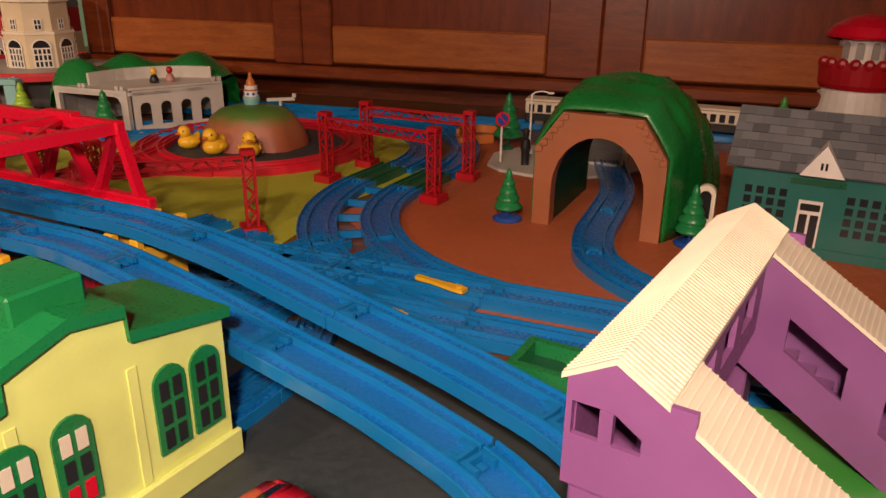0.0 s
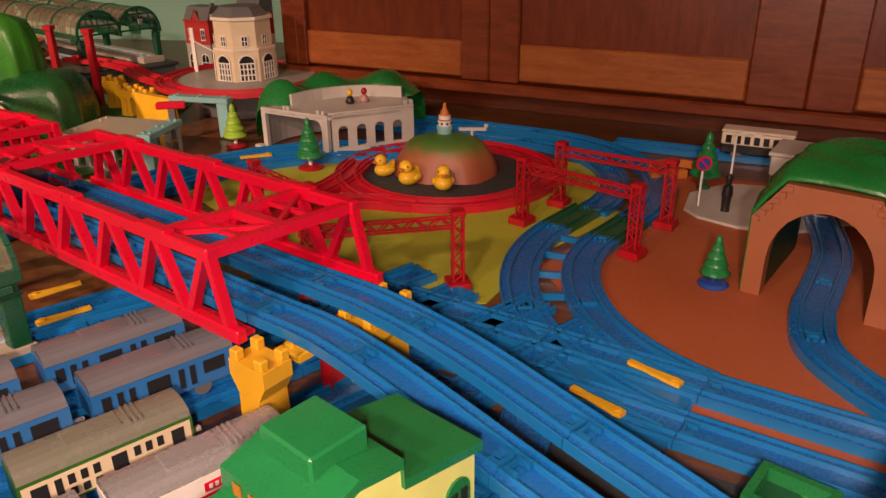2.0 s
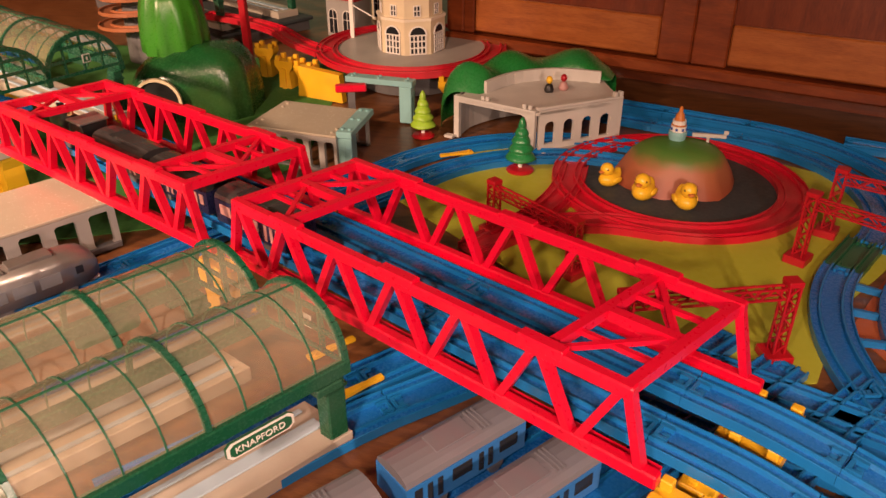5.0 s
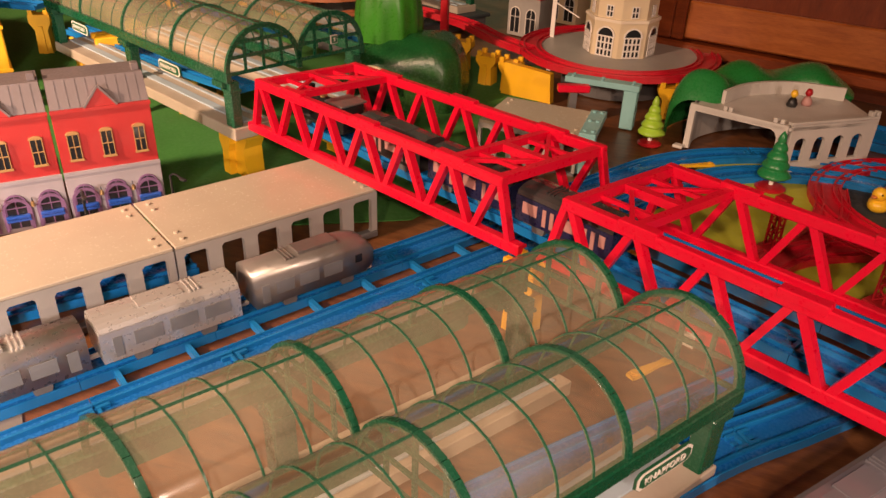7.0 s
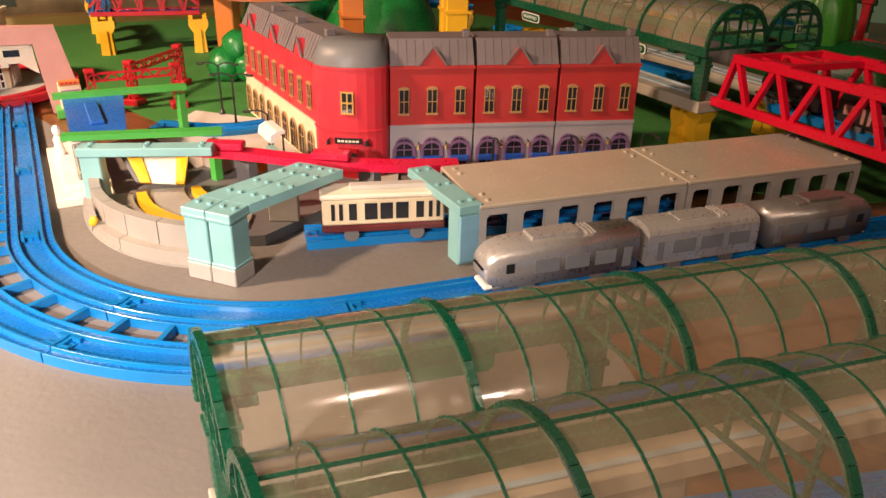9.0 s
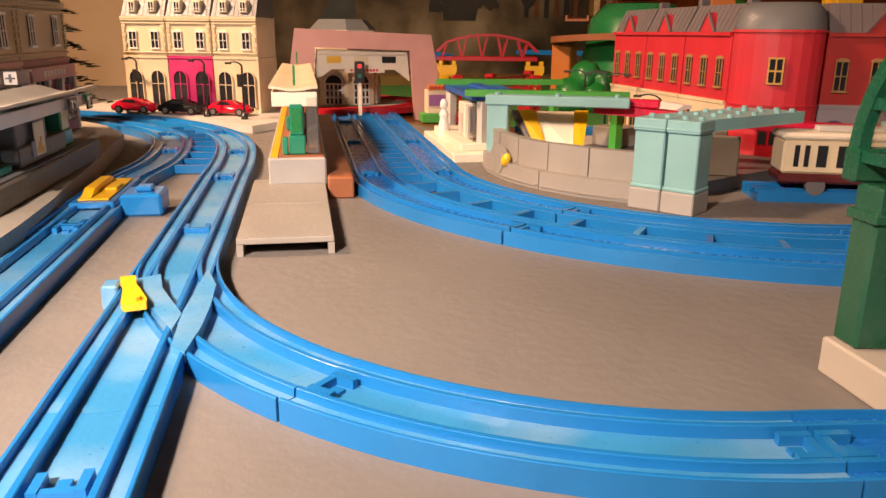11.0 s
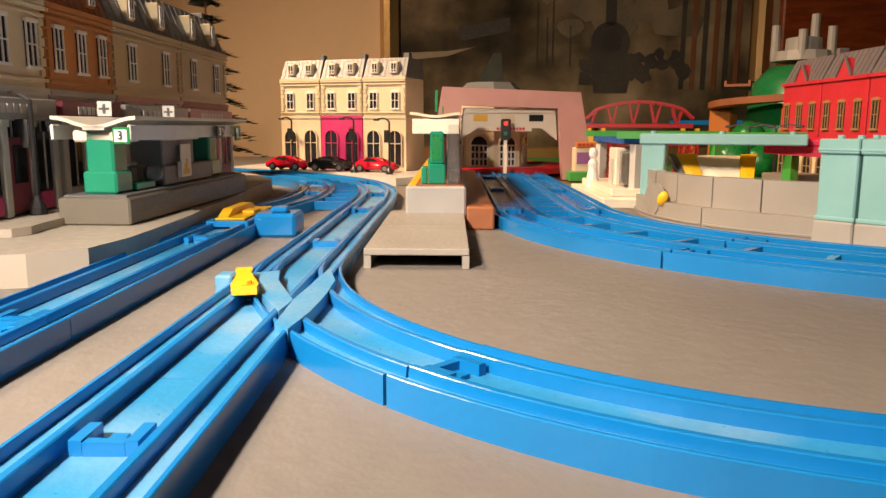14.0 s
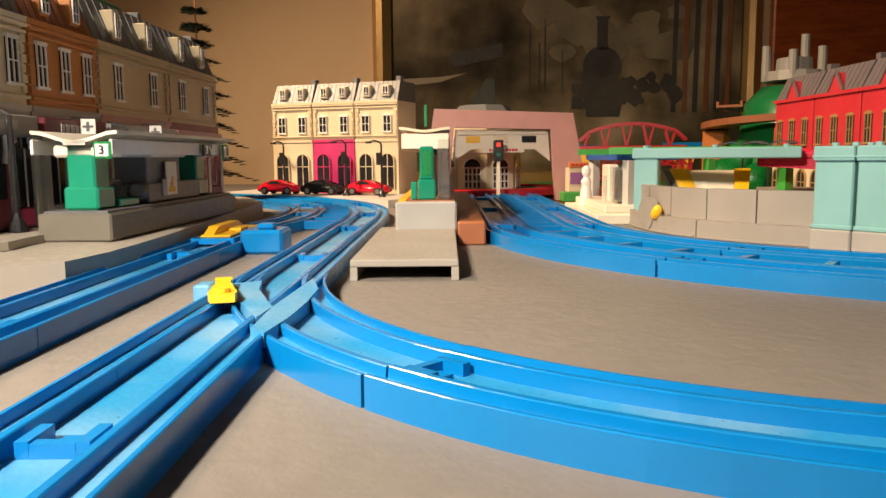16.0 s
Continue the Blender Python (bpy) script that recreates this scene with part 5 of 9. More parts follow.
part("stall_board", box(B(), 0.209, 0.239, -0.0580, -0.0500, 0.0501, 0.0580, 0.0006), ORANGE, stall)
bm = B()
for i in range(4):
    box(bm, 0.2125 + 0.006 * i, 0.2165 + 0.006 * i, -0.0586, -0.0581, 0.0525, 0.0555)
part("board_bar", bm, RED_DK, stall)


def traffic_signal(m):
    t = thing("traffic_signal", m, "small black toy signal with a red lamp", "toy signal")
    part("post", box(B(), -0.0025, 0.0025, -0.0025, 0.0025, 0, 0.050), IVORY, t)
    part("head", box(B(), -0.0075, 0.0075, -0.005, 0.005, 0.0501, 0.082, 0.0015), BLACK, t)
    for z, c in ((0.075, glow("red_signal_lamp", (0.9, 0.05, 0.04), 1.2)), (0.060, TEAL)):
        part("lamp", box(B(), -0.003, 0.003, -0.0062, -0.0051, z - 0.003, z + 0.003, 0.0008), c, t)


traffic_signal(Matrix.Translation((-1.838, 0.458, 0.0115)) @ pose(0, 0, 0, 0, 0, 66.6))


def tower_ring(m, r_out, base_z, label, ring_mat=None):
    """Octagonal cream tower on a round plate inside a red ring track."""
    t = thing("tower_on_ring", m, label, "toy tower", "ring towers")
    pr = [(r_out + a, b) for a, b in RAIL]
    n = 40
    bm = B()
    rings = [[bm.verts.new((q * math.cos(2 * math.pi * i / n), q * math.sin(2 * math.pi * i / n), base_z + z)) for q, z in pr] for i in range(n)]
    for i in range(n):
        p, q = rings[i], rings[(i + 1) % n]
        for k in range(len(p)):
            bm.faces.new((p[k], p[(k + 1) % len(p)], q[(k + 1) % len(p)], q[k]))
    part("ring_track", bm, RED_TR, t, "red ring track")
    part("round_plate", cyl(B(), 0, 0, base_z - 0.004, base_z + 0.007, r_out - 0.021, None, 40), GREY, t)
    h = 0.128
    w = part("tower_wall", cyl(B(), 0, 0, base_z + 0.0071, base_z + h * 0.56, 0.066, 0.066, 8), CREAMY, t)
    u = part("upper_wall", cyl(B(), 0, 0, base_z + h * 0.56 + 0.0001, base_z + h, 0.061, 0.061, 8), CREAMY, t)
    part("cornice", cyl(B(), 0, 0, base_z + h + 0.0001, base_z + h + 0.006, 0.066, 0.066, 8), IVORY, t)
    part("string_course", cyl(B(), 0, 0, base_z + h * 0.54, base_z + h * 0.58, 0.068, 0.068, 8), IVORY, t)
    part("roof", cyl(B(), 0, 0, base_z + h + 0.0061, base_z + h + 0.024, 0.060, 0.042, 8), SLATE, t)
    d = 0.066 * math.cos(math.pi / 8)
    for k in range(8):
        mm = pose(0, 0, 0, 0, 0, 22.5 + 45 * k + 90)
        bm = B()
        prism(bm, arch_pts(0.030, 0.052, 10, 0, base_z + 0.008), 0.002, "y", -d - 0.0014)
        bmesh.ops.transform(bm, matrix=mm, verts=bm.verts)
        a = part("arched_door", bm, WINDOW, w)
        bm = B()
        for x in (-0.015, -0.0075, 0, 0.0075, 0.015):
            beam(bm, (x, -d - 0.002, base_z + 0.008), (x, -d - 0.002, base_z + 0.044), 0.0024 if x else 0.0032, 0.0016, (0, 1, 0))
        for z in (0.009, 0.021, 0.033, 0.044):
            beam(bm, (-0.015, -d - 0.002, base_z + z), (0.015, -d - 0.002, base_z + z), 0.0024, 0.0016, (0, 1, 0))
        ring_ = [(-0.0165 * math.cos(math.pi * i / 10), base_z + 0.044 + 0.0165 * math.sin(math.pi * i / 10)) for i in range(11)]
        for p, q in zip(ring_, ring_[1:]):
            beam(bm, (p[0], -d - 0.002, p[1]), (q[0], -d - 0.002, q[1]), 0.0026, 0.0022, (0, 1, 0))
        bmesh.ops.transform(bm, matrix=mm, verts=bm.verts)
        part("door_frame", bm, WHITE, a)
        d2 = 0.061 * math.cos(math.pi / 8)
        bm = B()
        box(bm, -0.006, 0.006, -d2 - 0.0012, -d2 + 0.001, base_z + 0.078, base_z + 0.097)
        bmesh.ops.transform(bm, matrix=mm, verts=bm.verts)
        a = part("upper_window", bm, WINDOW, u)
        bm = B()
        for x in (-0.006, 0, 0.006):
            beam(bm, (x, -d2 - 0.0016, base_z + 0.078), (x, -d2 - 0.0016, base_z + 0.097), 0.0018, 0.0014, (0, 1, 0))
        for z in (0.078, 0.0875, 0.097):
            beam(bm, (-0.007, -d2 - 0.0016, base_z + z), (0.007, -d2 - 0.0016, base_z + z), 0.0018, 0.0014, (0, 1, 0))
        bmesh.ops.transform(bm, matrix=mm, verts=bm.verts)
        part("window_frame", bm, WHITE, a)
    if base_z > 0.03:
        part("drum_support", cyl(B(), 0, 0, 0, base_z - 0.0041, 0.10, None, 24), GREY_DK, t)
    return t


tower_ring(Matrix.Translation((-2.035, 0.530, 0.002)) @ pose(0, 0, 0, 0, 0, 24), 0.135, 0.004, "octagonal cream toy tower on a red ring track behind the gate")
tower_ring(Matrix.Translation((-0.565, 1.690, 0.002)) @ pose(0, 0, 0, 0, 0, -18 - 22.5), 0.165, 0.060, "octagonal cream toy tower on a raised red ring track")

# ---------------------------------------------------------------- trees, lamps, small furniture
def tree(m, h, leaf, base, label, rb=0.017, stem=None):
    t = thing("toy_tree", m, label, "toy tree", "toy trees")
    part("foot", lathe(B(), [(rb * 0.95, 0), (rb, 0.002), (rb * 0.8, 0.0045), (0.004, 0.006)], 20), base, t)
    part("trunk", cyl(B(), 0, 0, 0.0061, h * 0.24, 0.0032, 0.0028, 10), stem or base, t)
    prof = [(0.004, h * 0.20)]
    n = 5
    for i in range(n):
        z0, z1 = h * (0.22 + 0.73 * i / n), h * (0.22 + 0.73 * (i + 1) / n)
        r = h * 0.27 * (1 - i / (n + 0.4))
        prof += [(r * 0.82, z0), (r, z0 + (z1 - z0) * 0.22), (r * 0.96, z0 + (z1 - z0) * 0.45), (r * 0.70, z1 - (z1 - z0) * 0.05)]
    prof += [(h * 0.03, h * 0.97), (0.0006, h)]
    part("crown", lathe(B(), prof, 22, 0, 0, 0.05), leaf, t, "", True)
    return t


tree(pose(0.2915, 0.9623, 0.0016), 0.060, GREEN, BLUE_DK, "moulded dark green toy fir on a blue foot")
tree(pose(0.476, 0.884, 0.0016), 0.066, GREEN, BLUE_DK, "moulded green toy fir on a blue foot by the tunnel")
tree(pose(-0.292, 1.300, 0.0022), 0.084, GREEN, RED_DK, "moulded dark green toy fir on a red foot", 0.021, WHITE)
tree(pose(-0.468, 1.402, 0.0022), 0.078, LIME, RED_DK, "moulded lime green toy tree on a red foot", 0.019, WHITE)
tree(pose(0.775, 1.36, 0.0016), 0.075, GREEN_BR, GREEN_DK, "moulded green toy fir beside the lighthouse")


def street_lamp(m, h, mat=None, sign=True, double=False, label="black toy street lamp with a curved arm"):
    t = thing("street_lamp", m, label, "toy lamp", "street lamps")
    mat = mat or BLACK
    part("foot", lathe(B(), [(0.0055, 0), (0.0050, 0.005), (0.0028, 0.009), (0.0022, 0.012)], 12), mat, t)
    part("post", cyl(B(), 0, 0, 0.0121, h, 0.0017, 0.0014, 10), mat, t)
    for s in ((1, -1) if double else (1,)):
        bm = B()
        pts = [Vector((0, 0, h)), Vector((s * 0.006, 0, h + 0.004)), Vector((s * 0.014, 0, h + 0.0055)), Vector((s * 0.024, 0, h + 0.004))]
        for p, q in zip(pts, pts[1:]):
            beam(bm, p, q, 0.0018, 0.0018, (0, 1, 0))
        part("arm", bm, mat, t)
        part("head", box(B(), min(s * 0.022, s * 0.032), max(s * 0.022, s * 0.032), -0.0025, 0.0025, h + 0.0015, h + 0.0045, 0.0008), mat, t)
    if sign:
        b = part("banner", box(B(), 0.0022, 0.0105, -0.0008, 0.0008, h - 0.030, h - 0.012), mat, t)
        part("banner_face", box(B(), 0.0030, 0.0097, -0.0012, -0.0009, h - 0.028, h - 0.014), LILAC, b)
    return t


for x, y, hd, h in ((-1.925, 0.246, 205, 0.078), (-2.035, 0.175, 205, 0.078), (-1.865, 0.282, 205, 0.076)):
    street_lamp(pose(x, y, 0.0121, 0, 0, hd), h)
street_lamp(pose(-1.885, 0.058, 0.0188, 0, 0, -20), 0.082)
for x, y, hd, h in ((-1.3616, -0.1294, 262, 0.0730), (-1.502, -0.061, 250, 0.0700)):
    street_lamp(pose(x, y, 0.0241, 0, 0, hd), h)
for x, y, hd, h in ((-0.995, 0.925, -20, 0.050), (-1.13, 0.775, -40, 0.05), (-1.06, 0.85, -40, 0.05), (-1.398, 0.634, 218, 0.060)):
    street_lamp(pose(x, y, 0.002, 0, 0, hd), h, None, False)
for x, y in ((-1.613, 0.717), (-1.538, 0.686)):
    street_lamp(pose(x, y, 0.002, 0, 0, 218), 0.078, None, False, True, "black toy street lamp with two curved arms")


def toy_car(m, mat, label):
    t = thing("toy_car", m, label, "toy car", "toy cars")
    pts = [(-0.034, 0.004), (-0.035, 0.011), (-0.028, 0.0145), (-0.014, 0.0165), (-0.004, 0.0225), (0.010, 0.0228), (0.022, 0.0165), (0.034, 0.013), (0.036, 0.008), (0.035, 0.004)]
    bm = B()
    prism(bm, pts, 0.026, "y", -0.013)
    bmesh.ops.bevel(bm, geom=list(bm.edges), offset=0.0018, segments=2, affect="EDGES")
    body = part("body", bm, mat, t, "", True)
    for y in (-0.01335, 0.01295):
        bm = B()
        prism(bm, [(-0.010, 0.0165), (-0.003, 0.0212), (0.009, 0.0214), (0.017, 0.0168)], 0.0004, "y", y)
        part("side_window", bm, WINDOW, body)
    bm = B()
    v = [bm.verts.new(c) for c in ((0.0125, -0.0095, 0.0222), (0.0215, -0.0105, 0.0175), (0.0215, 0.0105, 0.0175), (0.0125, 0.0095, 0.0222))]
    bm.faces.new(v)
    bmesh.ops.solidify(bm, geom=list(bm.faces), thickness=0.0008)
    part("windscreen", bm, WINDOW, body)
    for x in (-0.021, 0.021):
        for y in (-0.0125, 0.0125):
            bm = B()
            bmesh.ops.create_cone(bm, cap_ends=True, segments=16, radius1=0.0062, radius2=0.0062, depth=0.004, matrix=pose(x, y, 0.0062, 90, 0, 0))
            w = part("wheel", bm, BLACK, t)
            bm = B()
            bmesh.ops.create_cone(bm, cap_ends=True, segments=12, radius1=0.0038, radius2=0.0038, depth=0.0046, matrix=pose(x, y, 0.0062, 90, 0, 0))
            part("rim", bm, SILVER_DK, w)
    return t


CAR_RED = plastic("car_red_paint", (0.55, 0.01, 0.03), 0.15, 0.03, None, 60, 0.0, 0.05)
for k, (mat, lab) in enumerate(((CAR_RED, "glossy red toy sports car on the pavement"), (BLACK, "glossy black toy sports car on the pavement"), (CAR_RED, "glossy red toy sports car on the pavement"))):
    toy_car(Matrix.Translation(CR_P) @ pose(0, 0, 0, 0, 0, CR_H) @ pose(0.035 + 0.078 * k, -0.038, 0, 0, 0, 180), mat, lab)
toy_car(pose(0.132, 0.455, 0.0016, 0, 0, 140), CAR_RED, "glossy red toy sports car beside the yellow shed")


# ---------------------------------------------------------------- engine shed, pale yellow with green roof
AMBER_SHED = plastic("amber_shed_pane", (0.45, 0.17, 0.02), 0.3)


def engine_shed():
    L, D, H = 0.215, 0.066, 0.091
    c, s = math.cos(radians(58)), math.sin(radians(58))
    m = Matrix.Translation((0.0865 - L * c, 0.526 - L * s, 0.0016)) @ pose(0, 0, 0, 0, 0, 58)
    t = thing("engine_shed", m, "pale yellow toy engine shed with green windows and roof", "toy shed")
    prof = [(L - a, b) for a, b in [(0, 0), (0, H), (0.0595, H + 0.012), (0.0600, H + 0.026), (0.0895, H + 0.031), (0.122, H + 0.021), (0.1225, H + 0.007), (L, H - 0.018), (L, 0)]]
    w = part("front_wall", prism(B(), prof, 0.006, "y", 0), PALE_Y, t)
    part("base_course", box(B(), 0, L + 0.004, -0.004, -0.0001, 0, 0.018, 0.0008), PALE_Y, w)
    part("side_wall", box(B(), 0, 0.005, 0.0061, D, 0, H - 0.018), PALE_Y, t)
    part("side_wall", box(B(), L - 0.005, L, 0.0061, D, 0, H - 0.001), PALE_Y, t)
    part("back_wall", box(B(), 0.0051, L - 0.0051, D - 0.005, D, 0, H - 0.019), PALE_Y, t)
    roof = [(a, b) for a, b in prof if b > 0.01]
    ext = [(a + (-0.004 if a == 0 else 0.004 if a == L else 0), b) for a, b in roof]
    r = part("roof", prism(B(), [(a, b + 0.0001) for a, b in ext] + [(a, b + 0.0065) for a, b in reversed(ext)], D + 0.006, "y", -0.003), GREEN, t, "ridged green plastic roof")
    part("roof_lantern", box(B(), L - 0.104, L - 0.066, 0.016, 0.058, H + 0.0305, H + 0.048, 0.0015), GREEN, r)
    for i in range(4):
        part("clerestory_pane", box(B(), L - 0.1234, L - 0.1226, 0.010 + 0.0135 * i, 0.0165 + 0.0135 * i, H + 0.0165, H + 0.0238), PALE_Y if i < 2 else AMBER_SHED, r)
    for x in (L - 0.060, L - 0.122):
        part("pilaster", box(B(), x - 0.0030, x + 0.0030, -0.0009, -0.0001, 0.0185, H - 0.002, 0.0003), PALE_Y, w)
    for i, x in enumerate((0.016, 0.040, 0.096, 0.124, 0.175, 0.198)):
        x = L - x
        z0, ww, hh = 0.030, 0.0175, 0.051
        g = part("window_frame", prism(B(), arch_pts(ww + 0.003, hh, 8, x, z0), 0.0016, "y", -0.0018), GREEN, w)
        for a in (-1, 1):
            for k in range(3):
                q = box(B(), x + a * 0.0042 - 0.0027, x + a * 0.0042 + 0.0027, -0.0026, -0.0019, z0 + 0.003 + k * 0.0145, z0 + 0.014 + k * 0.0145)
                part("pane", q, IVORY if 1 < i < 4 and k == 2 else RED if 1 < i < 4 and k == 0 else WINDOW, g)


engine_shed()


# ---------------------------------------------------------------- purple footbridge with ivory roof
def footbridge():
    t = thing("footbridge", Matrix.Identity(4), "purple toy footbridge with stairs and a ridged ivory roof", "toy footbridge")
    A, C = Vector((0.271, 0.382, 0.151)), Vector((0.386, 0.553, 0.151))
    d = (C - A).normalized()
    n = Vector((d.y, -d.x, 0))

    def gable(p, q, name):
        """Ridged roof with walls beneath from p to q (ridge ends)."""
        e = (q - p)
        e.normalize()
        s = Vector((e.y, -e.x, 0)).normalized()
        bm = B()
        for a in (-1, 1):
            v = [p, q, q + s * a * 0.0205 - Vector((0, 0, 0.012)), p + s * a * 0.0205 - Vector((0, 0, 0.012))]
            lo = [x - Vector((0, 0, 0.0025)) for x in v]
            vs = [bm.verts.new(x) for x in v + lo]
            for f in ((0, 1, 2, 3), (7, 6, 5, 4), (0, 4, 5, 1), (1, 5, 6, 2), (2, 6, 7, 3), (3, 7, 4, 0)):
                bm.faces.new([vs[i] for i in f])
        r = part(name, bm, IVORY, t, "ridged ivory roof")
        L = (q - p).length
        bm = B()
        k = 0.002
        while k < L:
            for a in (-1, 1):
                o = p + e * k + Vector((0, 0, 0.0001))
                beam(bm, o, o + s * a * 0.0203 - Vector((0, 0, 0.0118)), 0.0009, 0.0005, e)
            k += 0.0030
        part("roof_rib", bm, IVORY, r)
        return e, s
    e, s = gable(A - d * 0.004, C + d * 0.009, "span_roof")

    def wall(p, q, s, off_, h0, h1, holes):
        """Side wall from under p to under q with openings."""
        e = (q - p)
        L = Vector((e.x, e.y, 0)).length
        u = Vector((e.x, e.y, 0)).normalized()
        sl = e.z / L
        bm = B()
        xs = sorted({0.0, L} | {x for h in holes for x in h[:2]})
        for a, b in zip(xs, xs[1:]):
            hole = next((h for h in holes if h[0] <= a and b <= h[1]), None)
            for z0, z1 in (((h0, h1),) if not hole else ((h0, hole[2]), (hole[3], h1))):
                vs = []
                for y in (off_ - 0.0015, off_ + 0.0015):
                    for x, z in ((a, z0), (b, z0), (b, z1), (a, z1)):
                        vs.append(bm.verts.new(p + u * x + s * y + Vector((0, 0, z + sl * x))))
                for f in ((0, 1, 2, 3), (7, 6, 5, 4), (0, 4, 5, 1), (1, 5, 6, 2), (2, 6, 7, 3), (3, 7, 4, 0)):
                    bm.faces.new([vs[i] for i in f])
        return part("side_wall", bm, PURPLE, t)
    LS = (C - A).length
    hs_ = [(0.03 + 0.05 * k, 0.062 + 0.05 * k, -0.046, -0.027) for k in range(4)]
    wall(A, C, s, 0.0165, -0.060, -0.0105, [(0.05, 0.075, -0.044, -0.026), (0.09, 0.115, -0.044, -0.026), (0.13, 0.155, -0.044, -0.026)])
    wall(A, C, s, -0.0165, -0.060, -0.0105, hs_)
    # two covered stairs: one roof plane each, running down at right angles to the span
    for d0, d1 in ((-0.0035, 0.0355), (LS - 0.032, LS + 0.0085)):
        P0 = A + d * d0
        wd = d1 - d0
        LN, SL = 0.205, -0.64

        def at(f, k, dz=0.0):
            return P0 + d * (wd * f) + n * k + Vector((0, 0, SL * k + dz))
        bm = B()
        vs = [bm.verts.new(at(f, k, dz)) for dz in (0.0, -0.0025) for f, k in ((0, 0.004), (1, 0.004), (1, LN), (0, LN))]
        for f in ((0, 1, 2, 3), (7, 6, 5, 4), (0, 4, 5, 1), (1, 5, 6, 2), (2, 6, 7, 3), (3, 7, 4, 0)):
            bm.faces.new([vs[i] for i in f])
        r = part("stair_roof", bm, IVORY, t, "ridged ivory roof")
        bm = B()
        k = 0.006
        while k < LN:
            beam(bm, at(0, k, 0.0002), at(1, k, 0.0002), 0.0009, 0.0005)
            k += 0.0030
        part("roof_rib", bm, IVORY, r)
        for f in (0.03, 0.97):
            wall(at(f, 0.0), at(f, LN), d, 0.0, -0.074, -0.0030, [(0.0008, 0.0120, -0.0360, -0.0220), (0.034, 0.066, -0.046, -0.026), (0.086, 0.118, -0.046, -0.026), (0.138, 0.170, -0.046, -0.026)])
        bm = B()
        for q in range(18):
            p = at(0.5, 0.012 + 0.0105 * q, -0.064)
            mm = Matrix(((n.x, d.x, 0, p.x), (n.y, d.y, 0, p.y), (0, 0, 1, p.z), (0, 0, 0, 1)))
            box(bm, -0.006, 0.006, -wd * 0.45, wd * 0.45, -0.004, 0.002, 0, mm)
        part("steps", bm, PURPLE, t)
    # end gable with two windows, and the legs
    for P0, w in ((A - d * 0.0022, -1), (C + d * 0.0065, 1)):
        bm = B()
        mm = Matrix(((n.x, d.x, 0, P0.x), (n.y, d.y, 0, P0.y), (0, 0, 1, P0.z), (0, 0, 0, 1)))
        for x0, x1, z0, z1 in ((-0.018, 0.030, -0.060, -0.037), (-0.018, 0.030, -0.0225, -0.0125), (-0.018, -0.0155, -0.0369, -0.0226), (-0.0045, 0.0005, -0.0369, -0.0226), (0.0120, 0.030, -0.0369, -0.0226)):
            box(bm, x0, x1, -0.0014, 0.0014, z0, z1, 0, mm)
        v = [bm.verts.new(mm @ Vector(c)) for c in ((-0.018, -0.0014, -0.0125), (0.018, -0.0014, -0.0125), (0, -0.0014, -0.003), (-0.018, 0.0014, -0.0125), (0.018, 0.0014, -0.0125), (0, 0.0014, -0.003))]
        for f in ((0, 1, 2), (5, 4, 3), (0, 3, 4, 1), (1, 4, 5, 2), (2, 5, 3, 0)):
            bm.faces.new([v[i] for i in f])
        part("gable_wall", bm, PURPLE, t)
        bm = B()
        q = Vector((P0.x, P0.y, 0)) + d * 0.014 * (1 if w < 0 else -1)
        mm = Matrix(((n.x, d.x, 0, q.x), (n.y, d.y, 0, q.y), (0, 0, 1, 0), (0, 0, 0, 1)))
        box(bm, -0.016, 0.016, -0.012, 0.012, 0.0016, P0.z - 0.0601, 0.001, mm)
        part("leg", bm, PURPLE, t)
    mm = Matrix(((d.x, s.x, 0, A.x), (d.y, s.y, 0, A.y), (0, 0, 1, A.z), (0, 0, 0, 1)))
    part("deck", box(B(), 0.0, LS + 0.008, -0.0150, 0.0150, -0.064, -0.0602, 0, mm), PURPLE, t)


footbridge()
sheet("green_yard", [(0.297, 0.615), (0.36, 0.575), (0.50, 0.52), (0.47, 0.40), (0.40, 0.46), (0.32, 0.53)], 0.0030, 0.014, GREEN_BR, "bright green plastic yard plate under the footbridge", "ground")
gb = thing("green_box", Matrix.Translation((0.288, 0.598, 0.0016)) @ pose(0, 0, 0, 0, 0, -30), "open green plastic box beside the track", "toy part")
bm = B()
for q in ((-0.026, 0.026, -0.022, -0.016), (-0.026, 0.026, 0.016, 0.022), (-0.026, -0.020, -0.016, 0.016), (0.020, 0.026, -0.016, 0.016)):
    box(bm, *q, 0, 0.026)
part("rim", bm, GREEN, gb)
part("bottom", box(B(), -0.020, 0.020, -0.016, 0.016, 0.012, 0.015), GREEN_DK, gb)


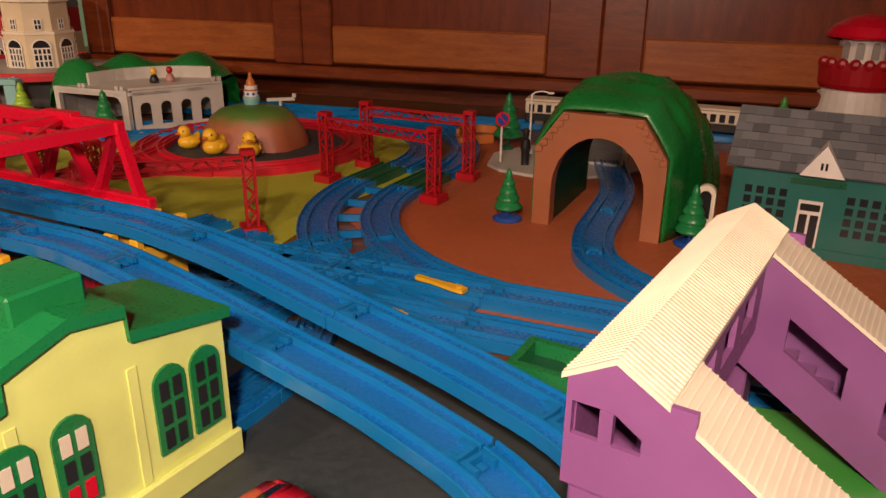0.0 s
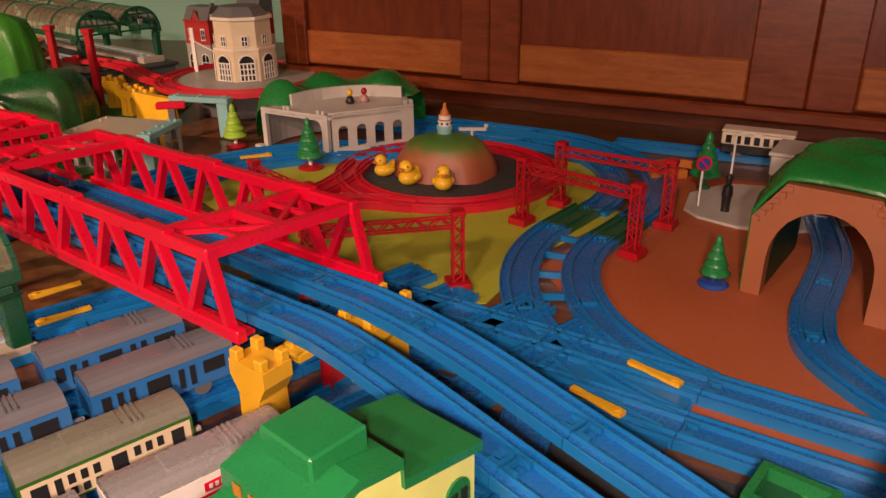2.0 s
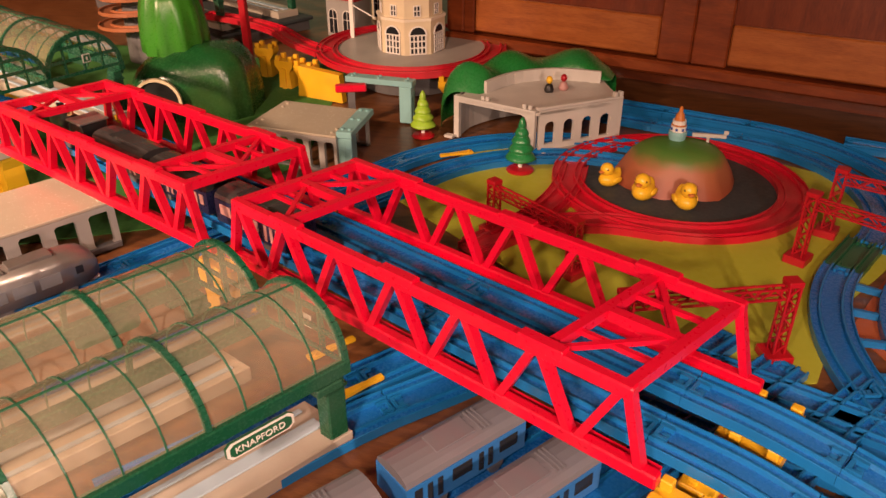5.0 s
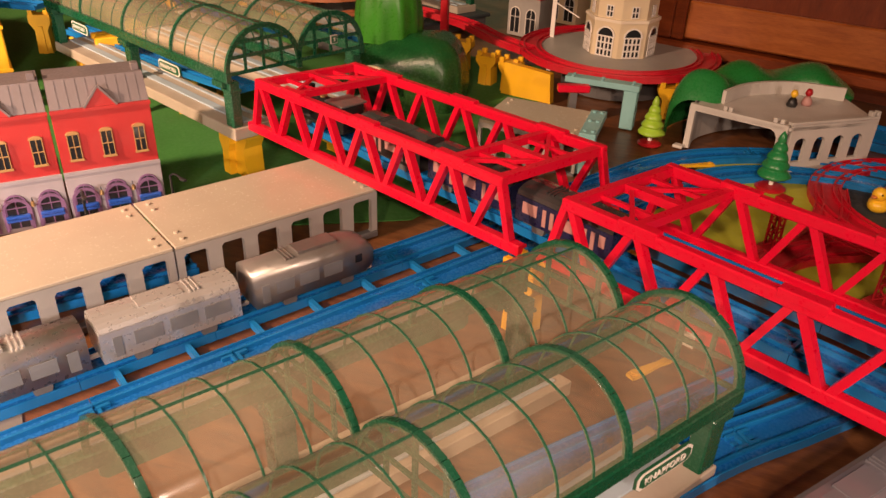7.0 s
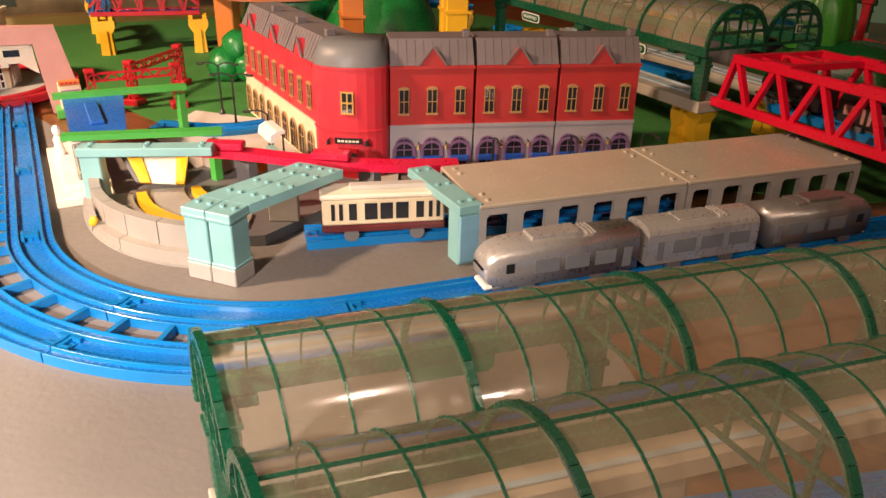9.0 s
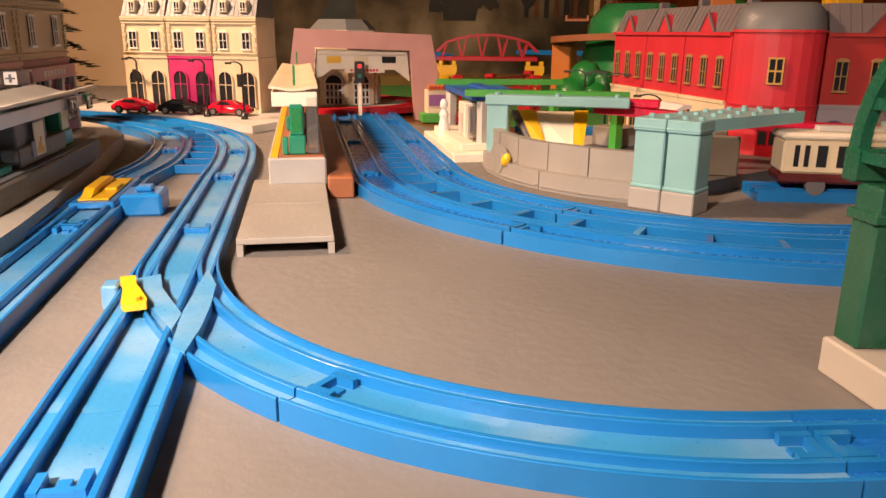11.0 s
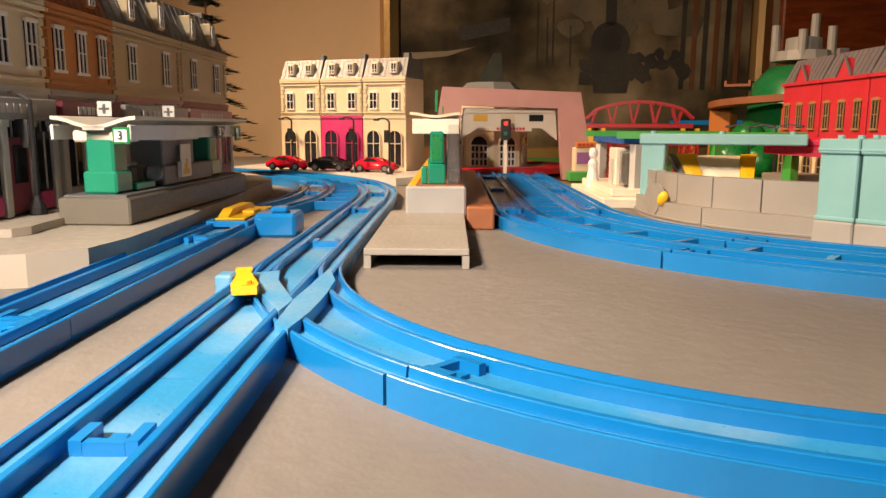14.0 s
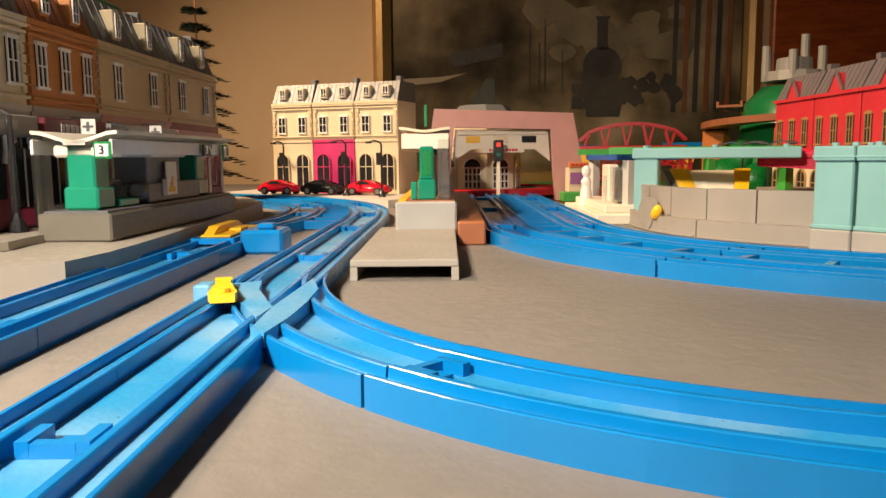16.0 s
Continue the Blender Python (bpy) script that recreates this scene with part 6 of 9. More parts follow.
# ---------------------------------------------------------------- hill tunnel with brown portal
def hill_tunnel():
    hd = -28.0
    t = thing("hill_tunnel", Matrix.Translation((0.3845, 0.926, 0.0016)) @ pose(0, 0, 0, 0, 0, hd), "green toy hill tunnel with a terracotta brick portal", "toy tunnel")
    W, D = 0.142, 0.165
    out = [(-W / 2, 0), (-W / 2, 0.088), (-W * 0.30, 0.128), (W * 0.30, 0.128), (W / 2, 0.088), (W / 2, 0)]
    inn = [(0.051, 0)] + [(0.051 * math.cos(math.pi * i / 12), 0.045 + 0.060 * math.sin(math.pi * i / 12)) for i in range(13)] + [(-0.051, 0)]
    bm = B()
    prism(bm, out + inn, 0.016, "y", -0.008)
    p = part("portal", bm, BROWN, t)
    lin = [(a * 1.04, b * 1.03) for a, b in inn]
    bm = B()
    v0 = [bm.verts.new((a, 0.0082, b)) for a, b in lin]
    v1 = [bm.verts.new((a * 1.05, 0.15, b * 0.98)) for a, b in lin]
    for i in range(len(lin) - 1):
        bm.faces.new((v0[i], v0[i + 1], v1[i + 1], v1[i]))
    bmesh.ops.solidify(bm, geom=list(bm.faces), thickness=0.002)
    part("lining", bm, GREEN_DK, t)
    for s in (-1, 1):
        for k in range(6):
            x, z = s * (W / 2 - 0.004 - 0.0055 * k), 0.086 + 0.0075 * k
            part("brick", box(B(), x - 0.004, x + 0.004, -0.0105, -0.0081, z - 0.003, z + 0.003, 0.0005), BROWN, p)
    bm = B()
    rim = [(-0.0735, 0.0), (-0.0735, 0.030), (-0.0735, 0.060), (-0.0735, 0.090), (-0.060, 0.111), (-0.044, 0.1315), (-0.022, 0.133), (0.0, 0.1335), (0.022, 0.133), (0.044, 0.1315), (0.060, 0.111), (0.0735, 0.090), (0.0735, 0.060), (0.0735, 0.030), (0.0735, 0.0)]
    nd = 14
    rows_ = []
    for j in range(nd + 1):
        f = j / nd
        y = -0.004 + D * f
        up = 1 + 0.20 * math.sin(math.pi * min(1, f * 1.15)) ** 0.8 - 0.15 * max(0, f - 0.7) / 0.3
        wd = 1 + 0.14 * math.sin(math.pi * 0.8 * f) ** 0.7
        row = []
        for i, (x, z) in enumerate(rim):
            kk = min(1.0, f * 2.6)
            aa = math.pi * (1 - i / (len(rim) - 1))
            x, z = x + (0.080 * math.copysign(abs(math.cos(aa)) ** 0.75, math.cos(aa)) - x) * kk, z + (0.134 * math.sin(aa) ** 0.62 - z) * kk
            nz = 1 + (0.05 * noise.noise(Vector((i * 0.7, j * 0.8, 1.3))) + 0.025 * noise.noise(Vector((i * 2.1, j * 1.9, 4.0)))) * min(1, 4 * f)
            row.append(bm.verts.new((x * wd * nz + 0.016 * f, y, z * up * nz)))
        rows_.append(row)
    for p0, q0 in zip(rows_, rows_[1:]):
        for i in range(len(rim) - 1):
            bm.faces.new((p0[i], p0[i + 1], q0[i + 1], q0[i]))
    bmesh.ops.subdivide_edges(bm, edges=list(bm.edges), cuts=1, smooth=0.6, use_grid_fill=True)
    for v in bm.verts:
        k = max(0, min(1, v.co.y / 0.03))
        v.co += v.co.normalized() * 0.004 * k * noise.noise(v.co * 55)
    bmesh.ops.solidify(bm, geom=list(bm.faces), thickness=0.003)
    part("hill", bm, GREEN_HILL, t, "glossy moulded green hill", True)


hill_tunnel()

# ---------------------------------------------------------------- red ring with the mountain
RC0 = Vector((-0.0655, 1.300, 0.0022))


def mountain_ring():
    t = thing("ring_track", Matrix.Translation(RC0), "faded red toy ring track with a branching tail", "toy track")
    n, R0 = 44, 0.157
    bm = B()
    rings = [[bm.verts.new(((R0 + q) * math.cos(2 * math.pi * i / n), (R0 + q) * math.sin(2 * math.pi * i / n) * 0.98, z)) for q, z in RAIL] for i in range(n)]
    for i in range(n):
        p, q = rings[i], rings[(i + 1) % n]
        for k in range(len(p)):
            bm.faces.new((p[k], p[(k + 1) % len(p)], q[(k + 1) % len(p)], q[k]))
    part("ring_bed", bm, RED_TR, t)
    q = spline([(-0.148, 0.02, -0.0002), (-0.152, -0.05, -0.0002), (-0.17, -0.12, -0.0002), (-0.205, -0.19, -0.0002), (-0.25, -0.26, -0.0002)], 5)
    part("tail_bed", sweep(B(), RAIL, q), RED_TR, t)
    q = spline([(-0.02, -0.155, -0.0003), (-0.09, -0.150, -0.0003), (-0.15, -0.165, -0.0003), (-0.205, -0.20, -0.0003), (-0.25, -0.25, -0.0003)], 5)
    part("tail_bed", sweep(B(), RAIL, q), RED_TR, t)
    tagged(part("pond_disc", cyl(B(), RC0.x, RC0.y, 0.0022, 0.0045, 0.136, None, 40), MAT_DK), "round dark slate disc inside the red ring", "ground", "", "structure")


mountain_ring()


def mountain():
    m, nt, b, ln = node_mat("painted_mountain")
    co = nt.nodes.new("ShaderNodeTexCoord")
    sp = nt.nodes.new("ShaderNodeSeparateXYZ")
    ln.new(co.outputs["Object"], sp.inputs[0])
    nz = noise_tex(nt, 30, 5)
    ad = nt.nodes.new("ShaderNodeMath")
    ad.operation = "MULTIPLY_ADD"
    ad.inputs[1].default_value = 0.02
    ln.new(nz.outputs["Fac"], ad.inputs[0])
    ln.new(sp.outputs["Z"], ad.inputs[2])
    mr = nt.nodes.new("ShaderNodeMapRange")
    mr.inputs[1].default_value, mr.inputs[2].default_value = 0.0, 0.075
    ln.new(ad.outputs[0], mr.inputs[0])
    ln.new(ramp(nt, mr.outputs[0], [(0.15, (0.30, 0.07, 0.03)), (0.60, (0.36, 0.12, 0.05)), (0.78, (0.10, 0.17, 0.03)), (0.95, (0.05, 0.20, 0.03))]), b.inputs["Base Color"])
    b.inputs["Roughness"].default_value = 0.5
    t = thing("toy_mountain", Matrix.Translation((-0.068, 1.308, 0.0046)), "brown toy mountain with a painted green top", "toy mountain")
    bm = B()
    rows_ = []
    for j, (k, z) in enumerate(((1.0, 0), (0.97, 0.008), (0.86, 0.026), (0.74, 0.044), (0.62, 0.053), (0.42, 0.058), (0.12, 0.059))):
        row = []
        for i in range(28):
            a = 2 * math.pi * i / 28
            w = 1 + 0.13 * noise.noise(Vector((math.cos(a) * 1.7, math.sin(a) * 1.7, 0.35 * j)))
            row.append(bm.verts.new((0.086 * k * w * math.cos(a), 0.066 * k * w * math.sin(a), z)))
        rows_.append(row)
    for p, q in zip(rows_, rows_[1:]):
        for i in range(28):
            bm.faces.new((p[i], p[(i + 1) % 28], q[(i + 1) % 28], q[i]))
    bm.faces.new(rows_[-1])
    part("rock", bm, m, t, "", True)
    s = thing("toy_ship", Matrix.Translation((-0.073, 1.322, 0.062)) @ pose(0, 0, 0, 0, 0, -15), "small toy ship with blue hull and orange mast", "toy ship")
    part("hull", lathe(B(), [(0.011, 0), (0.013, 0.010), (0.0125, 0.014)], 16), CYAN, s)
    part("cabin", lathe(B(), [(0.011, 0.0141), (0.011, 0.022), (0.0095, 0.0221), (0.0095, 0.030)], 12), WHITE, s)
    for k in range(8):
        a = k * math.pi / 4
        part("porthole", box(B(), -0.0016, 0.0016, -0.0118, -0.0106, 0.0165, 0.0200, 0, pose(0, 0, 0, 0, 0, math.degrees(a))), BLUE_DK, s)
    part("band", lathe(B(), [(0.0105, 0.0225), (0.0105, 0.0245)], 12), ORANGE, s)
    part("mast", lathe(B(), [(0.0075, 0.0301), (0.006, 0.037), (0.003, 0.042), (0.0025, 0.048), (0.0008, 0.050)], 12), ORANGE, s)
    w = thing("windsock_arm", Matrix.Translation((-0.030, 1.328, 0.058)) @ pose(0, 0, 0, 0, 0, -12), "small white toy plane on the mountain", "toy plane")
    part("fuselage", beam(B(), (-0.022, 0, 0.010), (0.024, 0, 0.014), 0.004, 0.005), GREY_LT, w)
    part("tail", box(B(), 0.020, 0.026, -0.001, 0.001, 0.0166, 0.022), GREY_LT, w)
    part("stand", box(B(), -0.002, 0.002, -0.002, 0.002, 0, 0.0095), GREY_LT, w)


mountain()


def duck(m):
    t = thing("rubber_duck", m, "small yellow rubber duck with an orange beak", "rubber duck", "rubber ducks")
    bm = B()
    bmesh.ops.create_uvsphere(bm, u_segments=18, v_segments=12, radius=0.0125, matrix=Matrix.Translation((0, 0, 0.0095)) @ Matrix.Diagonal((1.25, 0.95, 0.78, 1)))
    for v in bm.verts:
        if v.co.x < -0.009:
            v.co.z += (-0.009 - v.co.x) * 1.6
    part("body", bm, YEL_DUCK, t, "", True)
    bm = B()
    bmesh.ops.create_uvsphere(bm, u_segments=16, v_segments=10, radius=0.0085, matrix=Matrix.Translation((0.006, 0, 0.0235)))
    part("head", bm, YEL_DUCK, t, "", True)
    bm = B()
    bmesh.ops.create_uvsphere(bm, u_segments=10, v_segments=6, radius=0.004, matrix=Matrix.Translation((0.0145, 0, 0.022)) @ Matrix.Diagonal((1.1, 1.0, 0.45, 1)))
    part("beak", bm, ORANGE, t, "", True)
    for y in (-0.0062, 0.0062):
        bm = B()
        bmesh.ops.create_uvsphere(bm, u_segments=8, v_segments=6, radius=0.0013, matrix=Matrix.Translation((0.0105, y, 0.0255)))
        part("eye", bm, BLACK, t, "", True)
    for y in (-0.0115, 0.0115):
        bm = B()
        bmesh.ops.create_uvsphere(bm, u_segments=10, v_segments=6, radius=0.006, matrix=Matrix.Translation((-0.003, y, 0.0105)) @ Matrix.Diagonal((1.3, 0.35, 0.7, 1)))
        part("wing", bm, YEL_DUCK, t, "", True)
    return t


BIG = Matrix.Scale(1.12, 4)
d0 = duck(pose(-0.160, 1.272, 0.0046, 0, 0, 225) @ BIG)
copy_thing(d0, pose(-0.113, 1.238, 0.0046, 0, 0, 245) @ BIG)
copy_thing(d0, pose(-0.058, 1.222, 0.0046, 0, 0, 285) @ BIG)


# ---------------------------------------------------------------- red signal gantries
def lattice_post(bm, x, y, z0, z1, w):
    for a in (-1, 1):
        for b in (-1, 1):
            beam(bm, (x + a * w / 2, y + b * w / 2, z0), (x + a * w / 2, y + b * w / 2, z1), 0.0022, 0.0022)
    n = 7
    for k in range(n):
        za, zb = z0 + (z1 - z0) * k / n, z0 + (z1 - z0) * (k + 1) / n
        s = 1 if k % 2 else -1
        for b in (-1, 1):
            beam(bm, (x + s * w / 2, y + b * w / 2, za), (x - s * w / 2, y + b * w / 2, zb), 0.0015, 0.0015)
            beam(bm, (x + b * w / 2, y + s * w / 2, za), (x + b * w / 2, y - s * w / 2, zb), 0.0015, 0.0015)


def gantry(p, q, h, label="dark red lattice signal gantry across the tracks", one=False):
    p, q = Vector(p), Vector(q)
    L = (q - p).length
    hd = math.degrees(math.atan2((q - p).y, (q - p).x))
    t = thing("signal_gantry", Matrix.Translation(p) @ pose(0, 0, 0, 0, 0, hd), label, "toy gantry", "red gantries")
    for x in ((0, L) if not one else (L,)):
        bm = B()
        lattice_post(bm, x, 0, 0.010, h, 0.011)
        part("post", bm, RED_DK, t)
        part("foot", box(B(), x - 0.013, x + 0.013, -0.014, 0.014, 0, 0.010, 0.001), RED_DK, t)
        part("cap", box(B(), x - 0.0075, x + 0.0075, -0.0075, 0.0075, h, h + 0.006, 0.001), RED_DK, t)
    bm = B()
    for z in (h - 0.013, h - 0.002):
        for y in (-0.004, 0.004):
            beam(bm, (0.006, y, z), (L - 0.006, y, z), 0.002, 0.002)
    n = max(6, int(L / 0.014))
    for k in range(n):
        xa, xb = 0.006 + (L - 0.012) * k / n, 0.006 + (L - 0.012) * (k + 1) / n
        za, zb = (h - 0.013, h - 0.002) if k % 2 else (h - 0.002, h - 0.013)
        for y in (-0.004, 0.004):
            beam(bm, (xa, y, za), (xb, y, zb), 0.0015, 0.0015)
    part("lattice_beam", bm, RED_DK, t)
    return t


gantry((0.068, 1.112, 0.002), (0.2075, 1.026, 0.002), 0.086)
gantry((0.114, 1.190, 0.002), (0.2545, 1.128, 0.002), 0.086)
gantry((-0.135, 0.855, 0.002), (0.0145, 0.909, 0.0022), 0.086, "dark red lattice gantry post beside the raised track")
gantry((-0.2985, 1.102, 0.0022), (-0.192, 1.020, 0.0022), 0.068, "dark red lattice gantry behind the truss bridge")


# ---------------------------------------------------------------- arcaded shed with green domes
def viaduct_shed():
    """Short curved tunnel: open portal, arcade along its inner side, green ridge along its outer side."""
    PL, PR, E, E2 = Vector((-0.418, 1.411, 0)), Vector((-0.281, 1.363, 0)), Vector((-0.152, 1.453, 0)), Vector((-0.187, 1.548, 0))
    t = thing("arcade_shed", pose(0, 0, 0.0022), "pale grey toy train shed with arched windows and a green ridge", "toy shed")
    H = 0.071

    def along(a, b):
        d = (b - a).normalized()
        return Matrix(((d.x, -d.y, 0, a.x), (d.y, d.x, 0, a.y), (0, 0, 1, 0), (0, 0, 0, 1)))

    # portal frame with a rounded upper corner
    W = (PR - PL).length
    bm = B()
    prism(bm, [(0, 0), (0.009, 0), (0.009, H - 0.010), (W - 0.024, H - 0.010), (W - 0.017, H - 0.013), (W - 0.013, H - 0.021), (W - 0.012, 0.0), (W, 0), (W, H), (0, H)], 0.008, "y", 0.0)
    bmesh.ops.transform(bm, matrix=along(PL, PR), verts=bm.verts)
    part("portal_frame", bm, GREY_LT, t)
    for a in (0.052, 0.060, W - 0.020, W - 0.010):
        bm = box(B(), a - 0.003, a + 0.003, 0.001, 0.0075, H + 0.0001, H + 0.007, 0.0008)
        bmesh.ops.transform(bm, matrix=along(PL, PR), verts=bm.verts)
        part("merlon", bm, GREY_LT, t)
    bm = box(B(), -0.012, 0.004, -0.012, -0.0001, 0, 0.005, 0.001)
    bmesh.ops.transform(bm, matrix=along(PL, PR), verts=bm.verts)
    part("foot", bm, GREY_LT, t)
    # arcade wall
    A = along(PR, E)
    L = (E - PR).length
    bm = B()
    last = 0.009
    for x in (0.028, 0.061, 0.094, 0.127):
        pts = arch_pts(0.0185, 0.037, 8, x, 0.014)
        box(bm, last, x - 0.00925, 0, 0.006, 0, H)
        box(bm, x - 0.00925, x + 0.00925, 0, 0.006, 0, 0.014)
        prism(bm, [(x - 0.00925, H)] + [p for p in pts[1:-1]] + [(x + 0.00925, H)], 0.006, "y", 0)
        last = x + 0.00925
    box(bm, last, L, 0, 0.006, 0, H)
    bmesh.ops.transform(bm, matrix=A, verts=bm.verts)
    part("arcade_wall", bm, GREY_LT, t)
    bm = B()
    box(bm, 0.004, L, -0.0015, 0.0075, H + 0.0001, H + 0.0045, 0.001)
    bmesh.ops.transform(bm, matrix=A, verts=bm.verts)
    part("parapet", bm, GREY_LT, t)
    for x in (L - 0.014, L - 0.004):
        bm = box(B(), x - 0.003, x + 0.003, -0.0012, 0.0072, H + 0.0046, H + 0.012, 0.0008)
        bmesh.ops.transform(bm, matrix=A, verts=bm.verts)
        part("merlon", bm, GREY_LT, t)
    bm = box(B(), 0.010, L + 0.014, -0.012, -0.0001, 0, 0.006, 0.001)
    bmesh.ops.transform(bm, matrix=A, verts=bm.verts)
    part("step", bm, GREY_LT, t)
    # outer wall, roof deck and the raised rear parapet
    outer = spline([PL + Vector((0.006, 0.006, 0)), (-0.398, 1.470, 0), (-0.345, 1.530, 0), (-0.270, 1.560, 0), E2], 4)
    part("outer_wall", sweep(B(), [(-0.003, 0), (0.003, 0), (0.003, H - 0.003), (-0.003, H - 0.003)], outer), GREY, t, "grey inner wall")
    bm = B()
    inner = [PL.lerp(PR, 0.06), PL.lerp(PR, 0.97), PR.lerp(E, 0.03), PR.lerp(E, 0.99)]
    prism(bm, [(p.x, p.y) for p in inner] + [(p.x, p.y) for p in reversed(outer)], 0.005, "z", H - 0.008)
    part("roof_deck", bm, GREY_LT, t)
    rear = spline([(-0.372, 1.440, H - 0.003), (-0.335, 1.500, H - 0.003), (-0.270, 1.538, H - 0.003), (-0.192, 1.536, H - 0.003)], 4)
    part("rear_parapet", sweep(B(), [(-0.003, 0), (0.003, 0), (0.003, 0.020), (-0.003, 0.020)], rear), GREY_LT, t)
    # green ridge with three humps
    path = spline([(-0.415, 1.440, 0), (-0.398, 1.498, 0), (-0.350, 1.560, 0), (-0.270, 1.600, 0), (-0.170, 1.588, 0)], 8)
    n = len(path) - 1
    bm = B()
    rows_ = []
    for i, p in enumerate(path):
        d = (path[min(i + 1, n)] - path[max(i - 1, 0)]).normalized()
        o = Vector((-d.y, d.x, 0))
        s_ = i / n
        end = min(1.0, (s_ / 0.10) ** 0.5, ((1 - s_) / 0.12) ** 0.5) if 0 < s_ < 1 else 0.0
        top = H - 0.004 + 0.040 * end * (0.76 + 0.24 * math.cos(2 * math.pi * 3 * (s_ - 0.17)))
        row = []
        for k in range(13):
            a = math.pi * k / 12
            w = 0.044 * (0.75 + 0.25 * end)
            z = top * math.sin(a) ** 0.55 if math.cos(a) > 0 else H - 0.004 + (top - H + 0.004) * math.sin(a) ** 0.7
            row.append(bm.verts.new(p + o * (w * math.cos(a)) + Vector((0, 0, max(0.0, z)))))
        rows_.append(row)
    for a, b in zip(rows_, rows_[1:]):
        for k in range(12):
            bm.faces.new((a[k], a[k + 1], b[k + 1], b[k]))
    part("green_ridge", bm, GREEN_HILL, t, "glossy green ridge with three humps", True)
    for k, (x, y, c, hat) in enumerate(((-0.272, 1.470, BLACK, YEL_DUCK), (-0.250, 1.486, PINK, RED_DK))):
        f = thing("figurine", pose(x, y, 0.0022 + H - 0.0029), "plain little toy figurine seated on the shed roof", "figurine", "figurines")
        part("body", lathe(B(), [(0.007, 0), (0.0085, 0.004), (0.0055, 0.012), (0.0030, 0.014)], 12), c, f, "", True)
        part("head", lathe(B(), [(0.0025, 0.0141), (0.0050, 0.017), (0.0056, 0.021), (0.0030, 0.0255)], 12), hat, f, "", True)


viaduct_shed()


# ---------------------------------------------------------------- police box corner
def police_corner():
    sheet("pavement_corner", [(0.285, 1.195), (0.30, 1.165), (0.345, 1.135), (0.40, 1.125), (0.52, 1.17), (0.50, 1.30), (0.36, 1.31), (0.30, 1.26)], 0.0016, 0.004, GREY_LT, "pale grey rounded pavement plate", "pavement")
    t = thing("police_box", pose(0.435, 1.225, 0.0058, 0, 0, -24), "white toy police box with clear walls and flat roof", "toy building")
    part("floor_slab", box(B(), -0.035, 0.055, -0.03, 0.045, 0, 0.004), WHITE, t)
    part("upper_storey", box(B(), -0.035, 0.055, -0.030, 0.045, 0.046, 0.074, 0.002), GREY_LT, t)
    part("roof", box(B(), -0.038, 0.058, -0.033, 0.048, 0.0741, 0.079, 0.001), GREY_LT, t)
    part("hatch", box(B(), 0.0, 0.020, 0.0, 0.018, 0.0791, 0.086, 0.001), GREY_LT, t)
    part("glass_wall", box(B(), -0.033, 0.053, -0.0285, -0.0265, 0.0041, 0.0459), CLEAR_BLUE, t)
    part("back_wall", box(B(), -0.033, 0.053, 0.040, 0.043, 0.0041, 0.0459), GREY_LT, t)
    part("slit_window", box(B(), 0.012, 0.018, -0.0308, -0.0301, 0.052, 0.068), RED_DK, t)
    w = part("notice_board", box(B(), -0.036, -0.014, -0.0365, -0.0345, 0.010, 0.030), YEL, t)
    bm = B()
    for i in range(3):
        for j in range(2):
            box(bm, -0.033 + 0.006 * i, -0.0285 + 0.006 * i, -0.0372, -0.0366, 0.014 + 0.007 * j, 0.0185 + 0.007 * j)
    part("notice_bar", bm, BLACK, w)
    part("board_leg", box(B(), -0.026, -0.024, -0.0362, -0.0348, 0, 0.0099), YEL, t)
    s = thing("round_sign", pose(0.3045, 1.2045, 0.0058, 0, 0, 10), "round red no-entry toy sign on a white post", "toy sign")
    part("post", cyl(B(), 0, 0, 0, 0.064, 0.0016, None, 8), WHITE, s)
    bm = B()
    bmesh.ops.create_cone(bm, cap_ends=True, segments=20, radius1=0.0105, radius2=0.0105, depth=0.0025, matrix=pose(0, -0.0026, 0.062, 90, 0, 0))
    d = part("disc", bm, RED, s)
    bm = B()
    bmesh.ops.create_cone(bm, cap_ends=True, segments=20, radius1=0.0078, radius2=0.0078, depth=0.0006, matrix=pose(0, -0.0043, 0.062, 90, 0, 0))
    part("disc_face", bm, BLUE_DK, d)
    part("slash", beam(B(), (-0.006, -0.0048, 0.068), (0.006, -0.0048, 0.056), 0.0022, 0.0008, (0, 1, 0)), RED, d)
    f = B()
    lathe(f, [(0.006, 0), (0.0055, 0.004), (0.006, 0.018), (0.0075, 0.024), (0.006, 0.036), (0.003, 0.038), (0.0045, 0.042), (0.0045, 0.047), (0.0058, 0.0475), (0.003, 0.052)], 12)
    tagged(part("figurine", f, BLACK), "plain dark toy figurine standing by the police box", "figurine", "figurines").matrix_basis = pose(0.338, 1.190, 0.0058)
    street_lamp(pose(0.352, 1.255, 0.0058, 0, 0, -10), 0.088, WHITE, False, False, "white toy street lamp with a curved arm")
    tree(pose(0.322, 1.285, 0.0058), 0.085, GREEN, GREEN_DK, "slim green toy tree by the round sign", 0.010)
    o = thing("orange_rail", pose(0.275, 1.33, 0.0016, 0, 0, 20), "curved orange plastic fence piece", "toy fence")
    bm = B()
    q = arc((-0.03, 0, 0.02), 60, 0.04, -120, 12)
    for a, b in zip(q, q[1:]):
        beam(bm, a, b, 0.005, 0.012)
    part("hoop", bm, ORANGE, o)
    part("foot", box(B(), -0.030, 0.03, -0.006, 0.006, 0, 0.014, 0.001), ORANGE, o)


police_corner()


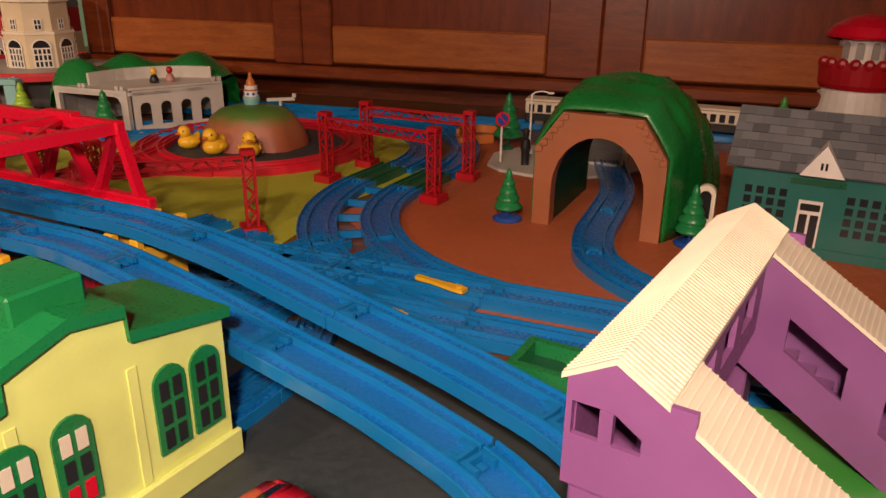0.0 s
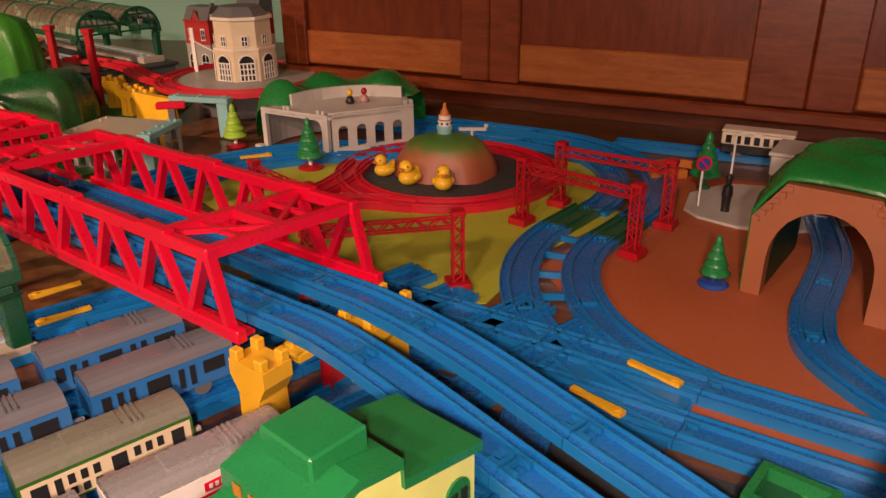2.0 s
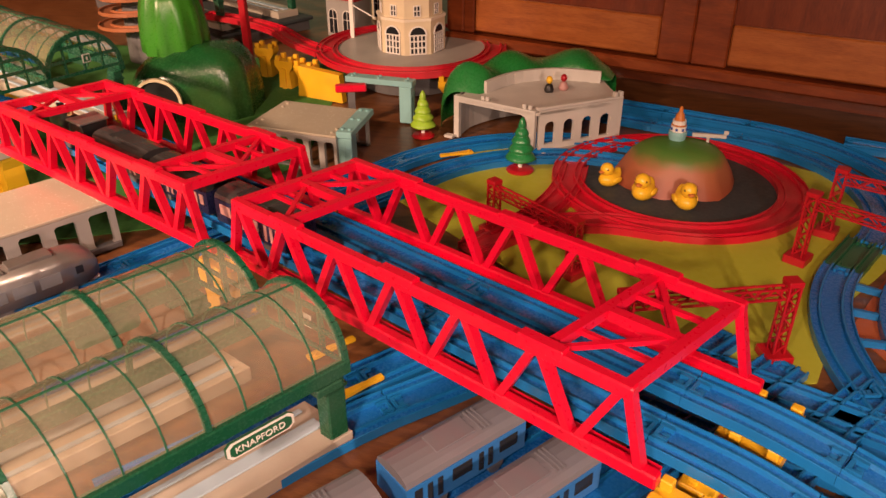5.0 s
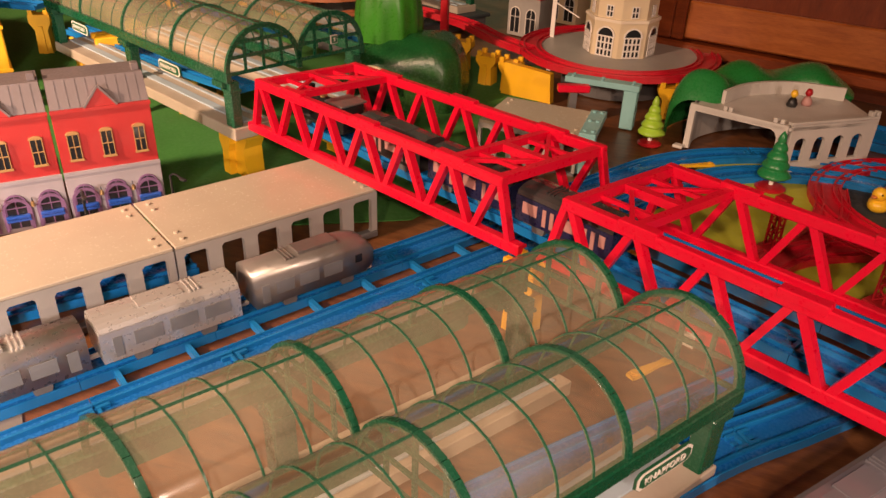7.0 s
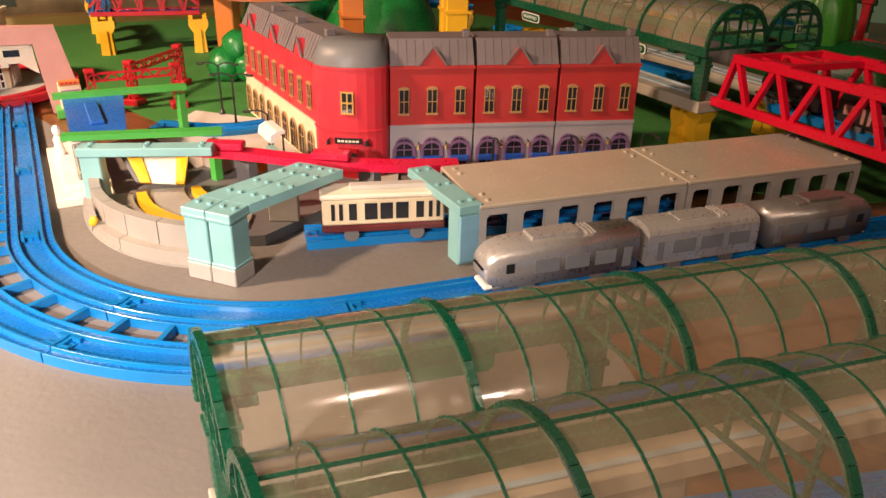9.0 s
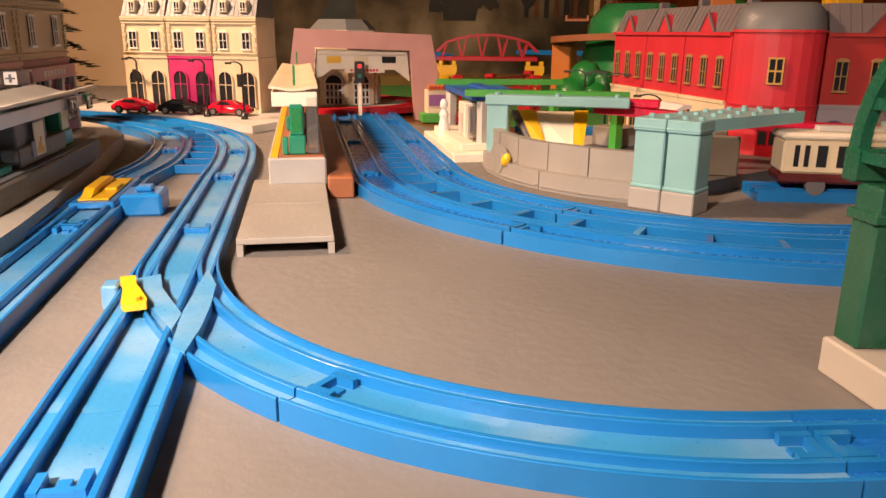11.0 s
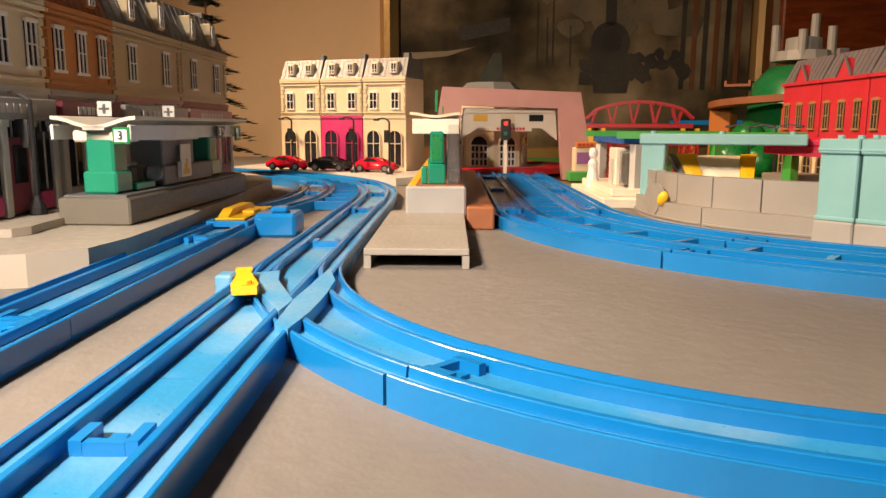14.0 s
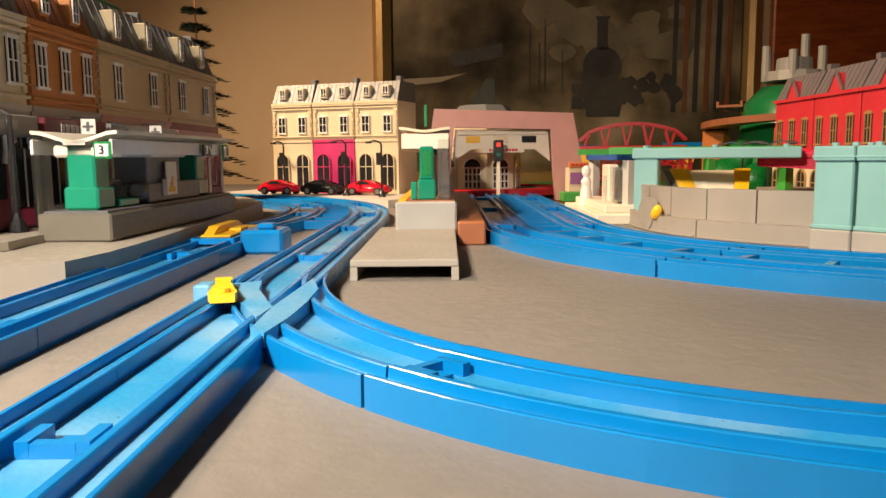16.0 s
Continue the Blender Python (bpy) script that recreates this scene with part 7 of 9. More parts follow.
# ---------------------------------------------------------------- rolling stock
def body_outline(w, z0, z1, zr, n=8):
    out = [(-w / 2, z0), (-w / 2, z1)]
    for i in range(1, n):
        a = math.pi * i / n
        out.append((-w / 2 * math.cos(a), z1 + (zr - z1) * math.sin(a) ** 0.8))
    return out + [(w / 2, z1), (w / 2, z0)]


def wheels(t, xs, w):
    for x in xs:
        for y in (-w / 2 + 0.003, w / 2 - 0.003):
            bm = B()
            bmesh.ops.create_cone(bm, cap_ends=True, segments=16, radius1=0.0078, radius2=0.0078, depth=0.005, matrix=pose(x, y, 0.0078, 90, 0, 0))
            part("wheel", bm, GREY_DK, t)


def coach(m, L, wall, roof, label, group, windows=(), w=0.040, h=0.046, band=None, name="toy_coach", nose=False, win_mat=None, roof_cut=0.0):
    t = thing(name, m, label, "toy train", group)
    z0, z1 = 0.010, h - 0.010
    bm = B()
    if nose:
        o = body_outline(w, z0, z1, h)
        rows_ = []
        for k, (x, s, dz) in enumerate(((0, 0.42, 0.010), (0.003, 0.62, 0.006), (0.010, 0.84, 0.002), (0.020, 0.96, 0), (0.034, 1, 0), (L, 1, 0))):
            rows_.append([bm.verts.new((x, y * (0.5 + 0.5 * s) if k < 4 else y, z0 + (z - z0) * s + dz * 0.6)) for y, z in o])
        for p, q in zip(rows_, rows_[1:]):
            for i in range(len(o)):
                bm.faces.new((p[i], p[(i + 1) % len(o)], q[(i + 1) % len(o)], q[i]))
        bm.faces.new(rows_[0])
        bm.faces.new(rows_[-1][::-1])
    else:
        prism(bm, body_outline(w, z0, z1, z1 + 0.0005), L, "x", 0)
    body = part("body", bm, wall, t, "", nose)
    if not nose:
        o = body_outline(w - 0.0006, z1 + 0.0006, z1 + 0.0008, h)
        part("roof", prism(B(), o, L - 0.001, "x", 0.0005), roof, t)
    rf = part("roof_equipment", box(B(), L * 0.30, L * 0.62, -0.010, 0.010, h - 0.0012, h + (0.0022 if nose else 0.0004), 0.0003), roof, t)
    for k in range(3):
        part("roof_rib", box(B(), L * 0.66 + k * 0.004, L * 0.66 + k * 0.004 + 0.0012, -0.012, 0.012, h - 0.0015, h + 0.0005), roof, rf)
    for a, b, c, d in windows:
        for y in (-w / 2 - 0.0009, w / 2 + 0.0001):
            part("window", box(B(), a * L, b * L, y, y + 0.0008, c, d, 0.0002), win_mat or WINDOW, body)
    if band:
        for y in (-w / 2 - 0.0005, w / 2 - 0.0001):
            part("band", box(B(), 0.002, L - 0.002, y, y + 0.0006, band[0], band[1]), band[2], body)
    part("underframe", box(B(), 0.008, L - 0.006, -w / 2 + 0.007, w / 2 - 0.007, 0.0045, z0 - 0.0001), GREY_DK, t)
    wheels(t, (L * 0.26, L * 0.74), w)
    bm = B()
    beam(bm, (L, 0, 0.0085), (L + 0.012, 0, 0.0085), 0.004, 0.003)
    part("coupling", bm, WHITE, t)
    if nose:
        bm = B()
        v = [bm.verts.new(c) for c in ((-0.0016, -0.011, 0.0255), (-0.0016, 0.011, 0.0255), (0.0105, 0.0135, 0.0395), (0.0105, -0.0135, 0.0395))]
        bm.faces.new(v)
        bmesh.ops.solidify(bm, geom=list(bm.faces), thickness=0.002)
        part("windscreen", bm, WINDOW, body, "rounded dark windscreen")
        part("skirt", box(B(), 0.000, 0.020, -0.013, 0.013, 0.0050, 0.0099, 0.002), WHITE, t)
        for y in (-w / 2 - 0.0004, w / 2 - 0.0002):
            part("cab_window", box(B(), 0.018, 0.026, y, y + 0.0006, 0.024, 0.033), BLACK, body)
    return t


WIN3 = [(0.30, 0.46, 0.020, 0.034), (0.50, 0.66, 0.020, 0.034), (0.70, 0.84, 0.020, 0.034), (0.89, 0.95, 0.014, 0.034)]
TIN = Matrix.Translation(off(LE, HL, GAP)) @ pose(0, 0, 0.0062, 0, 0, HL)
coach(TIN @ pose(0.121, 0, 0), 0.154, SILVER, SILVER, "silver toy express engine with a rounded dark windscreen on the track", "silver train", WIN3, nose=True, win_mat=GREY_WIN, h=0.050)
coach(TIN @ pose(0.285, 0, 0), 0.128, SILVER, SILVER, "silver toy express coach on the blue track", "silver train", [(0.08, 0.14, 0.014, 0.034)] + [(0.22 + 0.25 * k, 0.42 + 0.25 * k, 0.020, 0.034) for k in range(3)], win_mat=GREY_WIN, h=0.050)
# rear car takes a darker metal that stands in for the hall's shadow
coach(TIN @ pose(0.567, 0, 0) @ pose(0, 0, 0, 0, 0, 180), 0.139, SILVER_DK, SILVER_DK, "silver toy express rear car on the blue track, its shade put into a darker colour", "silver train", WIN3, nose=True, win_mat=GREY_WIN, h=0.050)

# yard trains
YM = pose(0, 0, 0, 0, 0, HY)
BLUE_CAR = plastic("coach_blue_plastic", (0.015, 0.16, 0.46), 0.35)
ROOF_TAN = plastic("dusty_grey_roof_plastic", (0.15, 0.15, 0.175), 0.20, 0.15, (0.22, 0.20, 0.19), 30, 0.04, 0.4)
WB = [(0.06, 0.12, 0.020, 0.032), (0.16, 0.20, 0.014, 0.032), (0.24, 0.28, 0.014, 0.032), (0.36, 0.52, 0.020, 0.032), (0.58, 0.62, 0.014, 0.032), (0.66, 0.70, 0.014, 0.032), (0.76, 0.92, 0.020, 0.032)]


def yard(x, y):
    return Matrix.Translation((x, y, 0.0076)) @ YM


for x, y, wins in ((-0.296, 0.6415, WB), (-0.2345, 0.611, WB), (-0.382, 0.535, WB), (-0.318, 0.507, WB)):
    coach(yard(x, y), 0.118, BLUE_CAR, ROOF_TAN, "blue toy commuter coach with a dusty grey roof", "blue coaches", wins)
WG = [(0.06, 0.15, 0.016, 0.031), (0.185, 0.225, 0.016, 0.031), (0.255, 0.295, 0.023, 0.031), (0.255, 0.295, 0.0135, 0.020), (0.325, 0.365, 0.023, 0.031), (0.325, 0.365, 0.0135, 0.020), (0.395, 0.435, 0.023, 0.031), (0.395, 0.435, 0.0135, 0.020), (0.50, 0.59, 0.016, 0.031), (0.63, 0.67, 0.023, 0.031), (0.70, 0.74, 0.023, 0.031), (0.77, 0.81, 0.023, 0.031), (0.86, 0.94, 0.016, 0.031)]
GREEN_CAR = plastic("coach_green_plastic", (0.02, 0.13, 0.012), 0.30)
GREEN_ROOF = plastic("dusty_green_grey_roof_plastic", (0.20, 0.20, 0.16), 0.24, 0.2, (0.05, 0.15, 0.03), 14, 0.04, 0.9)
VAN_ROOF = metal("glossy_grey_van_roof", (0.36, 0.36, 0.37), 0.26, 0.35)
coach(yard(-0.222, 0.512), 0.118, GREEN_CAR, GREEN_ROOF, "green and cream toy coach with a rounded grey roof", "yard coaches", WG, band=(0.012, 0.034, CREAM))
coach(yard(-0.305, 0.405), 0.118, GREEN_CAR, GREEN_ROOF, "green and cream toy coach with a rounded grey roof", "yard coaches", WG, band=(0.012, 0.034, CREAM))
c = coach(yard(-0.143, 0.500), 0.122, WHITE, VAN_ROOF, "white toy van with red stripes and grey roof", "yard coaches", [])
for y in (-0.0207, 0.0199):
    part("stripe", box(B(), 0.015, 0.107, y, y + 0.0008, 0.020, 0.0215), RED, c)
    part("logo_panel", box(B(), 0.055, 0.085, y, y + 0.0008, 0.024, 0.031), RED, c)
    bm = B()
    for i in range(6):
        box(bm, 0.058 + 0.0042 * i, 0.0605 + 0.0042 * i, y - 0.0004 if y < 0 else y + 0.0008, y if y < 0 else y + 0.0012, 0.0258, 0.0292)
    part("lettering_bar", bm, WHITE, c)
    part("picture_panel", box(B(), 0.088, 0.114, y, y + 0.0008, 0.012, 0.019), RED_DK, c)
coach(yard(-0.228, 0.395), 0.122, WHITE, VAN_ROOF, "white toy van with red stripes and grey roof", "yard coaches", [])

# black engine and dark blue coaches crossing the bridge
BT = Matrix.Translation((-0.111, 0.691, 0.0765)) @ pose(0, 0, 0.0062, 0, 0, BH2)
BRIDGE_ROOF = plastic("glossy_dark_roof_plastic", (0.045, 0.043, 0.045), 0.18)
NAVY = plastic("navy_coach_plastic", (0.012, 0.016, 0.06), 0.3)
for k, (mat, lab) in enumerate(((NAVY, "dark blue toy coach on the red bridge"), (NAVY, "dark blue toy coach on the red bridge"), (BLACK, "black toy tender coach on the red bridge"))):
    coach(BT @ pose(0.385 + 0.128 * k, 0, 0), 0.114, mat, BRIDGE_ROOF, lab, "bridge train", WB, win_mat=PINK)


def engine(m):
    t = thing("toy_engine", m, "black toy steam engine on the red bridge", "toy train", "bridge train")
    bm = B()
    bmesh.ops.create_cone(bm, cap_ends=True, segments=20, radius1=0.013, radius2=0.013, depth=0.070, matrix=pose(0.070, 0, 0.028, 0, 90, 0))
    part("boiler", bm, BLACK, t, "", True)
    part("cab", box(B(), 0.005, 0.036, -0.018, 0.018, 0.012, 0.044, 0.002), BLACK, t)
    part("cab_roof", box(B(), 0.002, 0.038, -0.020, 0.020, 0.0441, 0.047, 0.001), SILVER_DK, t)
    part("chimney", cyl(B(), 0.092, 0, 0.040, 0.050, 0.004, 0.005, 12), BLACK, t)
    part("dome", cyl(B(), 0.066, 0, 0.040, 0.046, 0.005, 0.003, 12), GOLD, t)
    part("running_board", box(B(), 0.004, 0.108, -0.018, 0.018, 0.010, 0.0135, 0.0005), BLACK, t)
    wheels(t, (0.025, 0.055, 0.085), 0.036)
    return t


engine(BT @ pose(0.78, 0, 0))

# ---------------------------------------------------------------- underground station and turntable corner
def stepped_station():
    # curved outer wall of separate panels on a block base
    c = Vector((-1.30, 0.545, 0))
    t = thing("station_pit", Matrix.Translation((c.x, c.y, 0.0015)), "grey toy underground station with a curved low wall", "toy station")
    r = 0.185

    def ring(k, a0, a1, n=10):
        return [(k * r * math.cos(radians(a0 + (a1 - a0) * i / n)), k * r * math.sin(radians(a0 + (a1 - a0) * i / n))) for i in range(n + 1)]
    PIT = plastic("warm_grey_plastic", (0.30, 0.28, 0.25), 0.42)
    for a0, a1 in ((236, 274.6), (275, 303)):
        part("base_block", prism(B(), ring(1.08, a0, a1) + ring(0.80, a1, a0), 0.0165, "z", 0), PIT, t)
        part("base_groove", prism(B(), ring(1.088, a0 + 0.4, a1 - 0.4) + ring(1.0801, a1 - 0.4, a0 + 0.4), 0.0014, "z", 0.0030), PIT, t)
    for a0, a1, z1 in ((237, 248.6, 0.0240), (249.6, 262, 0.0240), (262.4, 275, 0.0240), (275.4, 288, 0.0245), (288.4, 301, 0.0245)):
        part("wall_panel", prism(B(), ring(1.03, a0, a1, 6) + ring(0.97, a1, a0, 6), z1, "z", 0.0166), PIT, t)
    bm = B()
    bmesh.ops.create_cone(bm, cap_ends=True, segments=20, radius1=0.014, radius2=0.014, depth=0.006, matrix=pose(-0.052, -0.191, 0.0172, 90, 0, -12))
    part("lever_hub", bm, PIT, t)
    bm = B()
    bmesh.ops.create_uvsphere(bm, u_segments=12, v_segments=8, radius=0.0055, matrix=pose(-0.034, -0.197, 0.0195, 0, 30, 0) @ Matrix.Diagonal((0.8, 0.8, 1.3, 1)))
    part("yellow_knob", bm, YEL_DUCK, t, "yellow lever knob", True)
    part("inner_floor", prism(B(), ring(0.79, 225, 320, 16) + [(0.10, 0.09), (-0.115, 0.05)], 0.012, "z", 0), GREY_DK, t)
    part("track_floor", prism(B(), ring(0.70, 232, 312, 14) + ring(0.50, 312, 232, 14), 0.003, "z", 0.0121), PIT, t)
    for k in (0.78, 0.46):
        part("yellow_line", prism(B(), ring(k, 240, 308, 14) + ring(k - 0.06, 308, 240, 14), 0.008, "z", 0.0121), YEL, t)
    # steep stair ramp between bright yellow edges
    ta, tb = Vector((-0.138, -0.098, 0.052)), Vector((-0.092, -0.036, 0.052))
    ba, bb = Vector((-0.108, -0.098, 0.015)), Vector((-0.064, -0.068, 0.015))

    def slab(f0, f1, lift, thick):
        bm = B()
        n = (ba - ta).cross(tb - ta).normalized()
        n = n if n.z > 0 else -n
        quad = [ta.lerp(tb, f0), ta.lerp(tb, f1), ba.lerp(bb, f1), ba.lerp(bb, f0)]
        lo_ = [bm.verts.new(q + n * (lift - thick)) for q in quad]
        hi_ = [bm.verts.new(q + n * lift) for q in quad]
        bm.faces.new(lo_[::-1]), bm.faces.new(hi_)
        for k in range(4):
            bm.faces.new((lo_[k], lo_[(k + 1) % 4], hi_[(k + 1) % 4], hi_[k]))
        return bm
    part("ramp_side", slab(-0.10, -0.005, 0.002, 0.010), GREY_DK, t)
    part("ramp_edge", slab(0.0, 0.24, 0.003, 0.008), YEL, t)
    part("ramp", slab(0.245, 0.80, 0.0, 0.006), IVORY, t)
    part("ramp_edge", slab(0.805, 1.0, 0.003, 0.008), YEL, t)
    part("yellow_block", box(B(), -0.075, -0.046, -0.082, -0.058, 0.024, 0.044, 0.001, Matrix.Translation((0.035, 0.075, 0))), YEL, t)
    part("block_step", box(B(), -0.110, -0.070, -0.01, 0.030, 0.0121, 0.034, 0.001), PIT, t)
    for x, y, a in ((0.030, 0.002, 40), (0.066, -0.030, 40), (0.098, -0.055, 40)):
        part("grey_panel", box(B(), -0.016, 0.016, -0.004, 0.004, 0.0121, 0.048, 0.001, pose(x, y, 0, 0, 0, a)), GREY_DK if x < 0.05 else PIT, t)


stepped_station()


def double_portal():
    """Two panelled teal columns side by side on grey blocks, carrying a studded double beam."""
    t = thing("portal_frame", Matrix.Translation((-1.190, 0.360, 0.0015)) @ pose(0, 0, 0, 0, 0, 16), "pale teal toy portal of two panelled columns and a studded beam", "toy portal", "portal frames")
    for k in range(2):
        x = 0.0275 * k
        part("base_block", box(B(), x, x + 0.0268, 0, 0.030, 0, 0.0172, 0.001), GREY, t)
        col = part("column", box(B(), x + 0.0010, x + 0.0262, 0.002, 0.028, 0.0173, 0.0625, 0.001), CYAN, t)
        part("plinth", box(B(), x + 0.0002, x + 0.0268, 0.001, 0.029, 0.0173, 0.0203, 0.0006), CYAN, col)
        part("capital", box(B(), x + 0.0002, x + 0.0268, 0.0004, 0.0296, 0.0626, 0.0725, 0.0008), CYAN, col)
        part("capital_band", box(B(), x - 0.0002, x + 0.0271, 0.0, 0.0300, 0.0645, 0.0662, 0.0004), CYAN, col)
        bm = B()
        prism(bm, [(x + 0.0002, 0.0297), (x + 0.0268, 0.0297), (x + 0.058, 0.150), (x + 0.032, 0.150)], 0.0095, "z", 0.0630)
        b = part("beam", bm, CYAN, t)
        for f in (0.03, 0.30, 0.55, 0.80, 0.97):
            for q in (0.007, 0.020):
                part("stud", cyl(B(), x + q + 0.031 * f, 0.012 + 0.132 * f, 0.0725, 0.0750, 0.0024, None, 8), CYAN, b)
    return t


double_portal()


def portal_frame(p, q, h, w, mat, label, name="portal_frame"):
    """A beam on one pillar, panelled, from p to q."""
    p, q = Vector(p), Vector(q)
    L = (q - p).length
    hd = math.degrees(math.atan2((q - p).y, (q - p).x))
    t = thing(name, Matrix.Translation(p) @ pose(0, 0, 0, 0, 0, hd), label, "toy portal", "portal frames")
    part("pillar", box(B(), 0, 0.022, -w / 2, w / 2, 0, h - 0.010, 0.0012), mat, t)
    part("pillar_groove", box(B(), -0.0006, -0.0001, -0.001, 0.001, 0.004, h - 0.012), mat, t)
    part("beam", box(B(), -0.002, L, -w / 2 - 0.001, w / 2 + 0.001, h - 0.0099, h, 0.001), mat, t)
    for x in (0.010, L * 0.5, L - 0.012):
        for y in (-w / 4, w / 4):
            part("stud", cyl(B(), x, y, h, h + 0.0025, 0.0026, None, 8), mat, t)
    return t


portal_frame((-1.413, 0.386, 0.0015), (-1.310, 0.485, 0.0015), 0.074, 0.020, CYAN, "pale teal toy portal with a slim arm")
pf = portal_frame((-1.005, 0.556, 0.0015), (-1.112, 0.605, 0.0015), 0.064, 0.024, CYAN, "pale teal end portal of the tunnel cover")
part("blue_panel", box(B(), -0.0030, -0.0008, -0.0115, 0.0115, 0.004, 0.053, 0.0006), plastic("sky_blue_panel_plastic", (0.20, 0.42, 0.55), 0.35), pf, "pale blue face panel")
BLUE_S = plastic("royal_blue_plastic", (0.012, 0.10, 0.42), 0.3)
CRIMSON = plastic("crimson_plastic", (0.60, 0.008, 0.05), 0.3)
g = thing("roof_beams", Matrix.Translation((0, 0, 0)), "green and blue toy roof beams over the station steps", "toy roof")
for a, b in (((-1.642, 0.471, 0.0735), (-1.562, 0.624, 0.0735)), ((-1.464, 0.392, 0.0735), (-1.351, 0.528, 0.0735))):
    part("green_beam", beam(B(), a, b, 0.014, 0.007), GREEN_BR, g)
bm = B()
prism(bm, [(-1.640, 0.482), (-1.468, 0.404), (-1.430, 0.452), (-1.600, 0.548)], 0.006, "z", 0.0640)
part("blue_slab", bm, BLUE_S, g, "deep blue roof slab")
part("blue_ridge", box(B(), -0.05, 0.05, -0.008, 0.008, 0.0701, 0.0745, 0.001, pose(-1.535, 0.470, 0, 0, 0, 156)), BLUE_S, g)
for x, y in ((-1.628, 0.486), (-1.566, 0.615), (-1.452, 0.408), (-1.358, 0.519)):
    part("leg", box(B(), x - 0.005, x + 0.005, y - 0.005, y + 0.005, 0.0016, 0.0640), GREY_LT if y < 0.5 else GREEN_BR, g)
t = thing("red_beam", Matrix.Identity(4), "curved red plastic roof beam over the underground station", "toy roof")
q = spline([(-1.352, 0.478, 0.058), (-1.300, 0.520, 0.054), (-1.235, 0.560, 0.050), (-1.165, 0.610, 0.048), (-1.105, 0.668, 0.048)], 5)
part("beam", sweep(B(), [(-0.011, 0), (-0.011, 0.009), (0.011, 0.009), (0.011, 0)], q), CRIMSON, t)
part("raised_block", box(B(), -0.022, 0.022, -0.010, 0.010, 0, 0.008, 0.0015, Matrix.Translation((-1.318, 0.506, 0.0645)) @ pose(0, 0, 0, 0, 0, 38)), CRIMSON, t)
part("raised_block", box(B(), -0.022, 0.022, -0.010, 0.010, 0, 0.008, 0.0015, Matrix.Translation((-1.215, 0.574, 0.0590)) @ pose(0, 0, 0, 0, 0, 33)), CRIMSON, t)
for p in ((-1.30, 0.520), (-1.18, 0.600)):
    part("leg", box(B(), p[0] - 0.012, p[0] + 0.012, p[1] - 0.006, p[1] + 0.006, 0.0016, 0.0495), GREY_DK, t)
st = thing("station_steps", Matrix.Translation((-1.535, 0.402, 0.0015)) @ pose(0, 0, 0, 0, 0, HS), "cream stepped toy station block with a doorway", "toy station")
part("lower_step", box(B(), -0.105, 0.10, -0.062, 0.0, 0, 0.010, 0.001), IVORY, st)
part("upper_step", box(B(), -0.085, 0.09, -0.062, -0.012, 0.0101, 0.018, 0.001), IVORY, st)
part("kiosk", box(B(), -0.040, -0.005, -0.055, -0.025, 0.0181, 0.058, 0.001), IVORY, st)
part("glazed_box", box(B(), -0.072, -0.045, -0.055, -0.028, 0.0181, 0.055, 0.001), CLEAR_BLUE, st)
part("door", box(B(), -0.030, -0.015, -0.0247, -0.0240, 0.0181, 0.046), GREY_LT, st)
f = B()
lathe(f, [(0.007, 0), (0.007, 0.012), (0.005, 0.022), (0.006, 0.028), (0.003, 0.033), (0.005, 0.037), (0.005, 0.042), (0.0025, 0.046)], 12)
tagged(part("figurine", f, WHITE), "plain white toy figurine with a red cap on the steps", "figurine", "figurines").matrix_basis = pose(-1.565, 0.432, 0.0116)


def tram(m):
    t = thing("toy_tram", m, "cream and dark red toy tram with a roof board", "toy tram")
    L, w = 0.128, 0.036
    part("lower_body", box(B(), 0, L, -w / 2, w / 2, 0.010, 0.018, 0.002), plastic("dark_maroon_plastic", (0.09, 0.008, 0.010), 0.35), t)
    b = part("upper_body", box(B(), 0.001, L - 0.001, -w / 2 + 0.001, w / 2 - 0.001, 0.0181, 0.046, 0.002), CREAM, t)
    part("roof", box(B(), -0.001, L + 0.001, -w / 2 - 0.0005, w / 2 + 0.0005, 0.0461, 0.052, 0.002), IVORY, t)
    part("roof_board", box(B(), 0.03, L - 0.012, -0.006, 0.006, 0.0521, 0.057, 0.0008), GREY_LT, t)
    for x0, x1 in ((0.010, 0.014), (0.018, 0.022), (0.028, 0.036), (0.044, 0.057), (0.060, 0.073), (0.076, 0.089), (0.097, 0.105), (0.110, 0.114), (0.118, 0.122)):
        for y in (-w / 2 + 0.0004, w / 2 - 0.0012):
            part("window", box(B(), x0, x1, y, y + 0.0008, 0.024, 0.042, 0.0002), WINDOW, b)
    wheels(t, (0.03, 0.098), w)


tram(Matrix.Translation((-1.152, 0.497, 0.0076)) @ pose(0, 0, 0, 0, 0, 48))
for k in range(2):
    s0 = Matrix.Translation((-1.165, 0.485, Z0)) @ pose(0, 0, 0, 0, 0, 52)
    track([s0 @ Vector((0.216 * k, 0, 0)), s0 @ Vector((0.216 * (k + 1), 0, 0))])

# second, smaller tunnel cover behind the bridge
t2 = Matrix.Translation((-0.700, 1.300, 0.0022)) @ pose(0, 0, 0, 0, 0, -6)
tunnel_cover(t2 @ pose(0, -0.05, -0.006), 0.150, "grey toy tunnel cover with a beige roof behind the bridge")
portal_frame((-0.545, 1.240, 0.0022), (-0.545, 1.345, 0.0022), 0.062, 0.022, CYAN, "pale teal end portal behind the bridge")
portal_frame((-0.50, 1.46, 0.0022), (-0.62, 1.47, 0.0022), 0.074, 0.020, CYAN, "pale teal toy portal below the red ring")
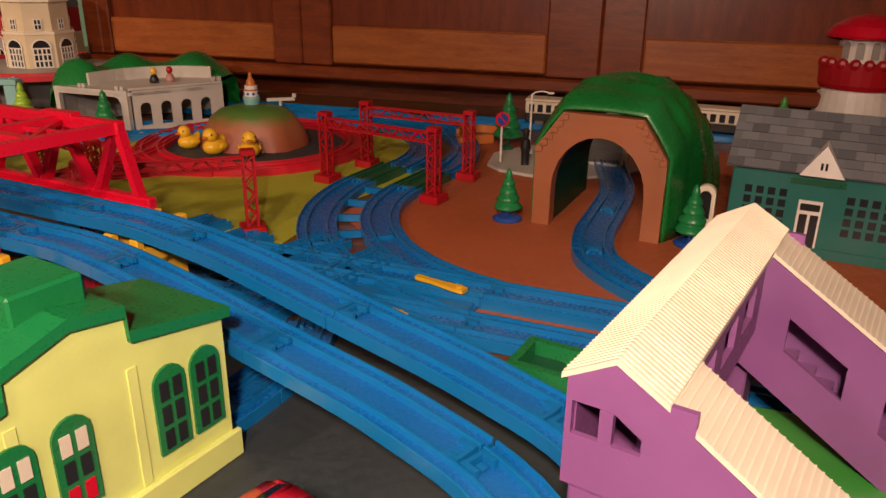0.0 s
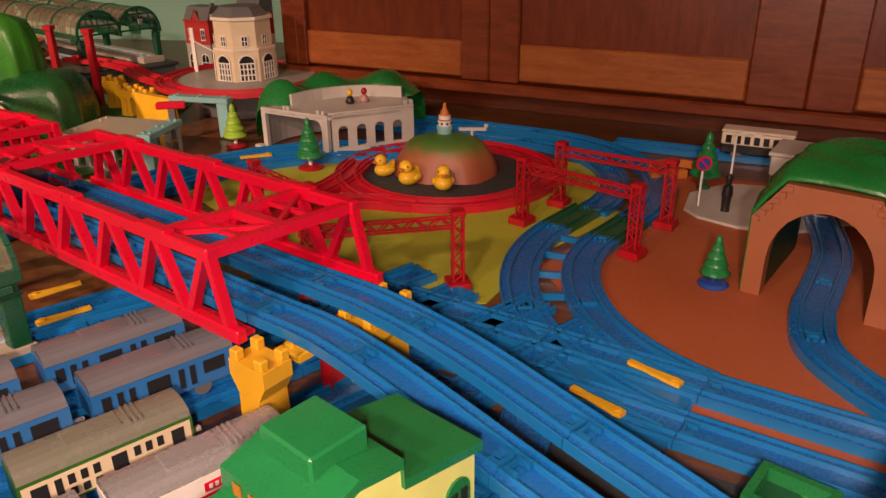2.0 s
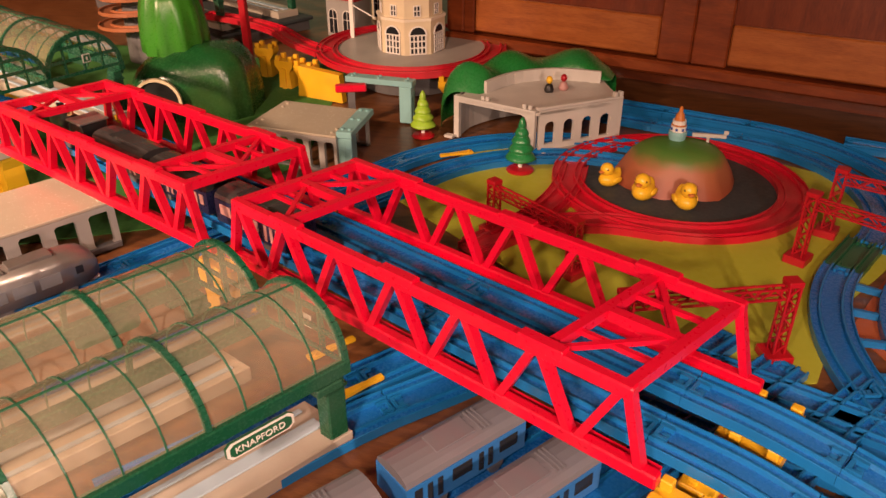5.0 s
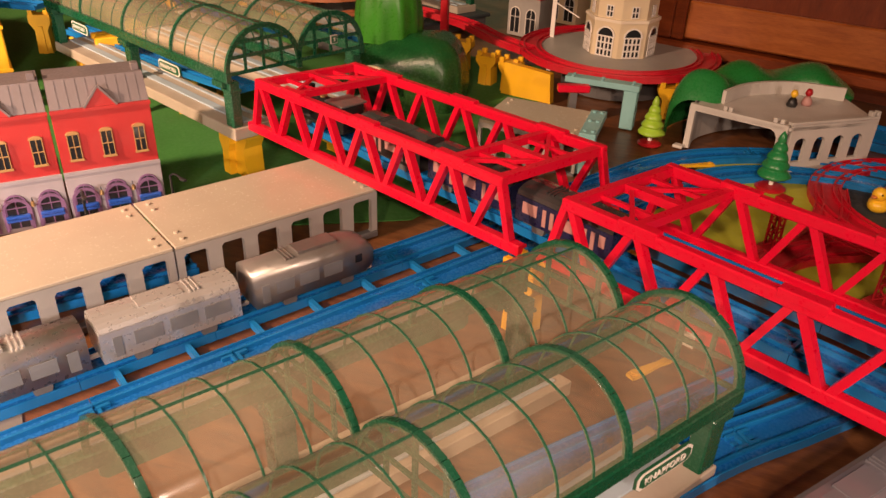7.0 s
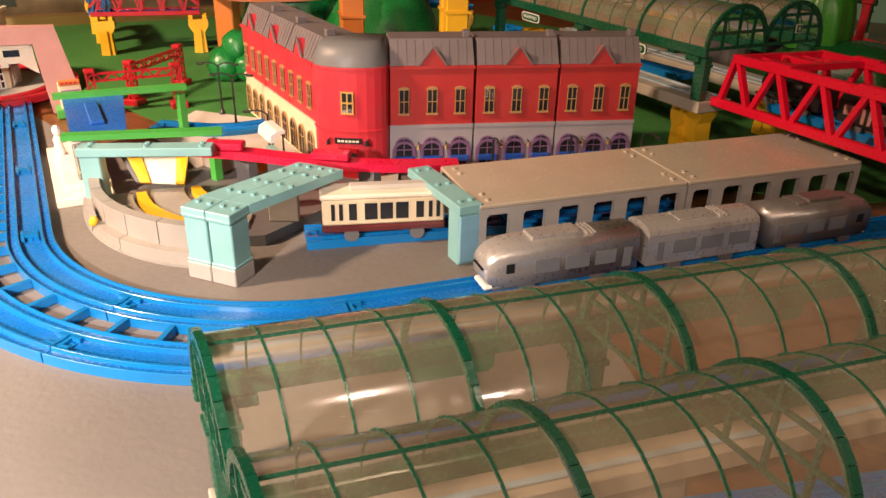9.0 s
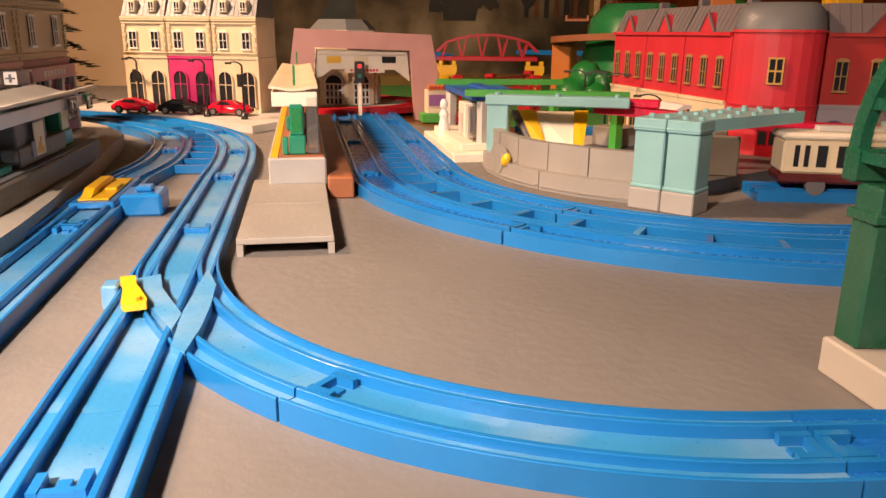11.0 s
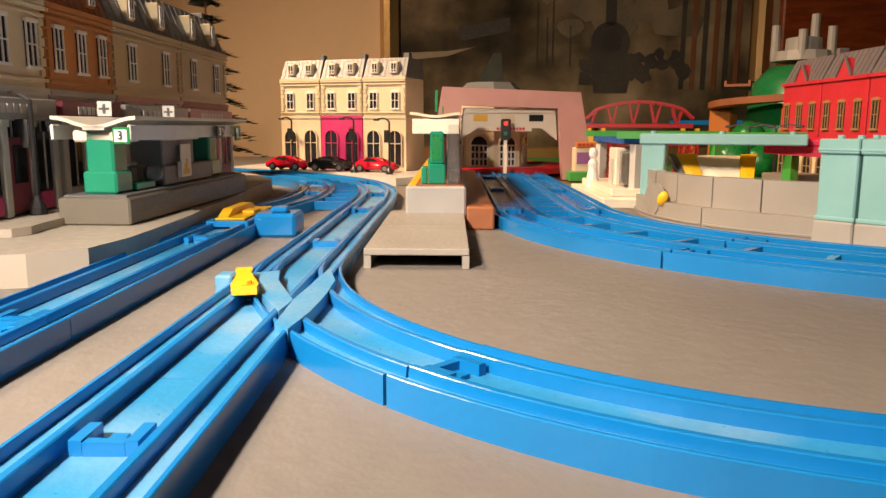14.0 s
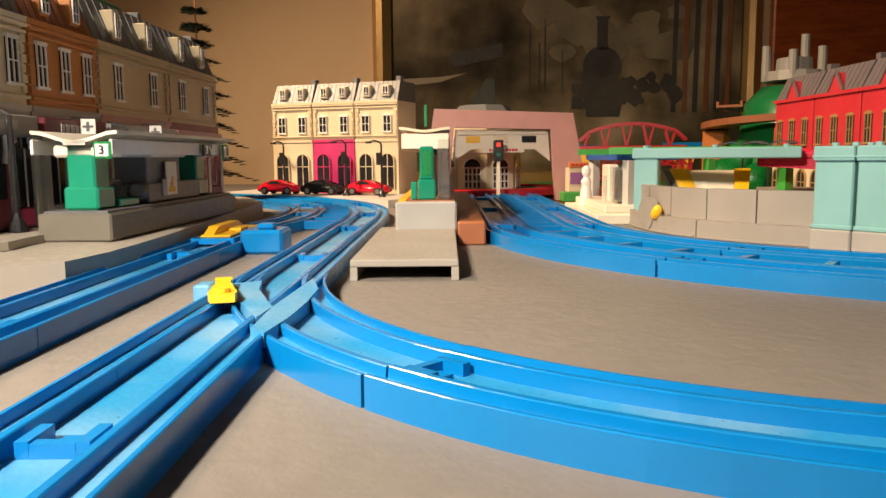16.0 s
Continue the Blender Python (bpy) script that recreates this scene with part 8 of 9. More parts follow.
t = thing("red_crane_arm", pose(-0.60, 1.43, 0.0022, 0, 0, 20), "red plastic crane arm on a stand", "toy crane")
part("stand", box(B(), -0.006, 0.006, -0.006, 0.006, 0, 0.058), GREY_DK, t)
part("arm", box(B(), -0.026, 0.026, -0.008, 0.008, 0.0581, 0.070, 0.002), RED, t)

# far station on piers, with its own raised deck
vault_station(Matrix.Translation((-0.917, 1.118, 0.066)) @ pose(0, 0, 0, 0, 0, 155), 0.56, 4, "second toy station hall with clear barrel roofs on piers")
for k in (0, 2, 3):
    for o in (-0.085, 0.085):
        p = Matrix.Translation((-0.917, 1.118, 0)) @ pose(0, 0, 0, 0, 0, 155) @ Vector((0.05 + 0.15 * k, o, 0))
        pier(pose(p.x, p.y, 0.002, 0, 0, 155) @ Matrix.Diagonal((0.62, 0.8, 1, 1)), 0.058)


# green waterfall hill with a tunnel mouth
def waterfall_hill():
    t = thing("waterfall_hill", pose(-0.900, 1.450, 0.002, 0, 0, 16), "dark green toy hill with a tunnel mouth and bright grassy top", "toy hill")

    def lump(cx, cy, rx, ry, h, flute, mat, name, z0=0.0, p=0.5, sq=1.0, up=3.2, rise=0.0):
        bm = B()
        rows_ = []
        for j in range(9):
            f = j / 8
            row = []
            for i in range(40):
                a = 2 * math.pi * i / 40
                ca, sa = (math.copysign(abs(q) ** sq, q) for q in (math.cos(a), math.sin(a)))
                k = (1 - f ** up) ** p * (1 + flute * math.sin(10 * a) * (1 - f * 0.5) + 0.05 * noise.noise(Vector((math.cos(a) * 2, math.sin(a) * 2, f * 2))))
                row.append(bm.verts.new((cx + rx * max(0.04, k) * ca, cy + ry * max(0.04, k) * sa, z0 + h * f * (1 + rise * max(0.04, k) * ca))))
            rows_.append(row)
        for a_, b_ in zip(rows_, rows_[1:]):
            for i in range(40):
                bm.faces.new((a_[i], a_[(i + 1) % 40], b_[(i + 1) % 40], b_[i]))
        bm.faces.new(rows_[-1])
        return part(name, bm, mat, t, "", True)
    lump(0.0, 0, 0.108, 0.076, 0.118, 0.035, plastic("deep_hill_green", (0.006, 0.08, 0.02), 0.25, 0.2, (0.10, 0.10, 0.02), 40, 0.2, 0.35), "lower_hill", 0.0, 0.42, 0.55, 4.5, 0.14)
    lump(-0.030, 0.020, 0.056, 0.052, 0.120, 0.07, plastic("grassy_green_plastic", (0.03, 0.20, 0.015), 0.30, 0.25, None, 40, 0.1, 0.2), "grassy_top", 0.100, 0.30)
    # no opening here: a black disc paints the dark inside of the tunnel
    bm = B()
    bmesh.ops.create_cone(bm, cap_ends=True, segments=24, radius1=0.036, radius2=0.036, depth=0.02, matrix=pose(-0.046, -0.074, 0.040, 90, 0, 0))
    part("tunnel_mouth", bm, BLACK, t, "black disc standing for the dark tunnel opening")
    bm = B()
    for i in range(14):
        a, b = math.pi * i / 13 - 0.1, math.pi * (i + 1) / 13 - 0.1
        beam(bm, (0.038 * math.cos(a), 0, 0.030 + 0.038 * math.sin(a)), (0.038 * math.cos(b), 0, 0.030 + 0.038 * math.sin(b)), 0.005, 0.006, (0, 1, 0))
    bmesh.ops.transform(bm, matrix=pose(-0.046, -0.0850, 0.010, 0, 0, 0), verts=bm.verts)
    part("stone_rim", bm, CREAM, t)


waterfall_hill()

# yellow ramps and piers below the red tower ring
for x, y, hd, h in ((-0.79, 1.60, -10, 0.055), (-0.74, 1.575, -10, 0.055), (-0.455, 1.545, 10, 0.055), (-0.86, 1.66, 0, 0.06), (-0.40, 1.62, 0, 0.055)):
    pier(pose(x, y, 0.002, 0, 0, hd), h)
bm = B()
prism(bm, [(-0.05, 0), (0.05, 0), (0.045, 0.052), (-0.045, 0.058)], 0.014, "y", -0.007)
tagged(part("block_wall", bm, YEL), "yellow plastic ramp block below the red ring", "toy block").matrix_basis = pose(-0.70, 1.545, 0.002, 0, 0, -14)
q = spline([(-0.72, 1.62, 0.062), (-0.80, 1.68, 0.062), (-0.88, 1.76, 0.062), (-0.98, 1.82, 0.062), (-1.10, 1.86, 0.062)], 5)
track(q[:11], "faded red raised toy track piece", RED_TR, "red track pieces")
track(q[10:], "faded red raised toy track piece", RED_TR, "red track pieces")
for p in ((-0.90, 1.66), (-1.02, 1.70)):
    t = thing("red_pillar", pose(p[0], p[1], 0.002), "slim red plastic pillar", "toy pillar", "red pillars")
    part("shaft", box(B(), -0.007, 0.007, -0.007, 0.007, 0, 0.155, 0.001), RED_DK, t)
    part("capital", box(B(), -0.010, 0.010, -0.010, 0.010, 0.1551, 0.165, 0.001), RED_DK, t)
t = thing("white_mast", pose(-0.70, 1.73, 0.002), "white toy signal mast on the red ring", "toy mast")
part("shaft", box(B(), -0.004, 0.004, -0.002, 0.002, 0, 0.16), WHITE, t)
part("arm", beam(B(), (0, -0.003, 0.135), (0.05, -0.003, 0.110), 0.002, 0.002), WHITE, t)

# ---------------------------------------------------------------- teal station, lighthouse and trams at the right
def varied(name, c, spread, rough):
    """One colour that drifts from piece to piece."""
    m, nt, b, ln = node_mat(name)
    oi = nt.nodes.new("ShaderNodeObjectInfo")
    ln.new(ramp(nt, oi.outputs["Random"], [(0.0, shade(c, 1 - spread)), (1.0, shade(c, 1 + spread))]), b.inputs["Base Color"])
    n = noise_tex(nt, 300, 4)
    ln.new(ramp(nt, n.outputs["Fac"], [(0.3, (rough * 0.8,) * 3), (0.7, (min(1, rough * 1.3),) * 3)]), b.inputs["Roughness"])
    return m


SLATE_VAR = varied("slate_tile_plastic", (0.13, 0.135, 0.15), 0.35, 0.5)


def teal_station():
    m = Matrix.Translation((0.514, 0.893, 0.0016)) @ pose(0, 0, 0, 0, 0, -28)
    t = thing("teal_station", m, "teal toy station house with a slate roof and white gable", "toy station")
    L, D, H = 0.20, 0.10, 0.086
    w = part("wall", box(B(), 0, L, 0, D, 0, H, 0.001), TEAL, t)
    part("base_course", box(B(), -0.003, L + 0.003, -0.003, -0.0001, 0, 0.010), TEAL, w)
    for k in range(4):
        for j in range(4):
            for x in (0.014 + 0.011 * k, 0.108 + 0.011 * k):
                part("pane", box(B(), x, x + 0.007, -0.0012, -0.0001, 0.026 + 0.011 * j, 0.0335 + 0.011 * j), WINDOW, w)
    part("sign", box(B(), 0.055, 0.105, -0.0016, -0.0001, H - 0.012, H - 0.006), GREEN_DK, w)
    d = part("door", box(B(), 0.066, 0.088, -0.0022, -0.0001, 0.004, 0.058), WHITE, w)
    for x in (0.0685, 0.0785):
        part("door_pane", box(B(), x, x + 0.0075, -0.0028, -0.0023, 0.008, 0.044), WINDOW, d)
    part("door_sign", box(B(), 0.0680, 0.0860, -0.0028, -0.0023, 0.048, 0.055), BLACK, d)
    bm = B()
    prism(bm, [(-0.008, H), (D / 2, H + 0.052), (D + 0.008, H)], L + 0.012, "x", -0.006)
    r = part("roof", bm, SLATE, t)
    sl = math.degrees(math.atan2(0.052, D / 2 + 0.008))
    n = 0
    for j in range(7):
        for k in range(13):
            x = -0.006 + 0.0163 * k + (0.008 if j % 2 else 0)
            mm = Matrix.Translation((x, -0.008 + 0.0080 * j, H + 0.0072 * j + 0.0006)) @ pose(0, 0, 0, sl, 0, 0)
            part("slate", box(B(), 0, 0.0155, 0.0, 0.0100, 0, 0.0014, 0, mm), SLATE_VAR, r)
    bm = B()
    prism(bm, [(0.062, H - 0.001), (0.102, H - 0.001), (0.082, H + 0.030)], 0.03, "y", -0.010)
    g = part("gable", bm, WHITE, r)
    for x in (0.0795, 0.0835):
        part("gable_slot", box(B(), x, x + 0.0022, -0.0108, -0.0101, H + 0.006, H + 0.013), WINDOW, g)


teal_station()
s = thing("arched_clock", pose(0.495, 0.905, 0.0016, 0, 0, -28), "ivory arched toy clock stand", "toy clock")
bm = B()
prism(bm, arch_pts(0.020, 0.060, 10) , 0.008, "y", -0.004)
part("frame", bm, IVORY, s)
bm = B()
prism(bm, arch_pts(0.012, 0.030, 10, 0, 0.024), 0.002, "y", -0.0055)
part("face", bm, BLACK, s)


def lighthouse():
    t = thing("lighthouse", pose(0.895, 1.375, 0.0016), "red and white toy lighthouse with a scalloped red roof", "toy lighthouse")
    part("tower_base", lathe(B(), [(0.066, 0), (0.056, 0.085), (0.054, 0.090)], 28), WHITE, t, "", False)
    part("gallery", lathe(B(), [(0.060, 0.0901), (0.064, 0.098), (0.066, 0.130), (0.060, 0.1301)], 28), RED_DK, t)
    for k in range(20):
        a = 2 * math.pi * k / 20
        bm = B()
        bmesh.ops.create_uvsphere(bm, u_segments=8, v_segments=6, radius=0.009, matrix=Matrix.Translation((0.061 * math.cos(a), 0.061 * math.sin(a), 0.130)))
        part("scallop", bm, RED_DK, t)
    part("lantern_room", lathe(B(), [(0.036, 0.1302), (0.034, 0.168)], 20), WHITE, t)
    for k in range(10):
        bm = B()
        prism(bm, arch_pts(0.012, 0.026, 6, 0, 0.136), 0.002, "y", -0.037)
        bmesh.ops.transform(bm, matrix=pose(0, 0, 0, 0, 0, 36 * k), verts=bm.verts)
        part("lantern_window", bm, GREY, t)
    bm = B()
    lathe(bm, [(0.058, 0.1681), (0.060, 0.172), (0.050, 0.186), (0.030, 0.197), (0.006, 0.203)], 32, 0, 0, 0.03)
    part("roof", bm, RED, t, "scalloped red roof")


lighthouse()


def city_tram(m, label):
    t = thing("toy_tram", m, label, "toy tram", "white trams")
    L, w = 0.110, 0.036
    part("body", box(B(), 0, L, -w / 2, w / 2, 0.008, 0.022, 0.002), BLACK, t)
    b = part("upper_body", box(B(), 0, L, -w / 2, w / 2, 0.0221, 0.042, 0.002), IVORY, t)
    part("roof", box(B(), -0.001, L + 0.001, -w / 2 - 0.001, w / 2 + 0.001, 0.0421, 0.047, 0.002), IVORY, t)
    for k in range(7):
        for y in (-w / 2 - 0.0005, w / 2 - 0.0003):
            part("window", box(B(), 0.007 + 0.0145 * k, 0.016 + 0.0145 * k, y, y + 0.0008, 0.025, 0.038), WINDOW, b)
    wheels(t, (0.025, 0.085), w)


city_tram(Matrix.Translation((0.372, 1.462, 0.0076)) @ pose(0, 0, 0, 0, 0, -17), "ivory and black toy tram standing before the cabinet")
city_tram(Matrix.Translation((0.635, 1.400, 0.0076)) @ pose(0, 0, 0, 0, 0, -22), "ivory and black toy tram behind the hill tunnel")
q = spline([(0.20, 1.51, Z0), (0.40, 1.455, Z0), (0.60, 1.41, Z0), (0.80, 1.33, Z0)], 6)
track(q[:10]), track(q[9:])

# ---------------------------------------------------------------- end wall: picture and what stands before it
PW = Matrix.Translation((-2.68, 0.70, 0)) @ pose(0, 0, 0, 0, 0, -23)


def picture():
    m, nt, b, ln = node_mat("dark_oil_painting")
    n1, n2 = noise_tex(nt, 3.2, 7, (1, 1, 1.6)), noise_tex(nt, 14, 6, (1, 1, 0.5))
    base = ramp(nt, n1.outputs["Fac"], [(0.30, (0.016, 0.014, 0.010)), (0.42, (0.065, 0.052, 0.032)), (0.54, (0.15, 0.118, 0.074)), (0.72, (0.27, 0.215, 0.14))])
    mix = nt.nodes.new("ShaderNodeMix")
    mix.data_type, mix.blend_type = "RGBA", "MULTIPLY"
    mix.inputs[0].default_value = 0.8
    ln.new(base, mix.inputs[6])
    ln.new(ramp(nt, n2.outputs["Fac"], [(0.35, (0.45, 0.42, 0.38)), (0.6, (1, 1, 1))]), mix.inputs[7])
    ln.new(mix.outputs[2], b.inputs["Base Color"])
    b.inputs["Roughness"].default_value = 0.75
    b.inputs["Specular IOR Level"].default_value = 0.15
    t = thing("framed_picture", PW, "dark oil painting of a railway in a gilt frame", "painting")
    y0, y1, z0, z1 = -0.100, 0.80, 0.03, 0.72
    part("canvas", box(B(), 0.006, 0.014, y0, y1, z0, z1), m, t, "dark brown and olive painted canvas")
    for a, b_ in ((y0 - 0.055, y0), (y1, y1 + 0.055)):
        bm = B()
        prism(bm, [(0.001, a), (0.030, a + 0.012), (0.034, (a + b_) / 2), (0.020, b_ - 0.006), (0.001, b_)], z1 - z0 + 0.08, "z", z0 - 0.04)
        part("frame_side", bm, GOLD, t, "gilt moulding")
    for a, b_ in ((z0 - 0.04, z0), (z1, z1 + 0.04)):
        part("frame_rail", box(B(), 0.001, 0.028, y0, y1, a, b_, 0.004), GOLD, t)
    INK = plastic("painted_dark_shape", (0.016, 0.014, 0.012), 0.6, 0.4, (0.05, 0.042, 0.03), 30, 0.2, 0.7)
    SMOKE = plastic("painted_smoke_shape", (0.13, 0.105, 0.066), 0.7, 0.35, (0.055, 0.048, 0.032), 22, 0.2, 0.9)
    OCH = plastic("painted_ochre_shape", (0.16, 0.12, 0.06), 0.45)
    RUS = plastic("painted_rust_shape", (0.13, 0.045, 0.015), 0.45)

    def dab(name, pts, mat, d):
        part(name, prism(B(), pts, 0.0008, "x", 0.0142 + d), mat, t)
    # round boiler front with chimney, carriages, poles, bank and trees, all plain shapes
    cx, cz = 0.44, 0.30
    dab("painted_engine", [(cx + 0.050 * math.cos(a / 12 * math.pi), cz + 0.050 * math.sin(a / 12 * math.pi)) for a in range(24)], INK, 0.0002)
    dab("painted_chimney", [(cx - 0.014, cz + 0.04), (cx - 0.014, cz + 0.115), (cx - 0.020, cz + 0.125), (cx + 0.020, cz + 0.125), (cx + 0.014, cz + 0.115), (cx + 0.014, cz + 0.04)], INK, 0.0002)
    dab("painted_boiler", [(cx + 0.026 * math.cos(a / 12 * math.pi), cz + 0.026 * math.sin(a / 12 * math.pi)) for a in range(24)], plastic("painted_grey_shape", (0.016, 0.015, 0.013), 0.4), 0.0012)
    dab("painted_frame", [(cx - 0.040, cz - 0.13), (cx - 0.050, cz - 0.05), (cx - 0.030, cz - 0.02), (cx + 0.036, cz - 0.02), (cx + 0.058, cz - 0.06), (cx + 0.046, cz - 0.13)], INK, 0.0004)
    rnd = random.Random(11)
    for k in range(26):
        x, z = cx - 0.085 + 0.30 * rnd.random(), cz - 0.10 + 0.075 * rnd.random()
        r = 0.010 + 0.016 * rnd.random()
        dab("painted_figure_mass", [(x + r * (0.7 + 0.5 * rnd.random()) * math.cos(q * math.pi / 4), z + r * (0.7 + 0.6 * rnd.random()) * math.sin(q * math.pi / 4)) for q in range(8)], INK, 0.0003 + 0.00002 * k)
    for k in range(22):
        x, z = cx - 0.30 + 0.50 * rnd.random(), cz + 0.02 + 0.30 * rnd.random()
        r = 0.018 + 0.030 * rnd.random()
        dab("painted_smoke", [(x + r * 1.5 * (0.7 + 0.5 * rnd.random()) * math.cos(q * math.pi / 5), z + r * (0.6 + 0.6 * rnd.random()) * math.sin(q * math.pi / 5)) for q in range(10)], SMOKE, 0.00005 + 0.000004 * k)
    dab("painted_wagon", [(0.045, 0.315), (0.05, 0.335), (0.18, 0.36), (0.185, 0.325), (0.06, 0.300)], INK, 0.0002)
    dab("painted_bank", [(-0.095, 0.27), (0.02, 0.275), (0.09, 0.285), (0.02, 0.262), (-0.095, 0.25)], OCH, 0.0002)
    dab("painted_road", [(0.0, 0.05), (0.14, 0.27), (0.16, 0.27), (0.18, 0.05)], plastic("painted_moss_shape", (0.022, 0.030, 0.018), 0.5), 0.0001)
    for x, h in ((0.25, 0.40), (0.275, 0.36), (0.29, 0.42), (0.335, 0.34)):
        dab("painted_pole", [(x, 0.24), (x, h), (x + 0.003, h), (x + 0.003, 0.24)], INK, 0.0003)
    for k in range(6):
        x = 0.62 + 0.028 * k
        dab("painted_trunk", [(x, 0.18), (x + 0.004, 0.55), (x + 0.016, 0.55), (x + 0.012, 0.18)], RUS if k % 2 else INK, 0.0002 + 0.0001 * k)


picture()
tagged(part("wall_panel", box(B(), 0.002, 0.03, 0.875, 2.15, -0.74, 1.2, 0.004, PW), CAB), "dark brown wooden panelling beside the picture", "wall", "", "structure")


def fir(m, h):
    """Small wire fir: bare stem with drooping tiers of needled twigs."""
    t = thing("artificial_fir", m, "small dark artificial fir tree with drooping tiers", "fir tree")
    part("stem", cyl(B(), 0, 0, 0, h, 0.004, 0.001, 8), BROWN, t)
    bm = B()
    rnd = random.Random(4)
    for k in range(11):
        z = h * (0.16 + 0.078 * k)
        r = h * 0.26 * (1 - k / 11.5)
        for j in range(9):
            a = 2 * math.pi * (j + rnd.random() * 0.6) / 9
            rr = r * (0.75 + 0.4 * rnd.random())
            p = Vector((0, 0, z))
            q = Vector((rr * math.cos(a), rr * math.sin(a), z - rr * 0.28))
            n = 7
            for i in range(n):
                c = p.lerp(q, (i + 0.6) / n)
                w = 0.020 * (1.1 - 0.6 * i / n)
                for s in (-1, 1, 0):
                    dr = Vector((math.cos(a + s * 1.0), math.sin(a + s * 1.0), 0.25 - 0.35 * rnd.random())) * w
                    sd = Vector((-dr.y, dr.x, 0)).normalized() * w * 0.30
                    bm.faces.new([bm.verts.new(c - sd), bm.verts.new(c + dr), bm.verts.new(c + sd + Vector((0, 0, 0.002)))])
    f = part("needles", bm, plastic("dark_fir_needles", (0.018, 0.035, 0.016), 0.8), t)
    tagged(f, kind="stuff")


fir(pose(-1.985, 0.045, 0.012), 0.285)
tagged(part("dark_green_box", box(B(), -0.06, 0.05, -0.05, 0.03, 0.0240, 0.250, 0.003, pose(-1.80, -0.12, 0, 0, 0, HS)), GREEN_DK), "dark green box standing behind the terrace", "box")


def bowstring(m, L, h):
    t = thing("arch_bridge", m, "red toy arch bridge on yellow piers", "toy bridge")
    # weaker light at the back is put into the darker red
    for y in (0, 0.05):
        part("deck_beam", box(B(), 0, L, y - 0.003, y + 0.003, 0, 0.009, 0.001), RED_DK, t)
        bm = B()
        n = 10
        pts = [(L * i / n, y, 0.006 + h * math.sin(math.pi * (0.12 + 0.76 * i / n)) ** 0.7 - h * 0.22 * (1 if i in (0, n) else 0)) for i in range(n + 1)]
        for a, b in zip(pts, pts[1:]):
            beam(bm, a, b, 0.005, 0.006, (0, 1, 0))
        part("arch", bm, RED_DK, t)
        for i in range(1, n):
            part("strut", beam(B(), (L * (i - (0.5 if i % 2 else -0.5)) / n, y, 0.006), pts[i], 0.0035, 0.0035, (0, 1, 0)), RED_DK, t)
    part("deck", box(B(), 0, L, 0.0032, 0.0468, 0.001, 0.006), BLUE_DK, t)
    for x in (L * 0.35, L * 0.65):
        part("cross_bar", beam(B(), (x, 0.003, h), (x, 0.047, h), 0.004, 0.004), RED, t)
    return t


bowstring(Matrix.Translation((-2.165, 0.815, 0.080)) @ pose(0, 0, 0, 0, 0, 54), 0.215, 0.048)
for p in ((-2.160, 0.840), (-2.05, 0.99)):
    pier(pose(p[0], p[1], 0.002, 0, 0, 54), 0.071)
for a, b in (((-1.757, 0.585, 0.002), (-1.705, 0.700, 0.002)), ((-1.770, 0.660, 0.002), (-1.830, 0.790, 0.002))):
    gantry(a, b, 0.066, "red lattice signal gantry on the green felt")


def orange_spiral():
    t = thing("spiral_tower", pose(-1.93, 1.07, 0.002, 0, 0, 20), "orange toy spiral ramp around a green hill", "toy hill")
    lathe_prof = [(0.13, 0), (0.125, 0.05), (0.105, 0.12), (0.098, 0.165), (0.07, 0.195), (0.01, 0.20)]
    part("green_core", lathe(B(), lathe_prof, 26, 0.05, 0.06, 0.03), GREEN, t, "", True)
    q = [(0.05 + (0.155 - 0.012 * k / 20) * math.cos(3.4 + k * 0.16), 0.06 + (0.155 - 0.012 * k / 20) * math.sin(3.4 + k * 0.16), 0.115 + 0.0012 * k) for k in range(40)]
    part("ramp", sweep(B(), [(-0.026, 0), (-0.026, 0.012), (-0.021, 0.012), (-0.021, 0.005), (0.021, 0.005), (0.021, 0.012), (0.026, 0.012), (0.026, 0)], [Vector(p) for p in q]), BROWN, t)
    for a in (3.6, 5.0, 6.4):
        x, y = 0.05 + 0.15 * math.cos(a), 0.06 + 0.15 * math.sin(a)
        part("support", box(B(), x - 0.022, x + 0.022, y - 0.016, y + 0.016, 0, 0.115, 0.002), ORANGE, t)


orange_spiral()
bm = B()
lathe(bm, [(0.085, 0.198), (0.080, 0.225), (0.05, 0.226), (0.048, 0.262), (0.04, 0.264)], 14)
for a, r, h in ((0.4, 0.075, 0.29), (2.2, 0.075, 0.275), (4.0, 0.075, 0.30), (5.4, 0.07, 0.28), (1.2, 0.03, 0.33)):
    cyl(bm, r * math.cos(a), r * math.sin(a), 0.20, h, 0.013, 0.012, 10)
tagged(part("toy_castle", bm, GREY), "grey toy castle with round turrets on the hill", "toy castle").matrix_basis = pose(-1.90, 1.12, 0.075) @ Matrix.Scale(0.66, 4)


def tall_block(x, y, hd, w, h, mat, label):
    t = thing("tall_support", pose(x, y, 0.002, 0, 0, hd), label, "toy support", "tall supports")
    bm = B()
    box(bm, -w / 2, -w / 6, -0.02, 0.02, 0, h, 0.002)
    box(bm, w / 6, w / 2, -0.02, 0.02, 0, h, 0.002)
    part("column", bm, mat, t)
    part("web", box(B(), -w / 6, w / 6, -0.014, 0.014, h * 0.45, h, 0.001), mat, t)
    for z in (h * 0.3, h * 0.6):
        part("band", box(B(), -w / 2 - 0.002, w / 2 + 0.002, -0.022, 0.022, z, z + 0.005), mat, t)
    return t


